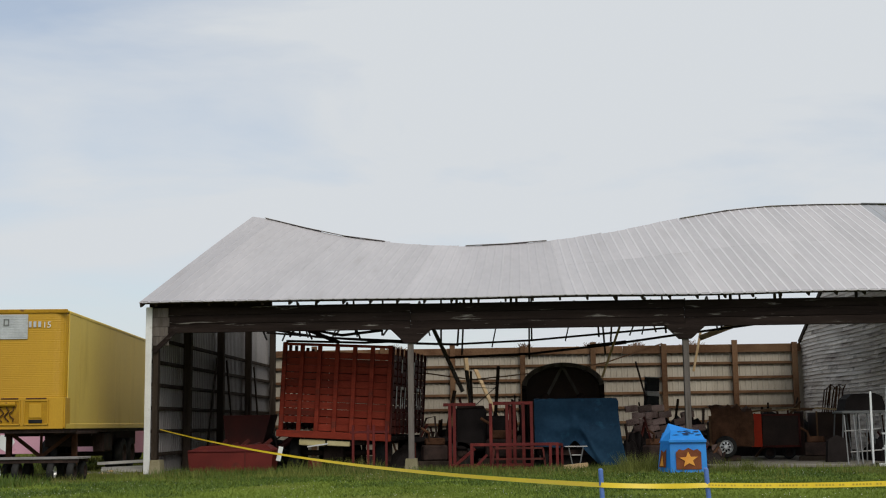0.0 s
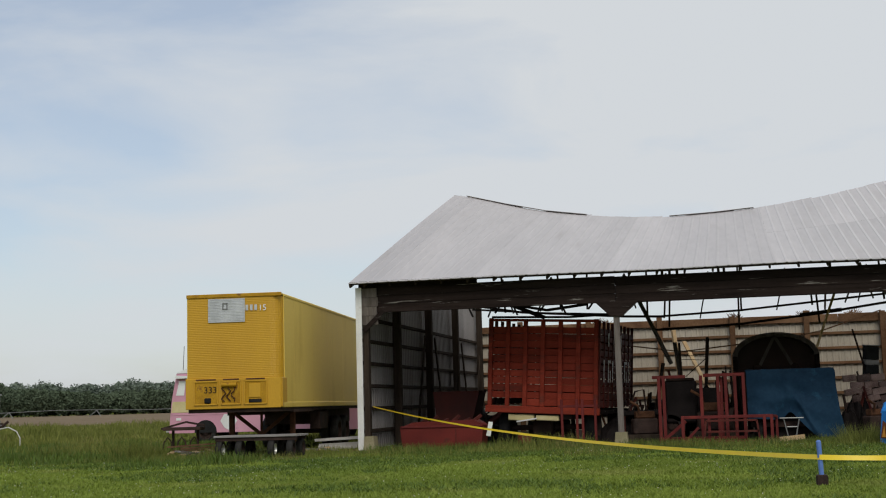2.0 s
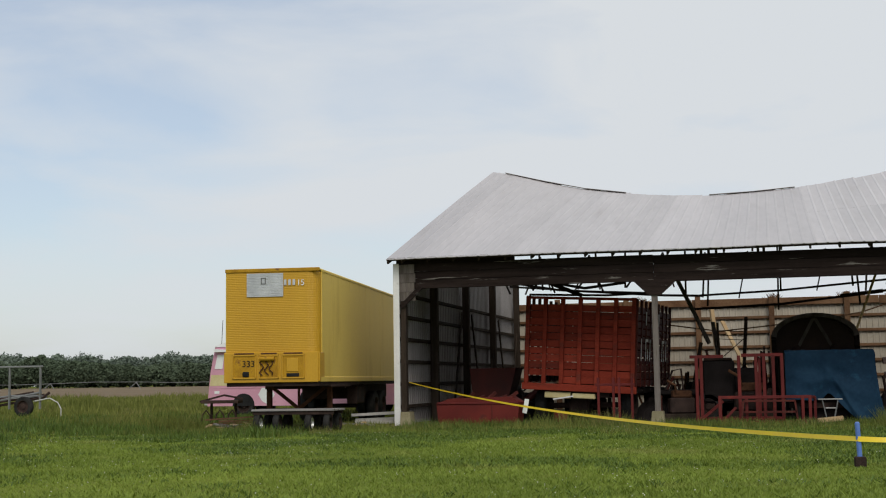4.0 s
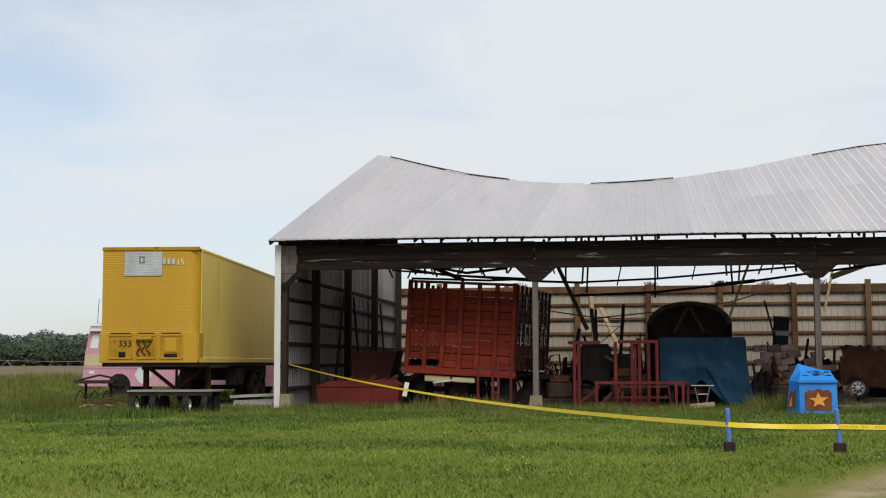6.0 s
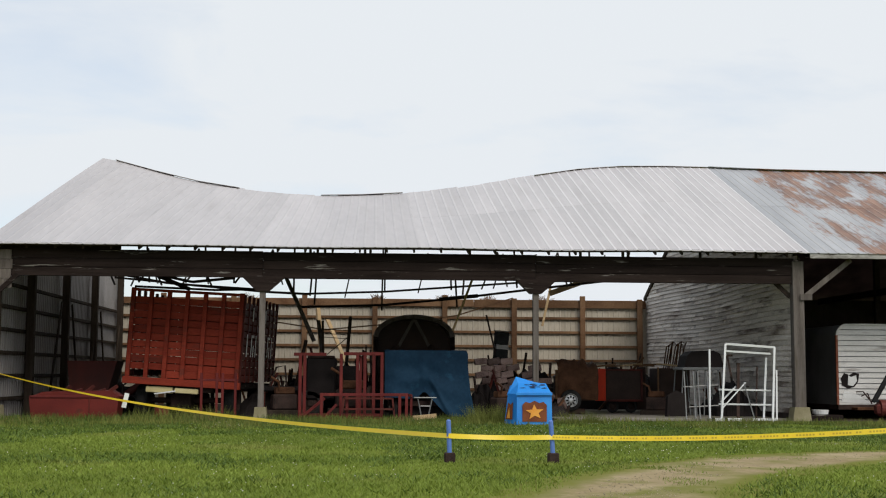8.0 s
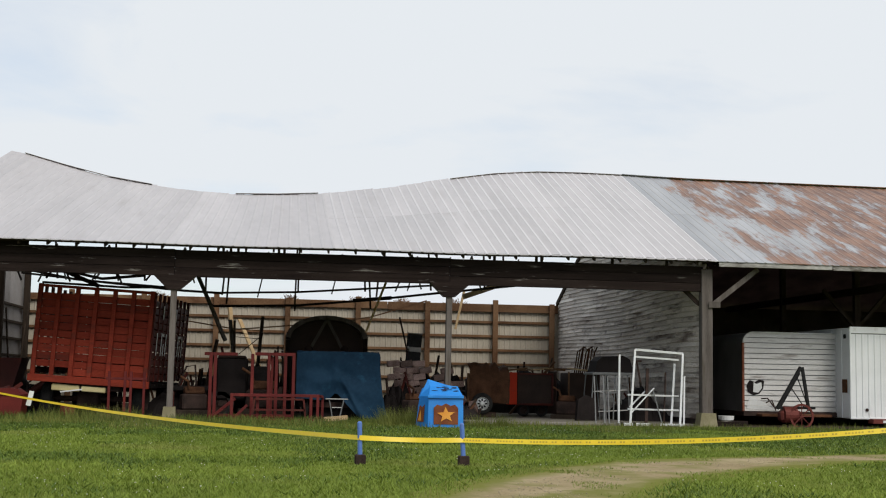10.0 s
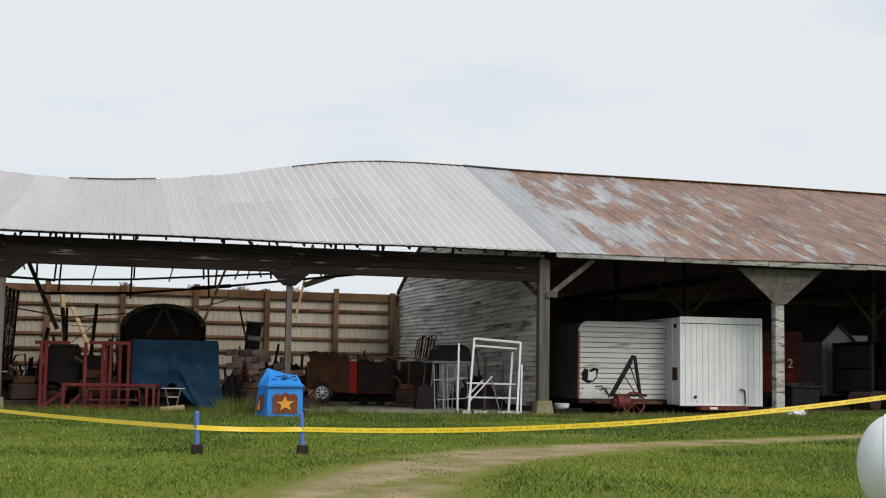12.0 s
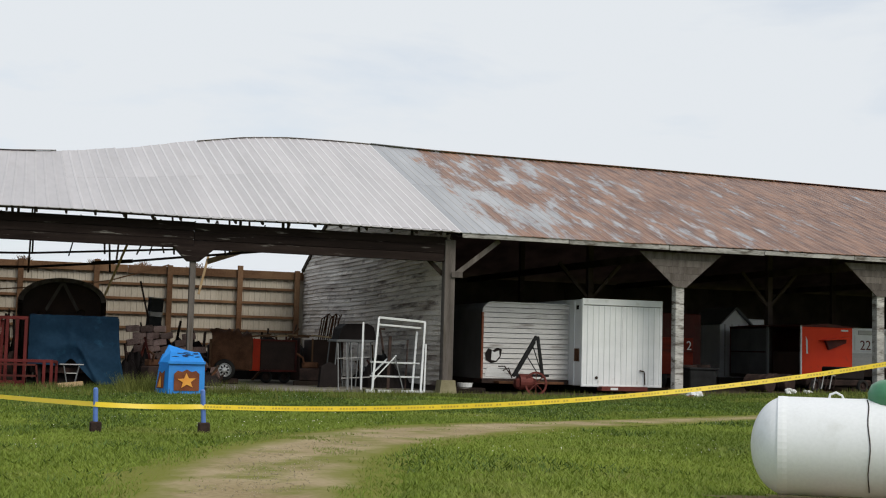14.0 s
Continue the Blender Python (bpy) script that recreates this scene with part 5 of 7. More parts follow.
def red_bin():
    th = thing("feed_bin", "long dull red steel bin on the dirt floor", "steel bin", pose(-8.85, 35.75, 0.02))
    bm = prism([(0.0, 0.0), (2.3, 0.0), (2.36, 0.62), (2.1, 0.78), (0.3, 0.74), (-0.06, 0.6)], 0.0, 0.9)
    part("body", bm, "red_bin", th)
    part("rim", box((-0.04, -0.03, 0.58), (2.36, 0.0, 0.64), 0.008), "red_bright", th)
    part("seam", box((1.55, -0.02, 0.0), (1.58, 0.0, 0.6)), "red_dull", th)
    for k in range(6):
        bm = bmesh.new()
        bar(bm, (0.5 + k * 0.3, 0.3, 0.72), (0.62 + k * 0.32, 0.5, 0.8 + 0.1 * (k % 2)), 0.08)
        part("scrap_piece", bm, "red_dark", th, "jumbled red steel scrap")


red_bin()


def red_hopper():
    th = thing("hopper", "dark red farm hopper behind the bin", "farm hopper", pose(-8.5, 38.4, 0.02))
    part("bowl", prism([(0.1, 0.7), (1.2, 0.7), (1.45, 1.62), (0.0, 1.62)], 0.0, 1.2), "red_dark", th)
    for x, y in ((0.2, 0.15), (1.15, 0.15), (0.2, 1.05), (1.15, 1.05)):
        part("leg", box((x - 0.04, y - 0.04, 0), (x + 0.04, y + 0.04, 0.75)), "red_dull", th)
    bm = bmesh.new()
    rod(bm, (1.25, 0.3, 0.3), (2.2, 0.3, 1.0), 0.11, 10)
    part("auger", bm, "red_dull", th)
    bm = bmesh.new()
    pipe(bm, [(1.6, 0.0, 0.0), (1.65, 0.0, 0.9), (1.9, 0.0, 1.1), (2.2, 0.0, 1.0)], 0.03)
    part("spout", bm, "iron", th)


red_hopper()


def can(x, y):
    th = thing("paint_can", "small red metal can on the ground", "can", pose(x, y, 0.02))
    part("body", spun([(0.0, 0.19), (0.02, 0.2), (0.3, 0.2), (0.32, 0.19)], 20, "z"), "red_bright", th)
    part("lid", spun([(0.32, 0.185), (0.335, 0.18)], 20, "z"), "red_dull", th)


can(-5.35, 36.0)


def gate_frame(name, label, x0, x1, y, z1, uprights, rails, r, material, rz=0.0, extra=()):
    """A welded tube frame: uprights and rails."""
    th = thing(name, label, "steel frame", pose(x0, y, 0.0, 0, 0, rz), "welded frames")
    w = x1 - x0
    for u in uprights:
        part("upright", box((u * w - r, -r, 0.02), (u * w + r, r, z1), 0.006), material, th)
    for z, a0, b0 in rails:
        part("rail", box((a0 * w - r, -r * 0.95, z - r), (b0 * w + r, r * 0.95, z + r), 0.006), material, th)
    for p, q in extra:
        bm = bmesh.new()
        bar(bm, p, q, r * 1.7)
        part("brace", bm, material, th)
    return th


gate_frame("red_gate", "narrow red steel gate leaning by the wagon", -4.27, -3.33, 36.0, 1.3, (0.0, 0.45, 0.62, 1.0), ((1.1, -0.05, 1.05),), 0.035, "red_bright")
gate_frame("red_rack", "tall red steel rack with uprights", -1.56, 0.76, 36.5, 1.86, (0.0, 0.055, 0.5, 0.7, 0.79, 0.9, 1.0), ((1.84, -0.06, 0.3), (1.86, 0.55, 1.0), (0.12, 0.0, 1.0)), 0.045, "red_bright",
           extra=(((0.1, -0.1, 0.1), (0.7, 0.0, 0.6)), ((1.7, 0.1, 0.05), (1.72, 0.1, 1.8))))
th = gate_frame("red_stand", "low red steel stand on the grass edge", -0.92, 1.42, 35.3, 0.74, (0.0, 0.3, 0.92, 1.0), ((0.72, 0.0, 1.0), (0.05, 0.0, 1.0)), 0.04, "red_bright",
                extra=(((0.08, 0, 0.1), (0.42, 0, 0.45)), ((0.0, 0.0, 0.72), (0.0, 0.7, 0.72)), ((2.34, 0, 0.72), (2.5, 0.7, 0.68)), ((2.5, 0.7, 0.02), (2.5, 0.7, 0.7)), ((0.0, 0.7, 0.02), (0.0, 0.7, 0.72)), ((0.0, 0.7, 0.7), (2.5, 0.7, 0.7))))
bm = bmesh.new()
for p, q in (((0.62, -0.12, 0.62), (1.95, -0.12, 0.62)), ((0.62, -0.12, 0.62), (0.55, -0.12, 0.02)), ((1.95, -0.12, 0.62), (2.02, -0.12, 0.02)), ((0.62, -0.12, 0.33), (2.0, -0.12, 0.33))):
    bar(bm, p, q, 0.05)
part("bench_frame", bm, "red_dull", th, "faded inner bench frame")


def dark_machine():
    th = thing("farm_machine", "dark rusted machine body behind the red rack", "machine", pose(-1.5, 37.6, 0.02))
    part("hood", box((0.05, 0.0, 0.5), (0.95, 1.4, 1.75), 0.06), "dark_cloth", th)
    part("cover", box((0.9, 0.1, 0.4), (1.6, 1.3, 1.5), 0.08), "dark_cloth", th)
    part("cap", box((0.1, -0.05, 1.72), (0.9, 1.2, 1.8), 0.03), "iron", th)
    for x in (0.2, 1.3):
        wheel(th, (x, 0.1, 0.4), 0.4, 0.2, "iron", "y")
    bm = bmesh.new()
    pipe(bm, [(-1.0, 0.0, 0.9), (-0.8, 0.0, 1.45), (-0.55, 0.0, 1.5), (-0.5, 0.0, 0.9)], 0.03)
    part("handle_loop", bm, "iron", th)
    part("seat_bench", box((-1.25, 0.0, 0.75), (-0.1, 0.7, 0.9), 0.03), "dark_cloth", th)
    for x in (-1.2, -0.7, -0.15):
        part("leg", box((x, 0.05, 0.0), (x + 0.08, 0.12, 0.8)), "red_dull", th)
    bm = bmesh.new()
    bar(bm, (-0.4, -0.2, 0.02), (-0.75, -0.1, 0.75), 0.14, 0.05)
    part("side_plate", bm, "red_dull", th)


dark_machine()


def leaning(name, label, p, q, w, h, material, category="board"):
    ob = thing(name, label, category, pose(*p))
    bm = bmesh.new()
    bar(bm, (0, 0, 0), Vector(q) - Vector(p), w, h)
    part("piece", bm, material, ob)
    return ob


# lumber standing behind the machine
leaning("leaning_board", "raw yellow board leaning behind the machine", (0.39, 51.4, 0.02), (-1.16, 52.6, 3.5), 0.22, 0.05, "wood_new")
leaning("leaning_pole", "pale debarked pole leaning on the back frame", (-1.16, 51.6, 0.02), (-1.57, 52.5, 4.05), 0.15, 0.15, "wood_new", "pole")
leaning("leaning_board", "grey board leaning on the back frame", (-0.8, 40.2, 0.02), (-1.2, 41.2, 3.0), 0.12, 0.04, "wood_post")
leaning("leaning_post", "dark post leaning upright among the scrap", (-0.4, 40.2, 0.02), (-0.17, 41.1, 3.12), 0.09, 0.09, "wood_pole", "post")
leaning("leaning_post", "dark post leaning upright among the scrap", (-0.95, 39.9, 0.02), (-1.05, 40.6, 2.95), 0.07, 0.07, "wood_pole", "post")
leaning("leaning_rail", "dark rail leaning over the bench", (-1.95, 38.6, 0.02), (-1.5, 38.9, 2.3), 0.08, 0.08, "wood_pole", "rail")
wires = thing("wire_bundle", "dark bent wires strung between two leaning posts", "wire", pose(-0.9, 40.8, 2.2))
for z in (0.0, 0.12, 0.26):
    bm = bmesh.new()
    bar(bm, (-0.1, 0, z + 0.25), (0.7, 0.1, z + 0.2), 0.02)
    part("wire", bm, "iron", wires)
bm = bmesh.new()
bar(bm, (0.0, 0, -0.3), (0.7, 0.1, 0.3), 0.025)
part("wire", bm, "iron", wires)


def arched_wagon():
    """Round-topped dark wagon end with an A-shaped brace."""
    th = thing("arched_wagon", "dark arched wagon with an A shaped timber brace", "wagon", pose(1.97, 43.0, 0.02))
    arc = [(1.3 * math.cos(a0), 2.55 + 0.7 * math.sin(a0)) for a0 in np.linspace(0, math.pi, 17)]
    part("back", prism([(1.24, 0.55), *[(x * 0.99, 2.55 + (z - 2.55) * 0.99) for x, z in arc], (-1.24, 0.55)], 0.45, 1.9), "dark_panel", th)
    inner = [(x * 0.93, 2.5 + (z - 2.55) * 0.9) for x, z in arc]
    outer = [(x * 1.05, 2.5 + (z - 2.55) * 1.06 + 0.03) for x, z in arc]
    bm = bmesh.new()
    rings = [[bm.verts.new((x, y, z)) for x, z in line] for line, y in ((outer, -0.12), (outer, 1.9), (inner, 1.9), (inner, -0.12))]
    for k in range(4):
        for i in range(len(arc) - 1):
            bm.faces.new((rings[k][i], rings[k][i + 1], rings[(k + 1) % 4][i + 1], rings[(k + 1) % 4][i]))
    for i in (0, -1):
        bm.faces.new([rings[k][i] for k in range(4)])
    part("hoop", bm, "wood_post", th, "grey curved hoop")
    for x in (-1.3, 1.3):
        part("corner_post", box((x - 0.08, -0.08, 0.5), (x + 0.08, 0.08, 2.58), 0.01), "wood_dark", th)
    for s in (-1, 1):
        bm = bmesh.new()
        bar(bm, (0, 0.05, 3.15), (s * 0.62, 0.05, 2.0), 0.06, 0.1)
        part("brace", bm, "wood_post", th)
        part("lamp_ring", spun([(-0.03, 0.12), (0.0, 0.14), (0.03, 0.12)], 16, "y"), "iron", th).location = (s * 0.6, 0.0, 2.12)
    part("deck", box((-1.3, -0.1, 0.5), (1.3, 1.95, 0.68), 0.02), "wood_dark", th)
    for x in (-0.9, 0.9):
        for y in (0.3, 1.6):
            wheel(th, (x, y, 0.4), 0.4, 0.14)


arched_wagon()


def tarp_cover():
    """Blue tarp hanging over a boxy load, its hem pulled up in folds."""
    th = thing("tarp_load", "faded dark blue tarp draped over a boxy load", "tarp", pose(0.85, 36.9, 0.02))
    W, D, H = 2.4, 1.8, 1.95
    bm = bmesh.new()
    nx, nz = 40, 26

    def hem(u):
        # height of the lower edge: raised at left, dipping towards the right
        return float(np.interp(u, (0.0, 0.3, 0.4, 0.46, 0.5, 0.6, 0.72, 1.0), (0.62, 0.56, 0.62, 0.78, 0.7, 0.4, 0.07, 0.04)))
    rows = []
    for j in range(nz + 1):
        v = j / nz
        row = []
        for i in range(nx + 1):
            u = i / nx
            z = H - v * (H - hem(u)) - 0.05 * math.exp(-((u - 0.02) / 0.03) ** 2) - 0.07 * math.exp(-((u - 1.0) / 0.05) ** 2)
            # folds that gather at a tied point
            dx, dz = u - 0.44, z - 1.2
            ang = math.atan2(dz, dx * 2.4)
            rr = math.hypot(dz, dx * 2.4)
            fold = 0.06 * math.sin(ang * 3 + 0.6) * math.exp(-rr / 0.4) * min(1, rr * 3)
            y = -0.02 - 0.1 * v + 0.06 * math.sin(u * 13 + v * 2.3) * v * v + fold - 0.2 * math.exp(-((u - 0.44 - 0.55 * max(0.0, v - 0.4)) / 0.045) ** 2) * max(0.0, v - 0.3) + 0.1 * math.exp(-((u - 0.36 + 0.3 * (v - 0.4)) / 0.05) ** 2) * max(0.0, v - 0.35) + 0.06 * noise.noise((u * 4, v * 4, 1)) - 0.1 * (u > 0.8) * v * (u - 0.8) * 5
            x = u * W + (0.25 * v * v * u ** 3) + 0.02 * noise.noise((u * 3, v * 6, 4))
            row.append(bm.verts.new((x, y, z)))
        rows.append(row)
    for a0, b0 in zip(rows[:-1], rows[1:]):
        for k in range(nx):
            bm.faces.new((a0[k], a0[k + 1], b0[k + 1], b0[k]))
    # top and right flank
    top = [[bm.verts.new((rows[0][i].co.x, D * k / 4, H + 0.03 * noise.noise((i * 0.3, k, 0)) + 0.02)) for i in range(nx + 1)] for k in range(1, 5)]
    prev = rows[0]
    for r in top:
        for k in range(nx):
            bm.faces.new((prev[k], prev[k + 1], r[k + 1], r[k]))
        prev = r
    flank = [rows[j][nx] for j in range(nz + 1)]
    for k in range(1, 5):
        nxt = [bm.verts.new((flank[j].co.x + 0.05 * math.sin(j * 0.5 + k), D * k / 4, flank[j].co.z)) for j in range(nz + 1)]
        for j in range(nz):
            bm.faces.new((flank[j], flank[j + 1], nxt[j + 1], nxt[j]))
        flank = nxt
    ob = part("sheet", bm, "tarp", th, smooth=True)
    part("load", box((0.1, 0.2, 0.5), (W - 0.1, D - 0.1, H - 0.1), 0.05), "dark_cloth", th)
    for x in (0.3, 2.1):
        for y in (0.4, 1.5):
            wheel(th, (x, y, 0.32), 0.32, 0.16)
    part("frame", box((0.1, 0.25, 0.35), (W - 0.1, 1.6, 0.5)), "iron", th)


tarp_cover()


def folding_table(x, y):
    th = thing("sawhorse", "small pale folding sawhorse before the tarp", "sawhorse", pose(x, y, 0.02))
    part("top", box((-0.03, 0, 0.6), (0.6, 0.3, 0.625), 0.008), "silver", th)
    for p, q in (((0.08, 0.02, 0.58), (0.2, 0.02, 0.0)), ((0.48, 0.02, 0.58), (0.36, 0.02, 0.0)), ((0.08, 0.28, 0.58), (0.2, 0.28, 0.0)), ((0.48, 0.28, 0.58), (0.36, 0.28, 0.0))):
        bm = bmesh.new()
        bar(bm, p, q, 0.02)
        part("leg", bm, "grey_paint", th)
    bm = bmesh.new()
    bar(bm, (0.15, 0.02, 0.38), (0.42, 0.02, 0.38), 0.025)
    part("stretcher", bm, "silver", th)


folding_table(1.69, 35.9)
scrap(1.9, 35.4, "scrap_log", "short pale timber offcut on the dirt", [((-0.3, 0, 0.08), (0.35, 0.1, 0.14), 0.14, 0.12)], "wood_new")


def block_pile():
    """Slumped stack of pinkish patterned blocks."""
    th = thing("block_pile", "slumped pile of pinkish grey patterned blocks", "block pile", pose(4.86, 38.5, 0.02))
    sh = bmesh.new()
    bx(sh, (-0.19, -0.1, -0.095), (0.19, 0.1, 0.095), 0.012)
    first = part("block", sh, "block", th)
    first.matrix_local = pose(-0.6, 0, 0.1)
    r = random.Random(4)
    for j in range(9):
        for k in range(5 - (j > 5) - (j > 7)):
            o2 = first.copy()
            scene.collection.objects.link(o2)
            o2.parent = th
            lean_x = 0.03 * j
            o2.matrix_local = pose(-0.72 + k * 0.385 + 0.19 * (j % 2) - 0.25 + lean_x * (1 if k > 2 else -0.4), r.uniform(-0.06, 0.06), 0.1 + j * 0.195, r.uniform(-6, 6), r.uniform(-5, 5) - 8, r.uniform(-8, 8))
    for k in range(5):
        o2 = first.copy()
        scene.collection.objects.link(o2)
        o2.parent = th
        o2.matrix_local = pose(0.55 + 0.2 * k, -0.35 + 0.1 * (k % 2), 0.12 + 0.28 * (k % 3), 20 * k, 35, 15 * k)


block_pile()


def banded_column():
    th = thing("banded_column", "grey and black banded square column standing on the blocks", "column", pose(4.36, 39.3, 0.0, 3, 3, 8))
    z = 0.02
    for k in range(9):
        hgt = 0.4 if k % 2 == 0 else 0.15
        part("band", box((-0.19 - 0.004 * (k % 2), -0.19, z), (0.19 + 0.004 * (k % 2), 0.19, z + hgt - 0.004), 0.01), "ink" if k % 2 == 0 else "clad_in", th)
        z += hgt
    part("cap", box((-0.21, -0.21, z), (0.21, 0.21, z + 0.03), 0.008), "grey_paint", th)


banded_column()
leaning("leaning_pole", "thin black pole leaning beside the column", (4.75, 38.9, 0.02), (4.03, 39.2, 3.12), 0.045, 0.045, "iron", "pole")
leaning("leaning_post", "short dark stake by the wagon", (5.9, 39.0, 0.02), (6.0, 39.0, 1.65), 0.07, 0.07, "iron", "post")


def star_booth():
    """Blue carnival booth: faceted body, sloping cap panels, star windows."""
    th = thing("star_booth", "bright blue carnival booth piece with an orange star", "carnival booth", pose(4.57, 32.7, 0.0, 0, 0, 0))
    # outline of the body seen from above, front first
    base = [(-0.38, -0.3), (0.38, -0.3), (0.42, 0.3), (0.3, 0.8), (-0.4, 0.8), (-0.6, 0.2)]
    topp = [(-0.37, -0.26), (0.37, -0.26), (0.4, 0.3), (0.28, 0.7), (-0.36, 0.7), (-0.52, 0.2)]
    Z = 0.8

    def panel(name, p0, p1, q1, q0, z0, z1, mat, t=0.03):
        bm = bmesh.new()
        a0 = [Vector((*p0, z0)), Vector((*p1, z0)), Vector((*q1, z1)), Vector((*q0, z1))]
        nrm = (a0[1] - a0[0]).cross(a0[3] - a0[0]).normalized()
        f = [bm.verts.new(v) for v in a0]
        g = [bm.verts.new(v - nrm * t) for v in a0]
        bm.faces.new(f)
        bm.faces.new(g[::-1])
        for k in range(4):
            bm.faces.new((f[k], g[k], g[(k + 1) % 4], f[(k + 1) % 4]))
        return part(name, bm, mat, th)
    for k in range(6):
        panel("side_panel", base[k], base[(k + 1) % 6], topp[(k + 1) % 6], topp[k], 0.0, Z, "blue")
    # sloping cap over the front and raised gable panels behind
    cap = [(-0.37, -0.28), (0.36, -0.28), (0.3, 0.2), (-0.3, 0.2)]
    bm = bmesh.new()
    lo = [bm.verts.new((x, y, z)) for (x, y), z in zip(cap, (Z, Z, 1.04, 1.04))]
    hi = [bm.verts.new(v.co + Vector((0, 0, 0.03))) for v in lo]
    bm.faces.new(lo[::-1])
    bm.faces.new(hi)
    for k in range(4):
        bm.faces.new((lo[k], lo[(k + 1) % 4], hi[(k + 1) % 4], hi[k]))
    part("cap_panel", bm, "blue", th)
    peak = Vector((-0.33, 0.36, 1.24))
    left = [Vector((-0.52, 0.2, 0.8)), Vector((-0.37, -0.27, 0.8)), Vector((-0.3, 0.18, 1.05)), peak]
    back = [Vector((-0.3, 0.18, 1.05)), Vector((0.3, 0.2, 1.05)), Vector((0.1, 0.6, 1.1)), peak]
    for nm, quad in (("left_cap", left), ("back_cap", back)):
        bm = bmesh.new()
        f = [bm.verts.new(v) for v in quad]
        g = [bm.verts.new(v - Vector((0, -0.02, 0.03))) for v in quad]
        for a0 in (0, 1):
            bm.faces.new((f[0], f[a0 + 1], f[a0 + 2]))
            bm.faces.new((g[0], g[a0 + 2], g[a0 + 1]))
        for k in range(4):
            bm.faces.new((f[k], g[k], g[(k + 1) % 4], f[(k + 1) % 4]))
        part(nm, bm, "blue", th)
    part("rear_cap", prism([(-0.5, 0.75), (0.4, 0.75), (0.3, 1.0), (-0.05, 1.12), (-0.42, 1.0)], 0.66, 0.7), "blue", th)
    part("band", box((-0.4, -0.32, 0.76), (0.38, -0.27, 0.84), 0.01), "blue", th)
    # dark splashes on the cap
    r = random.Random(2)
    for k in range(16):
        bm = bmesh.new()
        cx, cy = r.uniform(-0.24, 0.26), r.uniform(-0.12, 0.14)
        vs = []
        for j in range(5):
            a0 = j * math.tau / 5
            px, py = cx + 0.09 * math.cos(a0) * r.uniform(0.4, 1.1), cy + 0.03 * math.sin(a0) * r.uniform(0.5, 1.2)
            vs.append(bm.verts.new((px, py, Z + 0.034 + 0.0004 * k + (py + 0.28) * 0.5)))
        bm.faces.new(vs)
        part("splash", bm, "blue_dark", th)
    # arched dark window with a star
    win = [(-0.26, 0.1), (0.26, 0.1), (0.26, 0.52), (0.19, 0.6), (0.1, 0.57), (0.0, 0.63), (-0.1, 0.57), (-0.19, 0.6), (-0.26, 0.52)]
    ob = part("window", prism(win, -0.317, -0.285), "maroon", th, "dark maroon scalloped window")
    bm = bmesh.new()
    star = []
    for k in range(10):
        a0 = math.pi / 2 + k * math.pi / 5 + 0.06
        q = 0.2 if k % 2 == 0 else 0.085
        star.append((0.0 + q * math.cos(a0), 0.34 + q * math.sin(a0)))
    part("star", prism(star, -0.335, -0.31), "orange", th, "orange painted star")
    bm = bmesh.new()
    side = [Vector((-0.56, 0.1, 0.15)), Vector((-0.44, -0.16, 0.15)), Vector((-0.415, -0.13, 0.6)), Vector((-0.46, -0.02, 0.52)), Vector((-0.5, 0.08, 0.58))]
    out = Vector((-0.92, -0.4, 0)).normalized() * 0.02
    bm.faces.new([bm.verts.new(v + out * 1.4) for v in side])
    part("side_window", bm, "maroon", th)
    bm = bmesh.new()
    bm.faces.new([bm.verts.new(Vector(v) + out * 2.0) for v in ((-0.53, 0.04, 0.18), (-0.47, -0.1, 0.18), (-0.48, -0.04, 0.46))])
    part("side_star", bm, "orange", th)
    for ob in th.children:
        ob.data.transform(Matrix.Diagonal((1.2, 1, 1, 1)))


star_booth()


def clumps(name, x, y, w, d, n, h0, h1, material, label):
    xx, yy = x + rng.uniform(-w, w, n), y + rng.uniform(-d, d, n)
    blades(name, xx, yy, rng.uniform(h0, h1, n), 0.008, material, label, "weeds", 0.9)


clumps("weed_clump", 3.75, 33.6, 0.75, 0.7, 1100, 0.12, 0.58, "blade_tall", "clump of tall weeds beside the blue booth")
clumps("weed_clump", 5.9, 33.4, 0.6, 0.6, 500, 0.1, 0.4, "blade_tall", "weeds growing round the barn post")
clumps("weed_clump", -4.6, 34.5, 1.3, 0.5, 900, 0.1, 0.5, "blade_tall", "tall weeds in front of the wagon")
clumps("weed_clump", -13.0, 30.6, 3.0, 0.8, 1500, 0.06, 0.26, "blade_tall", "rank weeds round the trailer carts")


clumps("weed_clump", -17.6, 34.6, 1.6, 1.2, 1500, 0.15, 0.62, "blade_tall", "tall brownish weeds beside the trodden earth")
clumps("weed_clump", -15.4, 32.6, 0.8, 0.5, 500, 0.15, 0.5, "blade_tall", "tall brownish weeds beside the trodden earth")
clumps("weed_clump", -12.9, 31.4, 0.25, 0.25, 160, 0.2, 0.55, "blade_tall", "single tall weeds before the flat cart")
clumps("weed_clump", -20.5, 33.0, 2.4, 1.0, 1500, 0.1, 0.42, "leaf", "broad green weeds in the rank meadow")
clumps("weed_clump", -15.0, 30.2, 2.6, 0.5, 1300, 0.06, 0.22, "leaf", "low dark clover drift at the meadow edge")
clumps("weed_clump", -6.3, 34.3, 3.2, 0.5, 1800, 0.08, 0.3, "leaf", "dark green weeds along the barn front")
clumps("weed_clump", 0.8, 34.3, 3.4, 0.5, 1500, 0.08, 0.26, "leaf", "dark green weeds along the barn front")


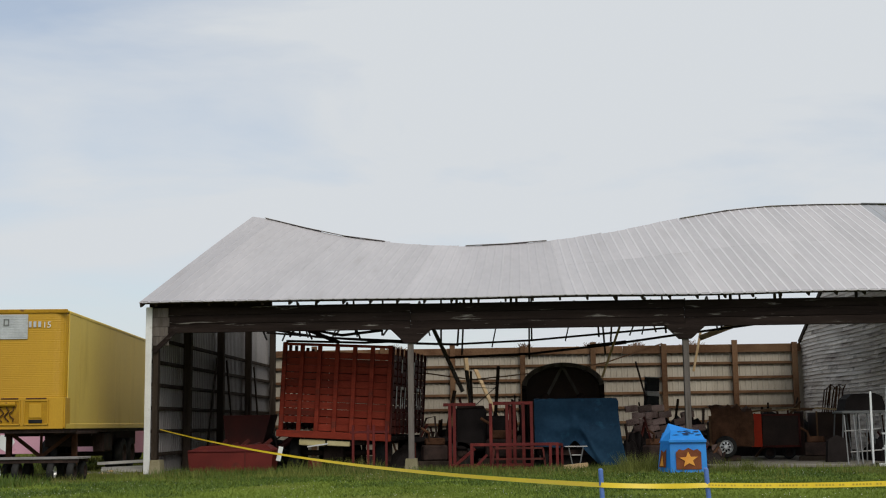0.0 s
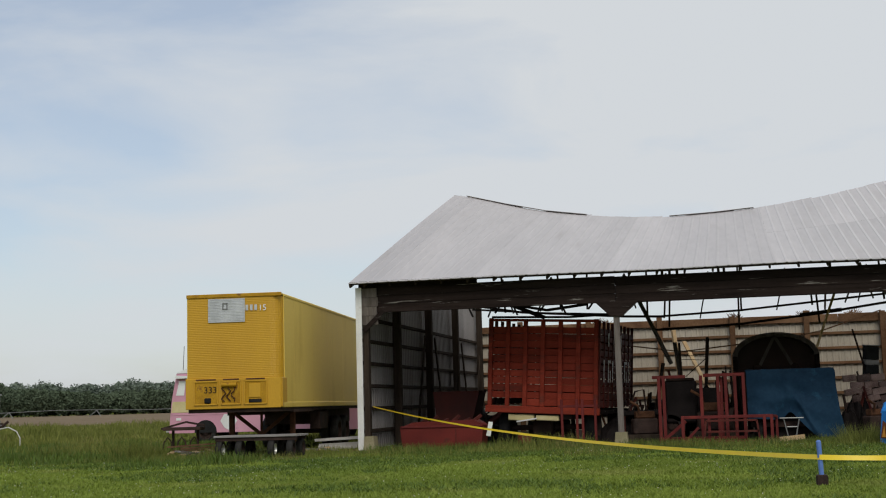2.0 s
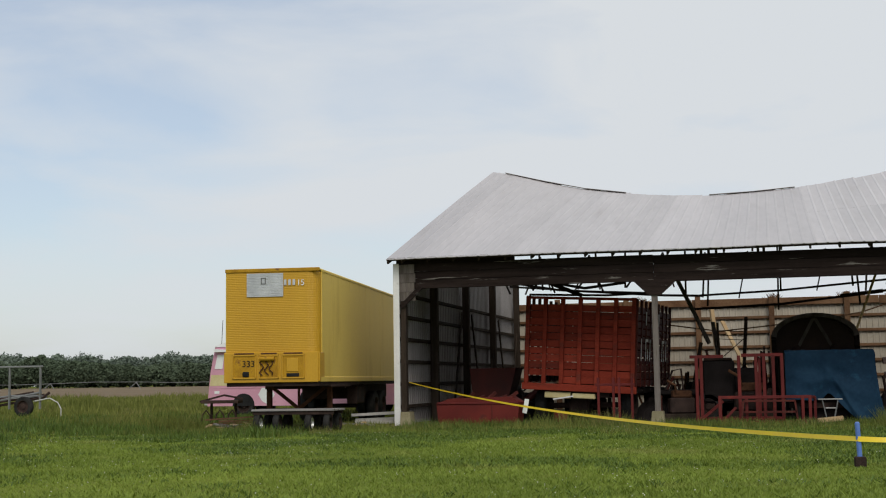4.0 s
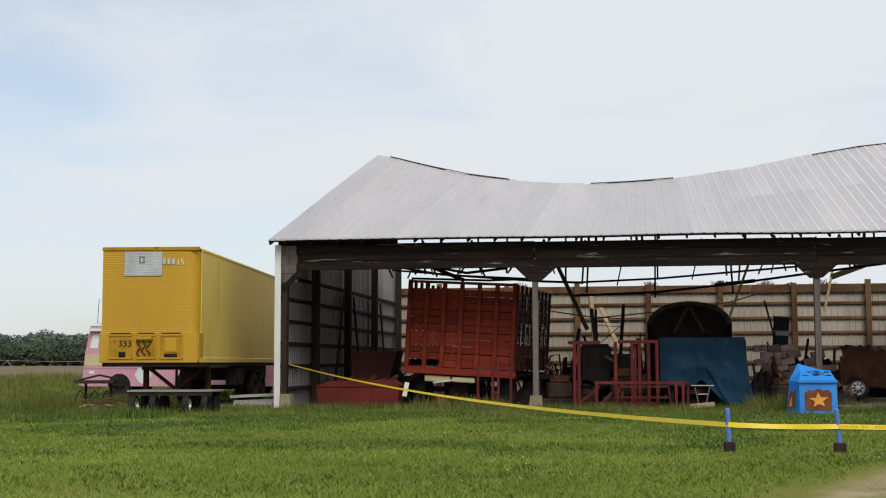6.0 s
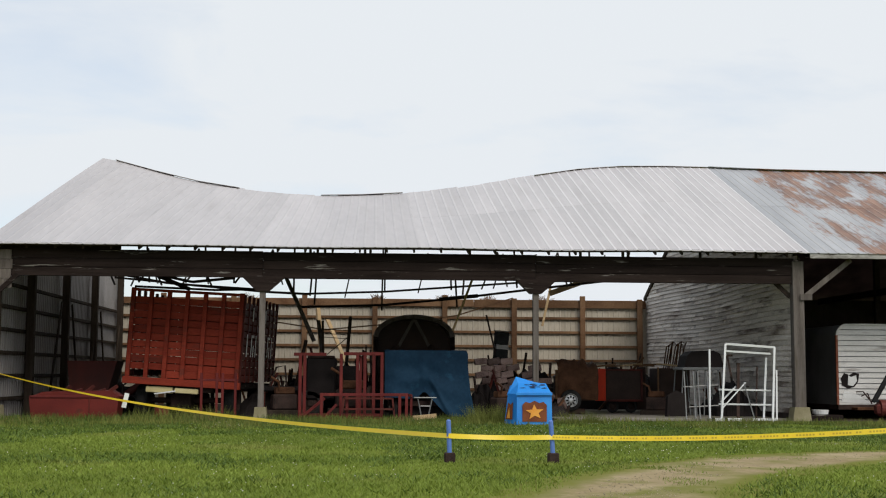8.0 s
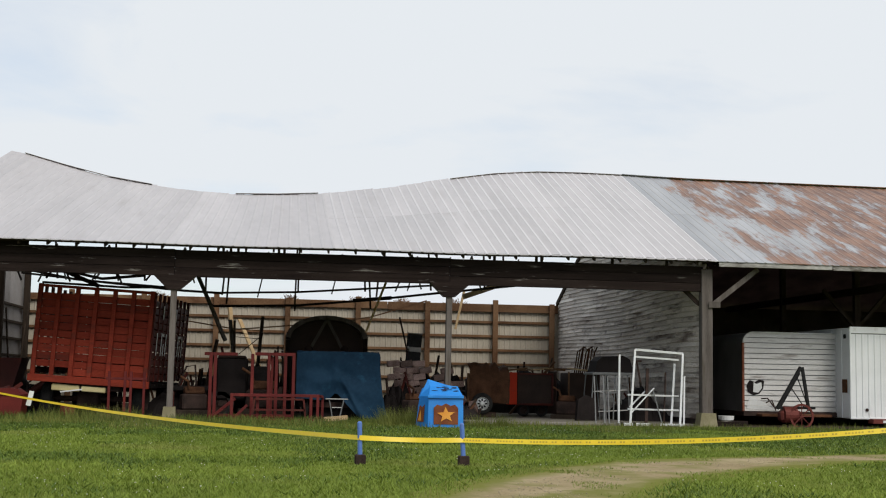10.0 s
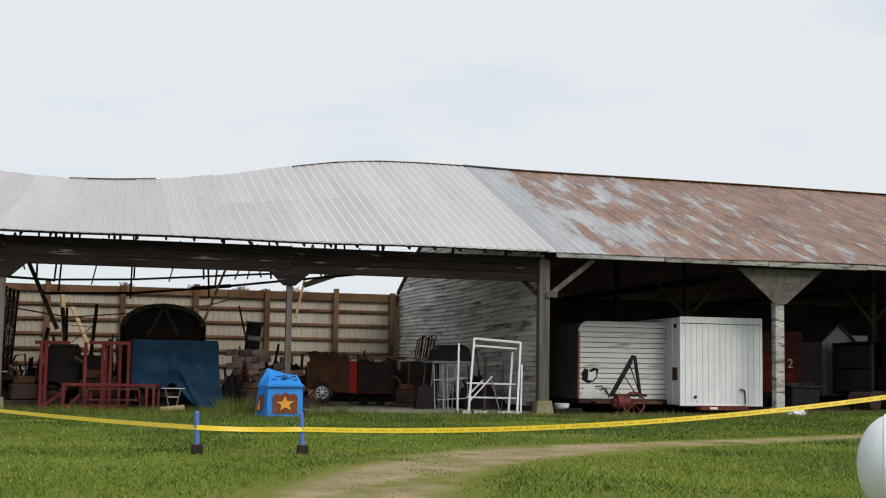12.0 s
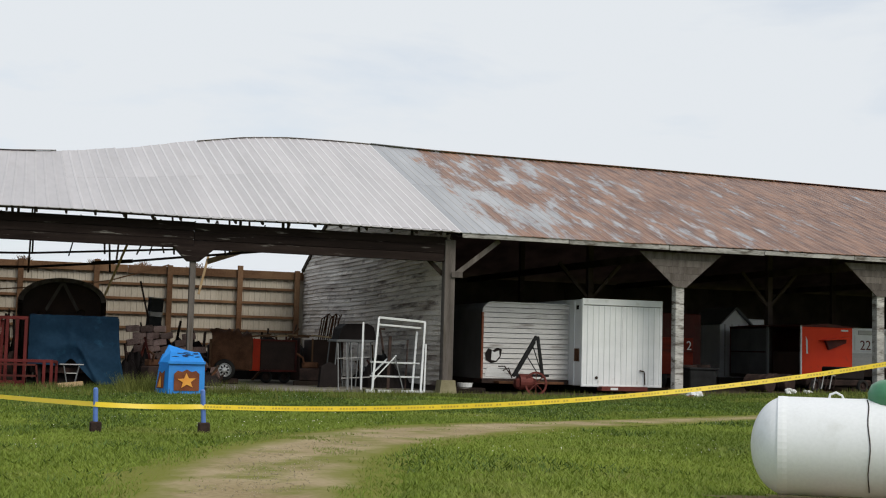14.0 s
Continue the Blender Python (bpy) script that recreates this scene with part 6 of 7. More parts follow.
def junk_wagon():
    """Brown covered wagon with one bright wheel, then dark panel trailers."""
    th = thing("junk_wagon", "brown lumpy covered wagon with a steel car wheel", "wagon", pose(6.3, 39.0, 0.09))
    bm = bmesh.new()
    n = 18
    rows = []
    for j in range(9):
        v = j / 8
        row = []
        for i in range(n + 1):
            u = i / n
            z = 0.5 + 1.12 * min(1, v * 1.7) + (0.26 * noise.noise((u * 7, v * 4, 0)) if v > 0.5 else 0.03 * noise.noise((u * 8, v * 8, 3)))
            y = -0.05 - 0.1 * math.sin(math.pi * min(1, v * 1.7)) + max(0, v - 0.55) * 3.0 + 0.16 * noise.noise((u * 7, v * 6, 2))
            row.append(bm.verts.new((-0.1 + u * 1.26, y, z - 0.08 * u)))
        rows.append(row)
    for a0, b0 in zip(rows[:-1], rows[1:]):
        for k in range(n):
            bm.faces.new((a0[k], a0[k + 1], b0[k + 1], b0[k]))
    part("cover", bm, "rust", th, "crumpled brown cover", smooth=True)
    part("body", box((0.0, 0.05, 0.4), (1.1, 1.4, 1.2), 0.03), "dark_panel", th)
    ty = wheel(th, (0.3, -0.12, 0.42), 0.33, 0.2, "steel_rim", "y")
    for k in range(8):
        a0 = k * math.tau / 8
        part("rim_slot", box((-0.022, -0.075, 0.085), (0.022, -0.02, 0.15), 0.008, pose(0, 0, 0, 0, math.degrees(a0), 0)), "ink", ty)
    wheel(th, (0.3, 1.45, 0.42), 0.33, 0.2, "iron", "y")
    part("side_board", box((-0.16, -0.06, 0.45), (-0.04, 0.0, 1.35), 0.01), "wood_brown", th)
    part("axle", rod(bmesh.new(), (0.3, -0.1, 0.42), (0.3, 1.45, 0.42), 0.05), "iron", th)
    part("stand", box((0.1, -0.1, 0.0), (0.75, 0.2, 0.16), 0.02), "dark_panel", th)


junk_wagon()


def panel_trailer():
    th = thing("panel_trailer", "dark brown panelled trailer with a red end panel", "trailer", pose(7.62, 40.2, 0.09))
    part("body", box((0.35, 0.05, 0.42), (1.5, 2.6, 1.36), 0.015), "dark_panel", th)
    part("red_end", box((0.0, -0.03, 0.38), (0.33, 0.05, 1.4), 0.012), "red_orange", th, "red painted end panel")
    part("left_side", box((0.0, 0.05, 0.42), (0.04, 2.6, 1.36), 0.01), "red_dull", th)
    part("frame_top", box((0.3, -0.02, 1.33), (1.52, 0.05, 1.39), 0.006), "red_dull", th)
    part("frame_bottom", box((0.3, -0.02, 0.36), (1.52, 0.05, 0.43), 0.006), "red_dull", th)
    part("frame_side", box((1.46, -0.02, 0.4), (1.53, 0.05, 1.36), 0.006), "red_dull", th)
    for x in (0.6, 1.2):
        wheel(th, (x, 0.3, 0.2), 0.2, 0.12, "iron", "y")
    door = part("open_door", box((-0.03, 0.0, 0.0), (0.0, 0.5, 1.36), 0.01), "dark_panel", th)
    door.matrix_local = pose(1.6, -0.15, 0.1, 0, 0, 20)
    part("cabinet", box((1.95, -0.4, 0.05), (2.95, 0.9, 1.42), 0.02), "dark_panel", th, "dark open cabinet")
    part("cabinet_edge", box((1.9, -0.44, 0.05), (1.95, -0.4, 1.45), 0.004), "wood_brown", th)
    for k in range(7):
        bm = bmesh.new()
        bar(bm, (-0.3 + 0.4 * k, 0.4 + 0.1 * (k % 3), 1.44 + 0.02 * k), (0.35 + 0.42 * k, 0.6, 1.5 + 0.05 * (k % 2)), 0.14, 0.05)
        part("loose_board", bm, "wood_brown" if k % 3 else "wood_new", th, "loose board on top")


panel_trailer()


def stick_bundle():
    th = thing("stick_bundle", "bundle of rusty bent rods standing against the wall", "rod bundle", pose(10.5, 42.0, 0.09))
    for k in range(9):
        bm = bmesh.new()
        x = -0.25 + k * 0.07
        pipe(bm, [(x - 0.15, 0, 0.0), (x + 0.02, 0.1, 1.3), (x + 0.16 + 0.02 * (k % 3), 0.15, 2.15 + 0.06 * (k % 4)), (x + 0.28, 0.12, 2.22 + 0.05 * (k % 3))], 0.022, 6)
        part("rod", bm, "rust", th)


stick_bundle()


def pipe_tables():
    th = thing("pipe_table", "grey pipe legged tables stacked under a dark tub", "pipe table", pose(9.95, 37.4, 0.05))
    part("top", box((-0.3, -0.2, 1.4), (0.85, 0.9, 1.46), 0.01), "grey_paint", th)
    for x in (-0.25, 0.08, 0.42, 0.8):
        for y in (-0.12, 0.8):
            bm = bmesh.new()
            rod(bm, (x + 0.12 * math.sin(x * 9 + y), y, 0.04), (x, y, 1.4), 0.02, 6)
            part("leg", bm, "grey_paint", th)
    for z in (0.3, 0.9):
        bm = bmesh.new()
        rod(bm, (-0.25, -0.12, z), (0.8, -0.12, z + 0.06), 0.018, 6)
        part("stretcher", bm, "silver", th)
    tub = thing("dark_tub", "dark upturned tub resting on the pipe tables", "tub", pose(10.35, 37.8, 1.51))
    part("shell", prism([(-0.6, 0.0), (0.62, 0.0), (0.5, 0.42), (0.3, 0.52), (-0.35, 0.5), (-0.5, 0.36)], -0.45, 0.45), "dark_cloth", tub)
    part("lip", box((-0.64, -0.5, -0.03), (0.66, 0.5, 0.02), 0.01), "grey_paint", tub)
    sheet = thing("bent_sheet", "dark bent sheet panel slumped by the table legs", "sheet panel", pose(9.45, 37.0, 0.09, -12, 0, 14))
    part("panel", prism([(-0.42, 0.0), (0.32, 0.0), (0.42, 0.4), (0.3, 0.66), (0.02, 0.78), (-0.3, 0.6)], -0.02, 0.02), "dark_cloth", sheet)
    part("flange", prism([(-0.42, 0.0), (-0.36, 0.0), (-0.26, 0.56), (-0.3, 0.6)], -0.12, -0.02), "dark_cloth", sheet)


pipe_tables()


def white_rack():
    """White welded frames leaning together with rungs and casters."""
    th = thing("white_rack", "white painted tube rack of leaning frames", "tube rack", pose(10.1, 34.75, 0.05))
    def tube(name, pts, w=0.05, mat="white_paint"):
        bm = bmesh.new()
        for p, q in zip(pts[:-1], pts[1:]):
            bar(bm, p, q, w, w, up=(0.1, 1, 0.2))
        part(name, bm, mat, th)
    tube("front_frame", [(0.0, 0, 0.02), (0.17, 0.1, 2.12), (1.56, 0.1, 2.03), (1.44, 0.0, -0.06)], 0.055)
    tube("rear_frame", [(-0.2, 0.45, 0.05), (-0.17, 0.5, 1.98)], 0.05)
    tube("top_rung", [(0.16, 0.12, 1.92), (1.45, 0.12, 1.85)], 0.045)
    tube("side_upright", [(1.28, 0.3, 0.0), (1.4, 0.35, 1.75)], 0.055)
    tube("outer_upright", [(1.62, 0.2, 0.0), (1.64, 0.2, 1.4)], 0.045)
    for z in (0.45, 0.85):
        tube("rung", [(0.0, 0.25, z), (1.5, 0.3, z - 0.02)], 0.04)
    tube("brace", [(0.05, 0.2, 0.3), (0.75, 0.2, 1.05)], 0.03)
    tube("brace", [(0.7, 0.2, 1.05), (1.0, 0.2, 0.02)], 0.03, "grey_paint")
    tube("brace", [(0.1, 0.4, 0.5), (0.55, 0.4, 0.95)], 0.04)
    tube("base_rail", [(-0.3, -0.02, 0.03), (0.6, -0.02, 0.03)], 0.07)
    tube("base_rail", [(0.9, 0.1, 0.03), (1.6, 0.1, 0.03)], 0.05)
    tube("dark_upright", [(0.55, 0.3, 0.0), (0.6, 0.35, 1.6)], 0.08, "iron")
    tube("dark_upright", [(1.1, 0.4, 0.0), (1.15, 0.4, 1.5)], 0.04, "iron")
    tube("wedge", [(0.4, 0.35, 1.2), (0.3, 0.4, 1.8), (0.45, 0.4, 1.8)], 0.05, "iron")
    for k in (0, 2, 3, 5):
        tube("leaning_tube", [(-0.85 + k * 0.13, 0.5, 0.02), (-0.8 + k * 0.13, 0.9, 1.35)], 0.03, "grey_paint")
    for x in (-0.25, 0.1):
        part("caster", spun([(-0.03, 0.04), (-0.03, 0.07), (0.03, 0.07), (0.03, 0.04)], 12, "x"), "rubber", th).location = (x, -0.08, 0.02)


white_rack()


def broken_trusses():
    """Bent chords and hanging webs left of the fallen rear slope."""
    th = thing("broken_trusses", "bent dark truss chords hanging from the sagging roof", "roof wreckage", kind="structure")
    def stick(name, pts, w, mat="iron", lab=""):
        bm = bmesh.new()
        for p, q in zip(pts[:-1], pts[1:]):
            bar(bm, p, q, w, w)
        part(name, bm, mat, th, lab)
    stick("chord", [(-9.6, 46, 5.0), (-6.8, 46, 4.5), (-3.1, 46, 4.2), (-1.65, 46, 4.14)], 0.08)
    stick("chord", [(-1.8, 46, 4.15), (1.0, 46, 4.25), (5.75, 46, 4.61), (12.2, 46, 4.95)], 0.07)
    stick("chord", [(-2.0, 45.8, 3.66), (1.0, 45.8, 3.76), (3.63, 45.8, 4.02), (6.2, 45.8, 4.35), (9.5, 45.8, 4.75)], 0.08)
    stick("chord", [(3.0, 45.8, 3.98), (4.4, 45.8, 4.12)], 0.13)
    stick("chord", [(-3.2, 50, 3.3), (-1.2, 50, 3.0), (2.5, 50, 3.35)], 0.05, "wood_brown")
    stick("chord", [(2.2, 50, 3.3), (4.0, 50, 3.6), (6.2, 50, 4.3)], 0.05, "wood_brown")
    stick("chord", [(-8.6, 44, 5.0), (-5.6, 44, 4.4), (-4.2, 44, 4.55)], 0.09, "wood_pole")
    stick("chord", [(-8.8, 47, 4.75), (-6.0, 47, 4.5), (-3.4, 47, 4.35)], 0.07, "wood_pole")
    stick("chord", [(-7.2, 42, 4.1), (-4.6, 42, 4.0), (-2.8, 42, 4.05)], 0.07, "wood_pole")
    stick("diagonal", [(-2.25, 40, 4.4), (-1.7, 40.1, 3.2), (-1.3, 40.2, 2.3)], 0.11, "wood_post")
    stick("diagonal", [(-6.6, 41, 4.5), (-5.3, 41, 3.95)], 0.13, "wood_pole")
    stick("diagonal", [(3.75, 40, 4.5), (3.05, 40, 2.65)], 0.07, "wood_new", "pale splintered web board")
    stick("diagonal", [(7.2, 47, 4.3), (9.0, 47, 4.95)], 0.2, "wood_new", "pale fallen rafter")
    stick("diagonal", [(8.1, 52.6, 4.9), (7.75, 52.6, 3.3)], 0.09, "wood_new")
    stick("web", [(4.2, 50, 4.4), (4.3, 50, 5.6)], 0.07, "wood_pole")
    for x, y, za, zb in ((-2.05, 42, 3.9, 5.4), (-1.55, 43, 3.9, 5.4), (-1.4, 43, 3.6, 5.4), (0.9, 44.6, 3.5, 6.4), (1.0, 44.6, 4.2, 6.4), (3.3, 44, 4.2, 5.4), (3.5, 44, 3.6, 5.4), (-6.9, 43, 4.3, 5.6), (-5.0, 43, 4.4, 5.6), (-4.1, 43, 4.3, 5.6), (5.6, 44, 4.3, 5.6), (8.2, 44, 4.5, 5.8), (7.5, 44, 4.4, 5.8)):
        stick("hanger", [(x, y, za), (x + 0.12 * math.sin(x * 3), y, zb)], 0.06, "wood_pole")
    for x in (-7.6, -5.9, -3.4, 4.3, 6.4):
        stick("web", [(x, 43.5, 4.2), (x + 0.55, 43.5, 5.5)], 0.05, "wood_post")
        stick("web", [(x + 0.9, 43.5, 4.3), (x + 0.55, 43.5, 5.5)], 0.05, "wood_post")
    for k, x in enumerate((-8.3, -7.5, -6.7, -5.9, -5.0, -4.2, -3.5)):
        stick("web", [(x, 44.4, 4.3 + 0.1 * (k % 2)), (x + (0.7 if k % 2 else -0.45), 44.4, 5.35)], 0.06, "wood_pole" if k % 3 else "wood_post")
    for x in (-0.4, 2.2, 4.9, 6.1, 8.6):
        stick("web", [(x, 45.2, 4.0 + 0.07 * x), (x + 0.35, 45.2, 5.6)], 0.045, "iron")
    # unseen sheets added high up behind the ridge to keep the bays dark
    for i in range(8):
        x0, x1 = -9.6 + i * 1.83, -9.6 + (i + 1) * 1.83
        bm = bmesh.new()
        a0, b0 = roof_at(x0, 1.0, -0.02), roof_at(x1, 1.0, -0.02)
        yy = 48.3 + 0.3 * noise.noise((i * 1.7, 0, 0))
        lo = max(6.25, a0.z - 1.7)
        vs = [bm.verts.new(p) for p in ((a0.x, RIDGE + 0.01, a0.z), (b0.x - 0.01, RIDGE + 0.01, b0.z), (b0.x - 0.01, yy, lo), (a0.x, yy, lo))]
        bm.faces.new(vs)
        bmesh.ops.solidify(bm, geom=bm.faces[:], thickness=0.02)
        part("rear_sheet", bm, "roof_edge", th, "unseen rear roof sheet added to darken the bays")


broken_trusses()


# ---- old barn: trailers and machines in the shade ----
def silver_trailer():
    th = thing("silver_trailer", "dull silver clapboard caravan with rounded top corners", "trailer", pose(14.26, 37.0, 0.02))
    W, Z0, Z1, R, L = 3.13, 0.42, 2.8, 0.32, 4.2
    n = 15
    for j in range(n):
        z0, z1 = Z0 + (Z1 - Z0) * j / n, Z0 + (Z1 - Z0) * (j + 1) / n

        def inset(z):
            d = z - (Z1 - R)
            return 0.0 if d <= 0 else R - math.sqrt(max(0.0, R * R - d * d))
        a0, b0 = inset(z0), inset(z1 - 0.004)
        bm = bmesh.new()
        o1 = [(a0, -0.034, z0 + 0.012), (W - a0, -0.034, z0 + 0.012), (W - b0, 0.0, z1 - 0.004), (b0, 0.0, z1 - 0.004)]
        f = [bm.verts.new(p) for p in o1]
        g = [bm.verts.new((p[0], 0.04, p[2])) for p in o1]
        bm.faces.new(f)
        bm.faces.new(g[::-1])
        for k in range(4):
            bm.faces.new((f[k], g[k], g[(k + 1) % 4], f[(k + 1) % 4]))
        part("front_strip", bm, "silver", th)
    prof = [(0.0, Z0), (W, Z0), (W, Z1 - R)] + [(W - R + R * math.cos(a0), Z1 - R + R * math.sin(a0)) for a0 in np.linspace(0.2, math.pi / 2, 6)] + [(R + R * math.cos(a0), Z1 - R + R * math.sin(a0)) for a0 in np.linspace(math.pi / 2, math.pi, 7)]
    # side walls take a darker grey, the shade being put into their colour
    part("body", prism(prof, 0.045, L), "grey_paint", th, "side walls painted darker grey for the barn's shade")
    bm = bmesh.new()
    edge = prof[1:] + prof[:1]
    for p, q in zip(edge[1:-2], edge[2:-1]):
        bar(bm, (p[0], -0.02, p[1]), (q[0], -0.02, q[1]), 0.05, 0.04)
    part("edge_trim", bm, "silver", th, "dull rounded edge trim")
    for x in (0.0, W):
        part("side_trim", box((x - 0.035, -0.05, Z0), (x + 0.035, 0.02, Z1 - R), 0.008), "rust_red", th, "rusty red corner trim")
    part("frame", box((0.0, -0.05, 0.28), (W, L, 0.42), 0.01), "iron", th)
    part("drawbar", box((0.4, -0.5, 0.28), (2.6, -0.02, 0.36), 0.01), "rust", th)
    for x in (0.25, W - 0.25):
        wheel(th, (x, 2.2, 0.33), 0.33, 0.2)
    # dented hole with torn white lining
    part("hole", prism([(0.14, 1.0), (0.3, 0.9), (0.5, 0.95), (0.62, 1.1), (0.66, 1.34), (0.5, 1.38), (0.36, 1.3), (0.2, 1.36), (0.1, 1.2)], -0.04, -0.03), "dark_cloth", th, "torn dark hole")
    part("torn_lining", prism([(0.3, 1.0), (0.46, 0.98), (0.58, 1.12), (0.56, 1.3), (0.4, 1.24), (0.32, 1.3)], -0.055, -0.042), "rag", th)
    part("scuff", prism([(0.1, 0.5), (1.0, 0.46), (0.6, 0.72), (0.2, 0.86)], -0.03, -0.02), "rag", th)
    part("roof_vent", box((1.2, 1.2, Z1 - 0.02), (1.8, 1.8, Z1 + 0.08), 0.02), "silver", th)


silver_trailer()


def white_trailer():
    th = thing("white_trailer", "clean white ribbed box trailer in the old barn", "trailer", pose(17.22, 36.05, 0.05))
    W, Z0, Z1, L = 2.82, 0.24, 2.97, 4.6
    for k in range(2):
        w = W / 2 - 0.05
        ob = part("front_door", ribbed(w, Z1 - Z0 - 0.26, rib=0.02, pitch=0.19), "white_paint", th)
        ob.location = (0.05 + k * (w + 0.006), 0.0, Z0 + 0.04)
    part("header", box((0.0, -0.03, Z1 - 0.2), (W, 0.04, Z1), 0.012), "white_paint", th)
    part("sill", box((0.0, -0.02, Z0 - 0.02), (W, 0.04, Z0 + 0.05), 0.01), "white_paint", th)
    for x in (0.0, W - 0.05):
        part("corner", box((x, -0.025, Z0), (x + 0.05, 0.05, Z1 - 0.2), 0.008), "white_paint", th)
    part("body", box((0.0, 0.05, Z0), (W, L, Z1 - 0.03), 0.02), "white_paint", th)
    part("floor_backing", box((0.05, 0.02, Z0), (W - 0.05, 0.05, Z1 - 0.1)), "grey_paint", th)
    for y in (0.5, 1.2, 1.9, 2.6):
        part("side_rib", box((-0.02, y, Z0), (0.0, y + 0.05, Z1 - 0.1)), "white_paint", th)
    part("top_lamp", box((-0.03, 0.2, Z1 - 0.35), (-0.005, 0.36, Z1 - 0.22), 0.01), "ink", th)
    part("side_vent", box((-0.04, 0.15, 1.0), (-0.005, 0.45, 1.4), 0.01), "rust", th, "rusty side latch plate")
    bm = bmesh.new()
    pipe(bm, [(2.02, -0.05, 0.75), (2.16, -0.06, 0.72), (2.18, -0.06, 0.66), (2.2, -0.06, 0.3)], 0.022, 6)
    part("crank", bm, "iron", th, "black jack crank")
    part("plate", spun([(-0.03, 0.05), (-0.015, 0.05)], 10, "y"), "iron", th).location = (0.52, 0.0, 0.5)
    part("tail_frame", box((0.6, -0.25, 0.1), (2.2, 0.1, 0.24), 0.01), "wine", th, "red lower frame")
    part("reflector", box((0.9, -0.27, 0.13), (1.15, -0.25, 0.2)), "rag", th)
    for x in (0.2, W - 0.2):
        wheel(th, (x, 2.4, 0.32), 0.32, 0.2)


white_trailer()


def post_jack():
    """Rusty iron machine with an A-frame mast and spoked wheels."""
    th = thing("iron_winch", "rusty iron winch with an A frame mast and a spoked wheel", "winch", pose(15.3, 35.9, 0.0))
    bm = bmesh.new()
    bar(bm, (-0.42, 0, 0.55), (0.32, 0, 1.78), 0.09)
    bar(bm, (0.56, 0, 0.5), (0.36, 0, 1.78), 0.08)
    bar(bm, (-0.45, 0, 0.58), (0.75, 0, 0.58), 0.07)
    bar(bm, (-0.3, 0, 0.62), (0.3, 0.02, 1.6), 0.03)
    bar(bm, (0.12, 0.0, 1.4), (0.42, 0.0, 1.4), 0.03)
    bar(bm, (0.0, 0.0, 1.2), (0.4, 0.0, 0.62), 0.025)
    bar(bm, (0.2, 0.0, 1.5), (0.5, 0.0, 0.7), 0.025)
    part("mast", bm, "ink", th)
    part("drum", spun([(-0.22, 0.1), (-0.2, 0.24), (0.2, 0.24), (0.22, 0.1)], 18, "x"), "wine", th, "wine red drum").location = (-0.05, 0.0, 0.38)
    part("engine", box((-0.35, -0.15, 0.18), (0.3, 0.2, 0.5), 0.06), "wine", th)
    for x in (0.25,):
        bm = bmesh.new()
        n = 20
        for k in range(n):
            a0, b0 = k * math.tau / n, (k + 1) * math.tau / n
            bar(bm, (0.34 * math.cos(a0), 0, 0.34 * math.sin(a0)), (0.34 * math.cos(b0), 0, 0.34 * math.sin(b0)), 0.06, 0.03, up=(0, 1, 0))
        for k in range(8):
            a0 = k * math.tau / 8
            rod(bm, (0, 0, 0), (0.33 * math.cos(a0), 0, 0.33 * math.sin(a0)), 0.014, 5)
        part("spoked_wheel", bm, "wine", th).location = (x, -0.2, 0.34)
    bm = bmesh.new()
    pipe(bm, [(-0.55, -0.1, 0.6), (-0.75, -0.1, 0.85), (-0.95, -0.1, 0.84)], 0.02, 6)
    pipe(bm, [(-0.5, -0.1, 0.5), (-0.62, -0.1, 0.8), (-0.8, -0.1, 0.72)], 0.02, 6)
    part("handles", bm, "iron", th)


post_jack()


def red_machine():
    th = thing("red_machine", "tall dull red farm machine behind a barn post", "farm machine", pose(22.2, 40.2, 0.1))
    part("body", box((0.0, 0.0, 0.55), (1.75, 2.2, 2.72), 0.04), "red_dull", th)
    part("lower_panel", box((0.0, -0.04, 0.55), (1.4, 0.0, 1.85), 0.02), "red", th)
    part("ledge", box((0.7, -0.12, 1.35), (1.42, -0.04, 1.4), 0.008), "red_dull", th)
    text_part("machine_number", "2", 0.45, "rag", th, pose(1.22, -0.05, 1.42, 90))
    for x in (0.3, 1.4):
        wheel(th, (x, 0.4, 0.4), 0.4, 0.2)
    part("base", box((0.05, 0.1, 0.4), (1.7, 2.1, 0.56)), "iron", th)


red_machine()


def play_shed():
    th = thing("grey_shed", "small grey gabled shed deep in the old barn", "shed", pose(27.05, 44.0, 0.1))
    part("wall", prism([(0.0, 0.4), (1.3, 0.4), (1.3, 2.55), (0.65, 3.12), (0.0, 2.55)], 0.0, 2.2), "white_paint", th)
    for s in (0, 1):
        bm = bmesh.new()
        p = (-0.08, 1.05, 2.5) if s == 0 else (1.38, 1.05, 2.5)
        bar(bm, p, (0.65, 1.05, 3.17), 2.5, 0.05, up=(0, 0, 1))
        part("roof", bm, "grey_paint", th)
    part("annex", box((1.3, 0.1, 0.4), (2.1, 1.8, 2.75), 0.02), "patch", th)
    for k in range(4):
        part("batten", box((0.2 + k * 0.32, -0.02, 0.45), (0.24 + k * 0.32, 0.0, 2.5)), "silver", th)
    part("skid", box((0.0, 0.0, 0.0), (2.1, 2.2, 0.4), 0.02), "barn_dark", th)


play_shed()


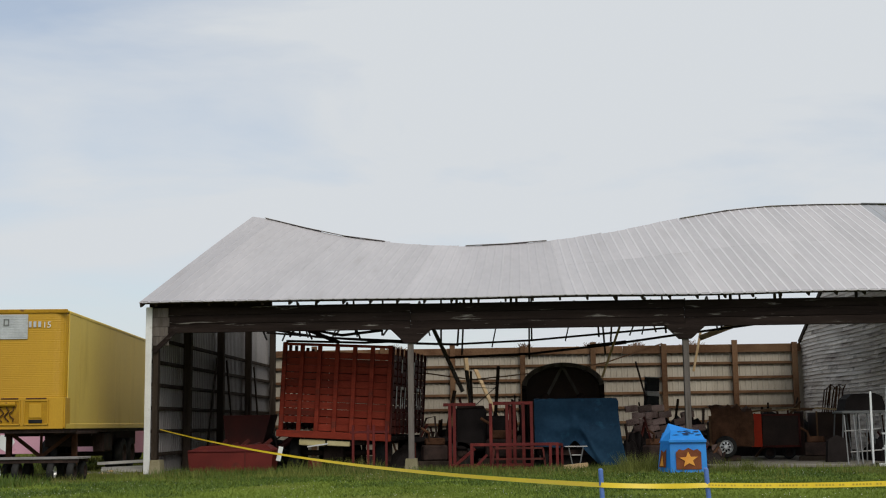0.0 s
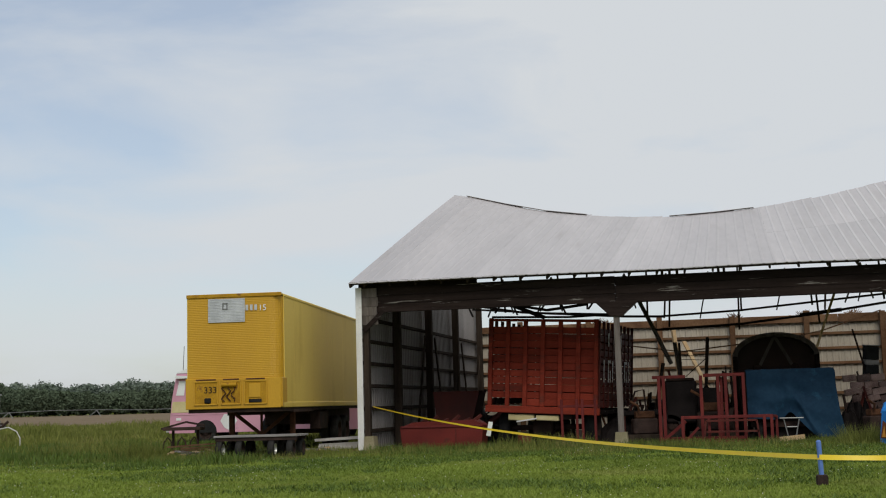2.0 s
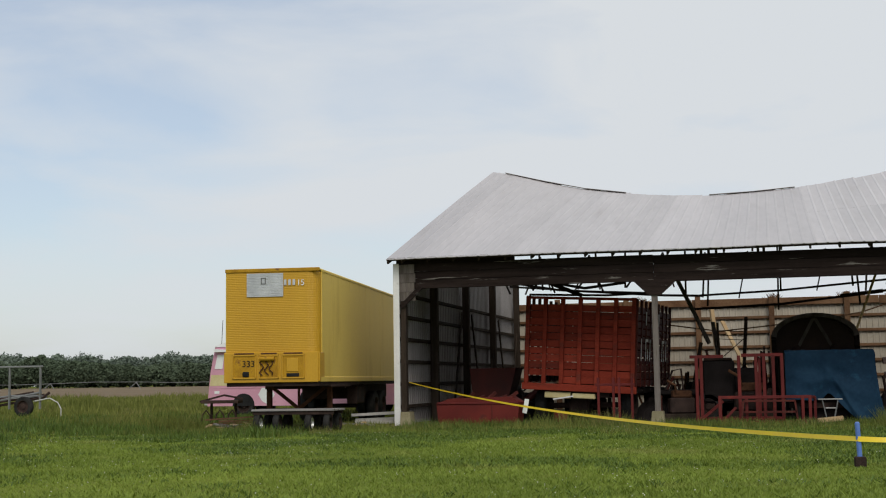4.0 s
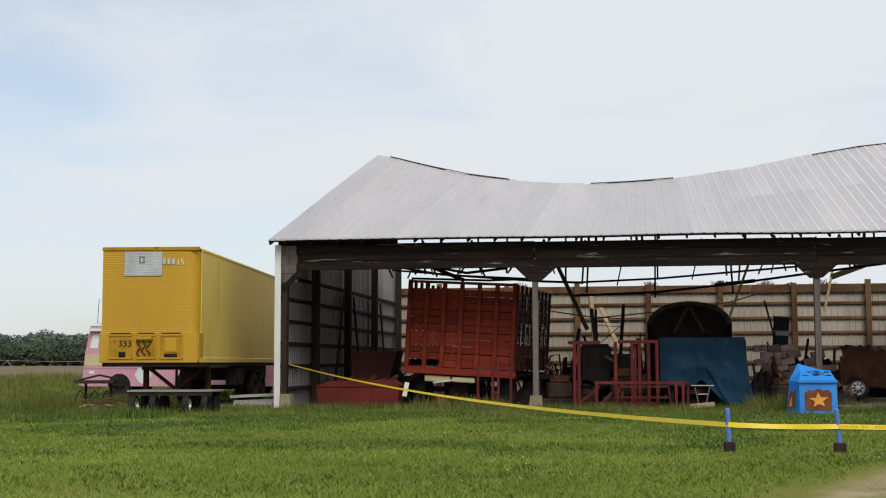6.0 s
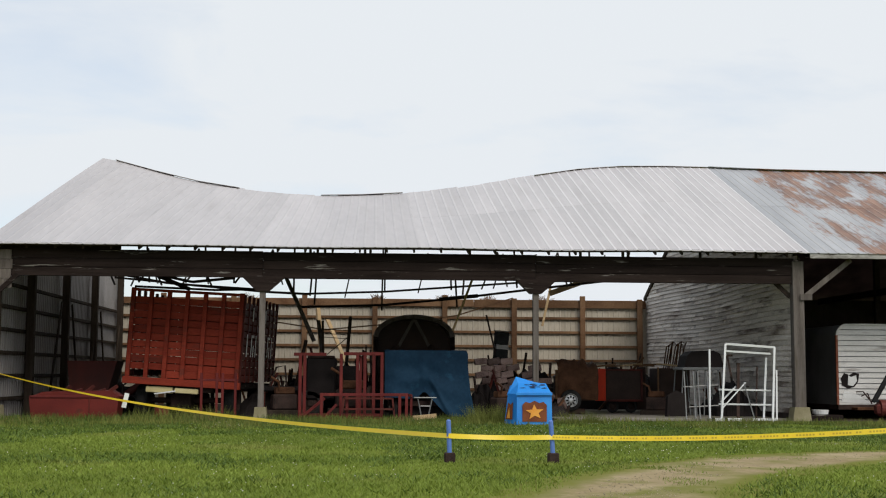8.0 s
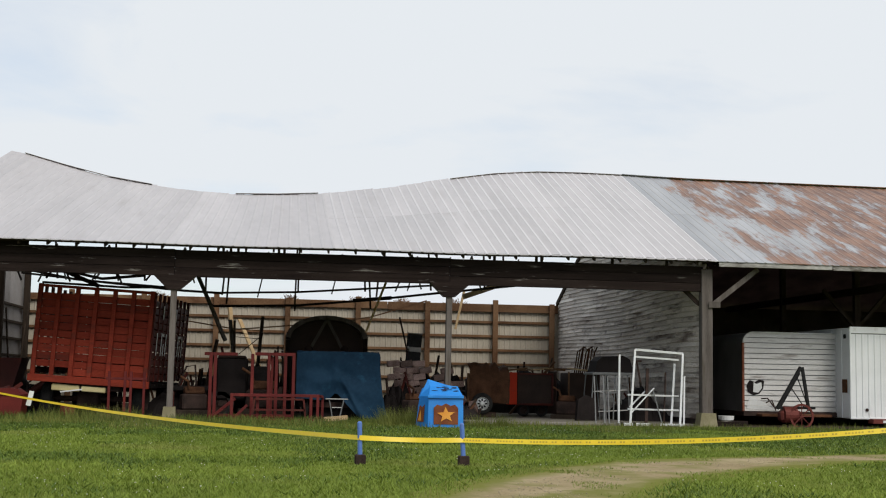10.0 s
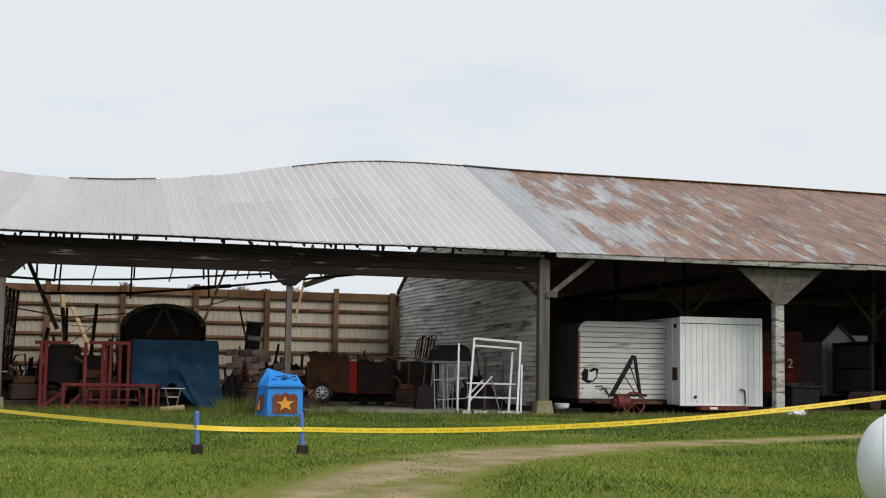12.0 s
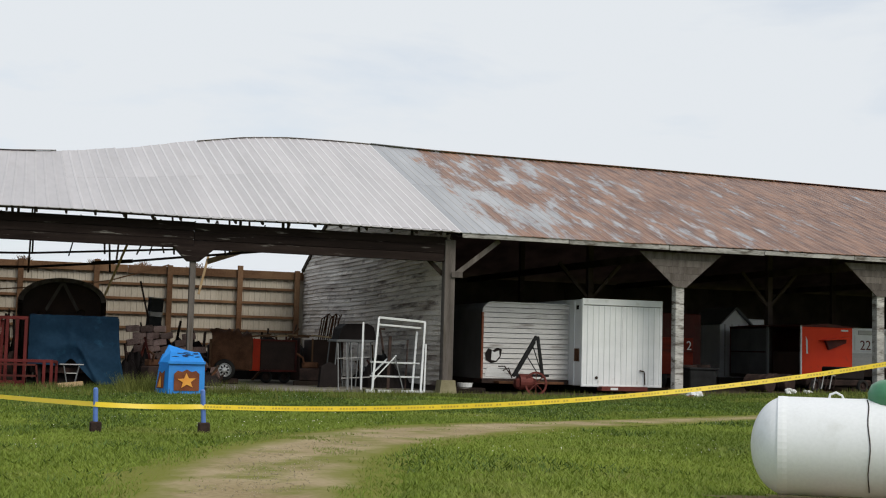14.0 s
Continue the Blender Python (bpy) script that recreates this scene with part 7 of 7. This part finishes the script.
def concession_trailer():
    th = thing("concession_trailer", "red fronted concession trailer with an open dark side", "trailer", pose(26.62, 38.0, 0.15))
    W, Z0, Z1, L = 2.16, 0.55, 2.32, 4.6
    part("front", box((0.0, 0.0, Z0 - 0.22), (W, 0.05, Z1), 0.02), "red_orange", th)
    part("front_edge", box((-0.03, -0.03, Z0 - 0.2), (0.03, 0.03, Z1 + 0.02), 0.008), "rag", th, "pale worn edge strip")
    part("roof", prism([(-0.04, Z1), (W * 0.5, Z1 + 0.1), (W + 0.04, Z1), (W, Z1 - 0.03), (0.0, Z1 - 0.03)], -0.04, L), "red_dull", th)
    part("shelf", prism([(0.72, 1.82), (1.85, 1.9), (1.8, 1.96), (0.9, 1.86)], -0.35, 0.0), "red_orange", th, "small red shelf")
    part("shelf_support", prism([(1.1, 1.5), (1.8, 1.75), (1.82, 1.88), (0.95, 1.82)], -0.12, 0.0), "red_dull", th)
    part("lamp", box((1.65, -0.05, 2.16), (1.95, -0.01, 2.22), 0.01), "rag", th)
    part("scratch", prism([(0.22, 1.35), (0.28, 1.35), (0.27, 1.8), (0.2, 1.95)], -0.012, 0.0), "rag", th)
    part("right_side", box((W - 0.05, 0.05, Z0), (W, L, Z1), 0.01), "red_dull", th)
    part("rear", box((0.0, L - 0.05, Z0), (W, L, Z1), 0.01), "red_dull", th)
    part("floor", box((0.0, 0.0, Z0 - 0.12), (W, L, Z0), 0.01), "iron", th)
    for y0, y1 in ((2.1, 3.2), (3.2, 4.5)):
        for z0, z1 in ((Z0, 1.35), (1.4, Z1 - 0.08)):
            part("side_panel", box((-0.015, y0 + 0.01, z0), (0.02, y1 - 0.01, z1), 0.006), "grey_dark", th)
    part("side_post", box((-0.03, 2.0, Z0), (0.04, 2.1, Z1)), "grey_paint", th)
    part("counter", box((0.2, 0.3, Z0), (0.8, 2.0, 1.4), 0.01), "dark_panel", th)
    for y in (0.9, 1.5, 2.6):
        part("marker", box((-0.03, y, Z0 - 0.09), (0.0, y + 0.3, Z0 - 0.02), 0.005), "silver", th)
    for y in (1.9, 2.8):
        wheel(th, (0.1, y, 0.32), 0.32, 0.2)
        wheel(th, (W - 0.1, y, 0.32), 0.32, 0.2)
    bm = bmesh.new()
    bar(bm, (0.3, 0, 0.42), (1.0, -1.4, 0.4), 0.08)
    bar(bm, (1.8, 0, 0.42), (1.1, -1.4, 0.4), 0.08)
    bar(bm, (0.1, -0.4, 0.3), (1.9, -0.5, 0.62), 0.05)
    bar(bm, (1.05, -1.3, 0.05), (1.05, -1.3, 0.85), 0.07)
    part("drawbar", bm, "iron", th)
    part("battery_box", box((0.7, -0.9, 0.42), (1.4, -0.4, 0.72), 0.03), "iron", th)


concession_trailer()


def numbered_trailer():
    th = thing("numbered_trailer", "white panelled trailer carrying the red number 22", "trailer", pose(29.75, 39.5, 0.2))
    part("body", box((0.0, 0.0, 0.85), (2.4, 4.0, 2.3), 0.03), "white_paint", th)
    part("upper_panel", box((0.25, -0.02, 1.45), (1.9, 0.0, 2.05), 0.01), "white_paint", th)
    part("top_vent", box((0.4, -0.04, 2.06), (2.0, 0.0, 2.22), 0.015), "silver", th)
    part("lower_panel", box((0.1, -0.015, 0.9), (2.2, 0.0, 1.38), 0.01), "silver", th)
    text_part("trailer_number", "22", 0.5, "wine", th, pose(0.72, -0.025, 1.5, 90))
    part("skirt", box((0.0, 0.0, 0.5), (2.4, 3.9, 0.85), 0.02), "iron", th)
    for x in (0.2, 2.2):
        wheel(th, (x, 1.8, 0.34), 0.34, 0.2)
        wheel(th, (x, 2.7, 0.34), 0.34, 0.2)


numbered_trailer()


def drum(x, y, lying):
    th = thing("oil_drum", "dark green steel drum in the shade of the barn", "drum", pose(x, y, ground_z(x, y)) @ (pose(0, 0, 0.3, 90, 0, 20) if lying else Matrix()), "oil drums")
    prof = [(0.0, 0.27), (0.02, 0.3), (0.28, 0.29), (0.3, 0.305), (0.32, 0.29), (0.58, 0.29), (0.6, 0.305), (0.62, 0.29), (0.86, 0.3), (0.88, 0.27)]
    part("shell", spun(prof, 22, "z"), "iron", th)


drum(21.9, 37.6, False)
drum(22.6, 37.9, False)
drum(23.6, 36.6, True)
drum(24.5, 36.8, True)
bench = thing("black_box", "black plastic crate beside the drums", "crate", pose(21.4, 36.6, ground_z(21.4, 36.6)))
part("shell", box((0, 0, 0), (1.0, 0.6, 0.75), 0.03), "ink", bench)
part("lid", box((-0.04, -0.04, 0.75), (1.04, 0.64, 0.82), 0.015), "ink", bench)


def low_mower():
    th = thing("low_cart", "dark low implement standing by the barn front", "implement", pose(25.6, 36.2, ground_z(25.6, 36.2)))
    part("deck", box((0.0, 0.0, 0.2), (2.6, 1.0, 0.42), 0.04), "iron", th)
    part("housing", box((1.2, 0.1, 0.42), (2.4, 0.9, 0.85), 0.05), "dark_cloth", th)
    for x in (0.3, 2.2):
        wheel(th, (x, 0.0, 0.22), 0.22, 0.14, "iron", "y")
    for k in range(7):
        bm = bmesh.new()
        pipe(bm, [(0.05 + 0.16 * k, -0.05, 0.1), (0.12 + 0.16 * k, -0.1, 0.55), (0.3 + 0.16 * k, -0.05, 0.6 - 0.05 * (k % 2))], 0.02, 6)
        part("tine", bm, "silver" if k % 2 else "iron", th)


low_mower()


def rag(x, y, s, label):
    th = thing("white_rag", label, "rag", pose(x, y, ground_z(x, y) + 0.01))
    bm = bmesh.new()
    bmesh.ops.create_icosphere(bm, subdivisions=3, radius=1.0)
    for v in bm.verts:
        k = 1 + 0.45 * noise.noise(v.co * 1.6 + Vector((x, 0, 0)))
        v.co = Vector((v.co.x * s * k, v.co.y * s * 0.7 * k, max(0.0, (v.co.z + 0.35) * s * 0.62 * k)))
    part("cloth", bm, "rag", th)


rag(19.75, 33.5, 0.24, "crumpled white plastic sheet on the grass")
rag(23.8, 34.5, 0.2, "white torn sheet lying in the grass")
rag(24.5, 34.6, 0.14, "white torn sheet lying in the grass")
scrap(18.5, 34.0, "orange_board", "short orange brown board at the barn edge", [((-0.1, 0, 0.1), (1.0, 0.1, 0.1), 0.2, 0.12), ((-0.6, 0.2, 0.05), (-0.1, 0.3, 0.08), 0.2, 0.1)], "wood_brown")
th = thing("feed_pan", "small white pan on a plank by the post", "pan", pose(13.35, 36.0, 0.02))
part("bowl", spun([(0.16, 0.1), (0.18, 0.22), (0.3, 0.24), (0.3, 0.2)], 18, "z"), "rag", th)
part("plank", box((-0.5, -0.2, 0.0), (0.6, 0.2, 0.16), 0.01), "wood_dark", th)


# ---- on the lawn: tape, stakes, gas tank ----
def stake(x, y, tilt):
    th = thing("blue_stake", "blue painted pipe stake in a small dark block", "stake", pose(x, y, 0.0), "tape stakes")
    part("block", box((-0.08, -0.08, -0.02), (0.08, 0.08, 0.15), 0.015), "iron", th)
    bm = bmesh.new()
    rod(bm, (0, 0, 0.05), (tilt, 0, 0.61), 0.035, 12)
    part("pipe", bm, "blue_pole", th)
    part("cap", spun([(0.61, 0.035), (0.63, 0.02)], 12, "z"), "blue_pole", th).location = (tilt, 0, 0)


stake(1.4, 18.85, -0.02)
stake(2.92, 18.75, -0.035)
far_stake = thing("end_stake", "plain steel stake that ends the tape", "stake", pose(14.0, 15.3, 0))
part("pipe", rod(bmesh.new(), (0, 0, 0), (0, 0, 1.7), 0.03), "iron", far_stake)


def caution_tape():
    th = thing("caution_tape", "yellow caution tape strung along the lawn with black print", "caution tape")
    legs = [((-9.45, 34.8, 1.25), (1.38, 18.81, 0.395), 0.22), ((1.38, 18.81, 0.395), (2.9, 18.71, 0.38), 0.015), ((2.9, 18.71, 0.38), (14.0, 15.3, 1.566), 0.325)]
    for a0, b0, sag in legs:
        a0, b0 = Vector(a0), Vector(b0)
        n = 60
        ln = (b0 - a0).length
        bm, ink = bmesh.new(), bmesh.new()
        d = (b0 - a0).normalized()
        pr = []
        for k in range(n + 1):
            u = k / n
            c = a0.lerp(b0, u) - Vector((0, 0, sag * 4 * u * (1 - u)))
            tw = 0.15 * math.sin(u * 9 + ln) - 0.25
            up = Vector((0, 0, 1)) * math.cos(tw) + d.cross(Vector((0, 0, 1))) * math.sin(tw)
            pr.append((c, up))
        half = [0.036 if ln < 15 else 0.013 + 0.022 * k / n for k in range(n + 1)]
        lo = [bm.verts.new(c - up * w) for (c, up), w in zip(pr, half)]
        hi = [bm.verts.new(c + up * w) for (c, up), w in zip(pr, half)]
        for k in range(n):
            bm.faces.new((lo[k], lo[k + 1], hi[k + 1], hi[k]))
        part("band", bm, "tape", th)
        # print: groups of short bars
        words = int(ln / 0.045) if 5 < ln < 15 else 0
        for k in range(words):
            if k % 11 in (6, 9, 10):
                continue
            u0, u1 = (k + 0.15) / words, (k + 0.75) / words
            f0, f1 = u0 * n, u1 * n
            i0, i1 = min(int(f0), n - 1), min(int(f1), n - 1)
            c0, c1 = pr[i0][0].lerp(pr[i0 + 1][0], f0 - i0), pr[i1][0].lerp(pr[i1 + 1][0], f1 - i1)
            u = pr[i0][1] * (half[i0] / 0.038)
            for s in (-1, 1):
                o2 = d.cross(u) * 0.0022 * s
                vs = [ink.verts.new(p) for p in (c0 - u * 0.013 + o2, c1 - u * 0.013 + o2, c1 + u * 0.013 + o2, c0 + u * 0.013 + o2)]
                ink.faces.new(vs)
        if words:
            tagged(part("print", ink, "print", th), kind="stuff")
    tag = thing("paper_tag", "white paper tag clipped to the caution tape", "tag", pose(-5.0, 28.35, 0.69, 0, 12, 20))
    bm = bmesh.new()
    bx(bm, (-0.05, -0.004, -0.16), (0.05, 0.004, 0.16), 0.002)
    part("paper", bm, "rag", tag)


caution_tape()


def gas_tank():
    ang = math.degrees(math.atan2(-0.57, 0.82))
    th = thing("propane_tank", "white horizontal propane tank with a green dome lid", "propane tank", pose(6.515, 10.06, -0.01, 0, 0, ang))
    R, L = 0.44, 3.4
    prof = [(R * 0.72 * (1 - math.cos(a0)), R * math.sin(a0)) for a0 in np.linspace(0.08, math.pi / 2, 12)]
    prof += [(L - x, r) for x, r in prof[::-1]]
    shell = part("shell", spun(prof, 48, "x"), "tank_white", th, smooth=True)
    shell.location = (0, 0, 0.53)
    for x in (0.28, 0.98, L - 0.28):
        part("weld_ring", spun([(x - 0.04, R + 0.001), (x, R + 0.003), (x + 0.04, R + 0.001)], 48, "x"), "tank_white", th).location = (0, 0, 0.53)
    bm = bmesh.new()
    pipe(bm, [(1.0 + 0.008 * math.sin(k), -(R + 0.008) * math.sin(0.25 + k * 0.16), 0.53 + (R + 0.008) * math.cos(0.25 + k * 0.16)) for k in range(15)], 0.005, 6)
    part("cable", bm, "iron", th, "thin black cable")
    dome = [(0.0, 0.22), (0.1, 0.22), (0.17, 0.19), (0.21, 0.12), (0.225, 0.02)]
    d = part("dome_lid", spun(dome, 26, "z"), "green", th, "green domed lid", smooth=True)
    d.location = (1.23, 0, 0.93)
    part("collar", spun([(0.0, 0.2), (0.12, 0.2)], 24, "z"), "ink", th).location = (1.23, 0, 0.88)
    for x in (0.74, 2.8):
        bm = bmesh.new()
        pts = [(x - 0.06, 0, 0.955), (x - 0.05, 0, 1.0), (x, 0, 1.02), (x + 0.05, 0, 0.995), (x + 0.07, 0, 0.955)]
        pipe(bm, pts, 0.011, 8)
        part("lifting_eye", bm, "tank_white", th)
    for x in (0.9, L - 0.55):
        part("saddle", box((x - 0.15, -0.16, 0.0), (x + 0.15, 0.16, 0.14), 0.02), "concrete", th)
    # bare earth below
    bm = bmesh.new()
    vs = [bm.verts.new((1.7 + 2.0 * math.cos(k * math.tau / 24) * (1 + 0.12 * math.sin(k * 3)), -0.05 + 0.75 * math.sin(k * math.tau / 24) * (1 + 0.15 * math.sin(k * 2 + 1)), 0.035)) for k in range(24)]
    bm.faces.new(vs)
    ob = part("bare_earth", bm, "earth")
    ob.matrix_world = th.matrix_world.copy()
    tagged(ob, "patch of bare brown earth below the tank", "bare ground", kind="structure")


gas_tank()


# ---- far side of the meadow ----
def pipe_trailer():
    th = thing("boom_carriage", "grey pipe carriage with a raised beam in tall grass", "farm carriage", pose(-28.4, 45.0, 0.1))
    part("beam", box((-2.6, 0, 1.92), (1.25, 0.1, 2.0), 0.02), "grey_paint", th)
    for x in (-2.2, -0.2, 1.15):
        part("upright", box((x - 0.03, 0, 0.3), (x + 0.03, 0.1, 1.94), 0.01), "grey_paint", th)
    for k in range(7):
        bm = bmesh.new()
        pipe(bm, [(-2.8 + 0.35 * k, -0.4 + 0.1 * k, 0.45 + 0.07 * (k % 3)), (-0.6 + 0.3 * k, 0.2, 0.75 + 0.06 * (k % 2)), (0.7 + 0.12 * k, 0.3, 0.95 - 0.1 * (k % 3))], 0.05, 6)
        part("pipe", bm, "grey_paint" if k % 2 else "iron", th)
    for x in (-1.8, 0.6):
        wheel(th, (x, -0.2, 0.4), 0.4, 0.2, "iron", "y")
    bm = bmesh.new()
    pipe(bm, [(0.9, 0, 0.6), (1.6, 0, 0.72), (1.95, 0, 0.55), (2.1, 0, 0.3), (2.1, 0, 0.0)], 0.025, 6)
    part("hose", bm, "silver", th)


pipe_trailer()


def dark_heap(name, label, x, y, w, h, d, seed):
    """A low heap of dark farm scrap: a lumpy mass with bars sticking out."""
    th = thing(name, label, "scrap heap", pose(x, y, 0.02), "scrap heaps")
    r = random.Random(seed)
    bm = bmesh.new()
    nx, ny = 16, 8
    g = [[bm.verts.new((w * (i / nx - 0.5), d * (j / ny - 0.5), max(0.0, h * (math.sin(math.pi * i / nx) ** 0.5) * (math.sin(math.pi * j / ny) ** 0.6) * (0.75 + 0.6 * noise.noise((i * 0.5 + seed, j * 0.6, seed)))))) for i in range(nx + 1)] for j in range(ny + 1)]
    for a0, b0 in zip(g[:-1], g[1:]):
        for k in range(nx):
            bm.faces.new((a0[k], a0[k + 1], b0[k + 1], b0[k]))
    part("mass", bm, "dark_cloth", th)
    for k in range(7):
        bm = bmesh.new()
        px = r.uniform(-w * 0.4, w * 0.4)
        bar(bm, (px, r.uniform(-0.3, 0.1), 0.0), (px + r.uniform(-0.5, 0.5), r.uniform(-0.2, 0.3), h * r.uniform(0.7, 1.25)), 0.06, 0.05)
        part("bar", bm, r.choice(("iron", "rust", "wood_pole", "red_dull")), th)


HEAPS = (("at the back wall", -1.2, 47.5, 3.6, 1.5, 2.4), ("behind the red rack", -0.4, 39.4, 2.6, 1.65, 1.4), ("beside the tarp", 4.0, 38.0, 1.5, 1.15, 1.2),
         ("behind the blocks", 5.7, 44.5, 3.8, 1.6, 2.2), ("under the wagon's end", -2.6, 38.4, 1.7, 0.95, 1.6), ("by the end wall", -7.6, 41.0, 2.6, 1.0, 3.0),
         ("behind the trailers", 9.5, 45.5, 4.6, 1.75, 2.6), ("along the siding", 11.4, 38.6, 1.5, 1.15, 3.2), ("under the tarp's hem", 2.0, 37.8, 2.0, 0.7, 1.0),
         ("between wagon and rack", -2.2, 41.5, 1.6, 1.25, 1.6), ("by the concrete edge", 5.7, 37.0, 1.1, 0.55, 1.0))
for k, (where, x, y, w, h, d) in enumerate(HEAPS):
    dark_heap("scrap_heap", "dark heap of farm scrap " + where, x, y, w, h, d, k + 1)


def engine_block(x, y, rz, s):
    """A rusted engine on skids: block, head, flywheel, pipes."""
    th = thing("old_engine", "rusted engine on skids among the farm scrap", "engine", pose(x, y, 0.02, 0, 0, rz), "old engines")
    part("block", box((-0.4 * s, -0.25 * s, 0.25 * s), (0.4 * s, 0.25 * s, 0.75 * s), 0.05 * s), "iron", th)
    part("head", box((-0.3 * s, -0.18 * s, 0.75 * s), (0.32 * s, 0.18 * s, 0.98 * s), 0.04 * s), "rust", th)
    part("flywheel", spun([(-0.05 * s, 0.1 * s), (-0.05 * s, 0.34 * s), (0.05 * s, 0.34 * s), (0.05 * s, 0.1 * s)], 22, "x"), "iron", th).location = (0.5 * s, 0, 0.5 * s)
    for yy in (-0.2, 0.2):
        part("skid", box((-0.6 * s, (yy - 0.05) * s, 0.0), (0.6 * s, (yy + 0.05) * s, 0.25 * s), 0.02), "wood_pole", th)
    bm = bmesh.new()
    pipe(bm, [(-0.2 * s, -0.2 * s, 0.9 * s), (-0.25 * s, -0.3 * s, 1.15 * s), (-0.5 * s, -0.3 * s, 1.3 * s)], 0.04 * s)
    part("exhaust", bm, "rust", th)


engine_block(-2.05, 37.3, 15, 0.9)
engine_block(-0.1, 37.6, -10, 1.1)
engine_block(4.3, 37.2, 30, 0.8)
engine_block(9.2, 38.6, -20, 0.8)
engine_block(-4.7, 38.6, 10, 0.9)


def loose_pole(p, q, w, material, label):
    leaning("leaning_pole", label, p, q, w, w, material, "pole")


loose_pole((0.55, 38.2, 0.02), (0.45, 38.5, 2.0), 0.05, "iron", "dark steel pole standing behind the red rack")
loose_pole((0.3, 38.3, 0.02), (0.32, 38.6, 2.15), 0.05, "iron", "dark steel pole standing behind the red rack")
loose_pole((5.2, 41.0, 0.02), (5.6, 41.6, 2.0), 0.06, "wood_pole", "dark pole leaning behind the post")
loose_pole((8.2, 43.0, 0.02), (9.9, 43.4, 1.9), 0.07, "wood_brown", "brown pole lying over the scrap")
loose_pole((-3.0, 37.9, 0.02), (-2.3, 38.2, 1.3), 0.06, "red_dull", "dull red bar leaning by the post")
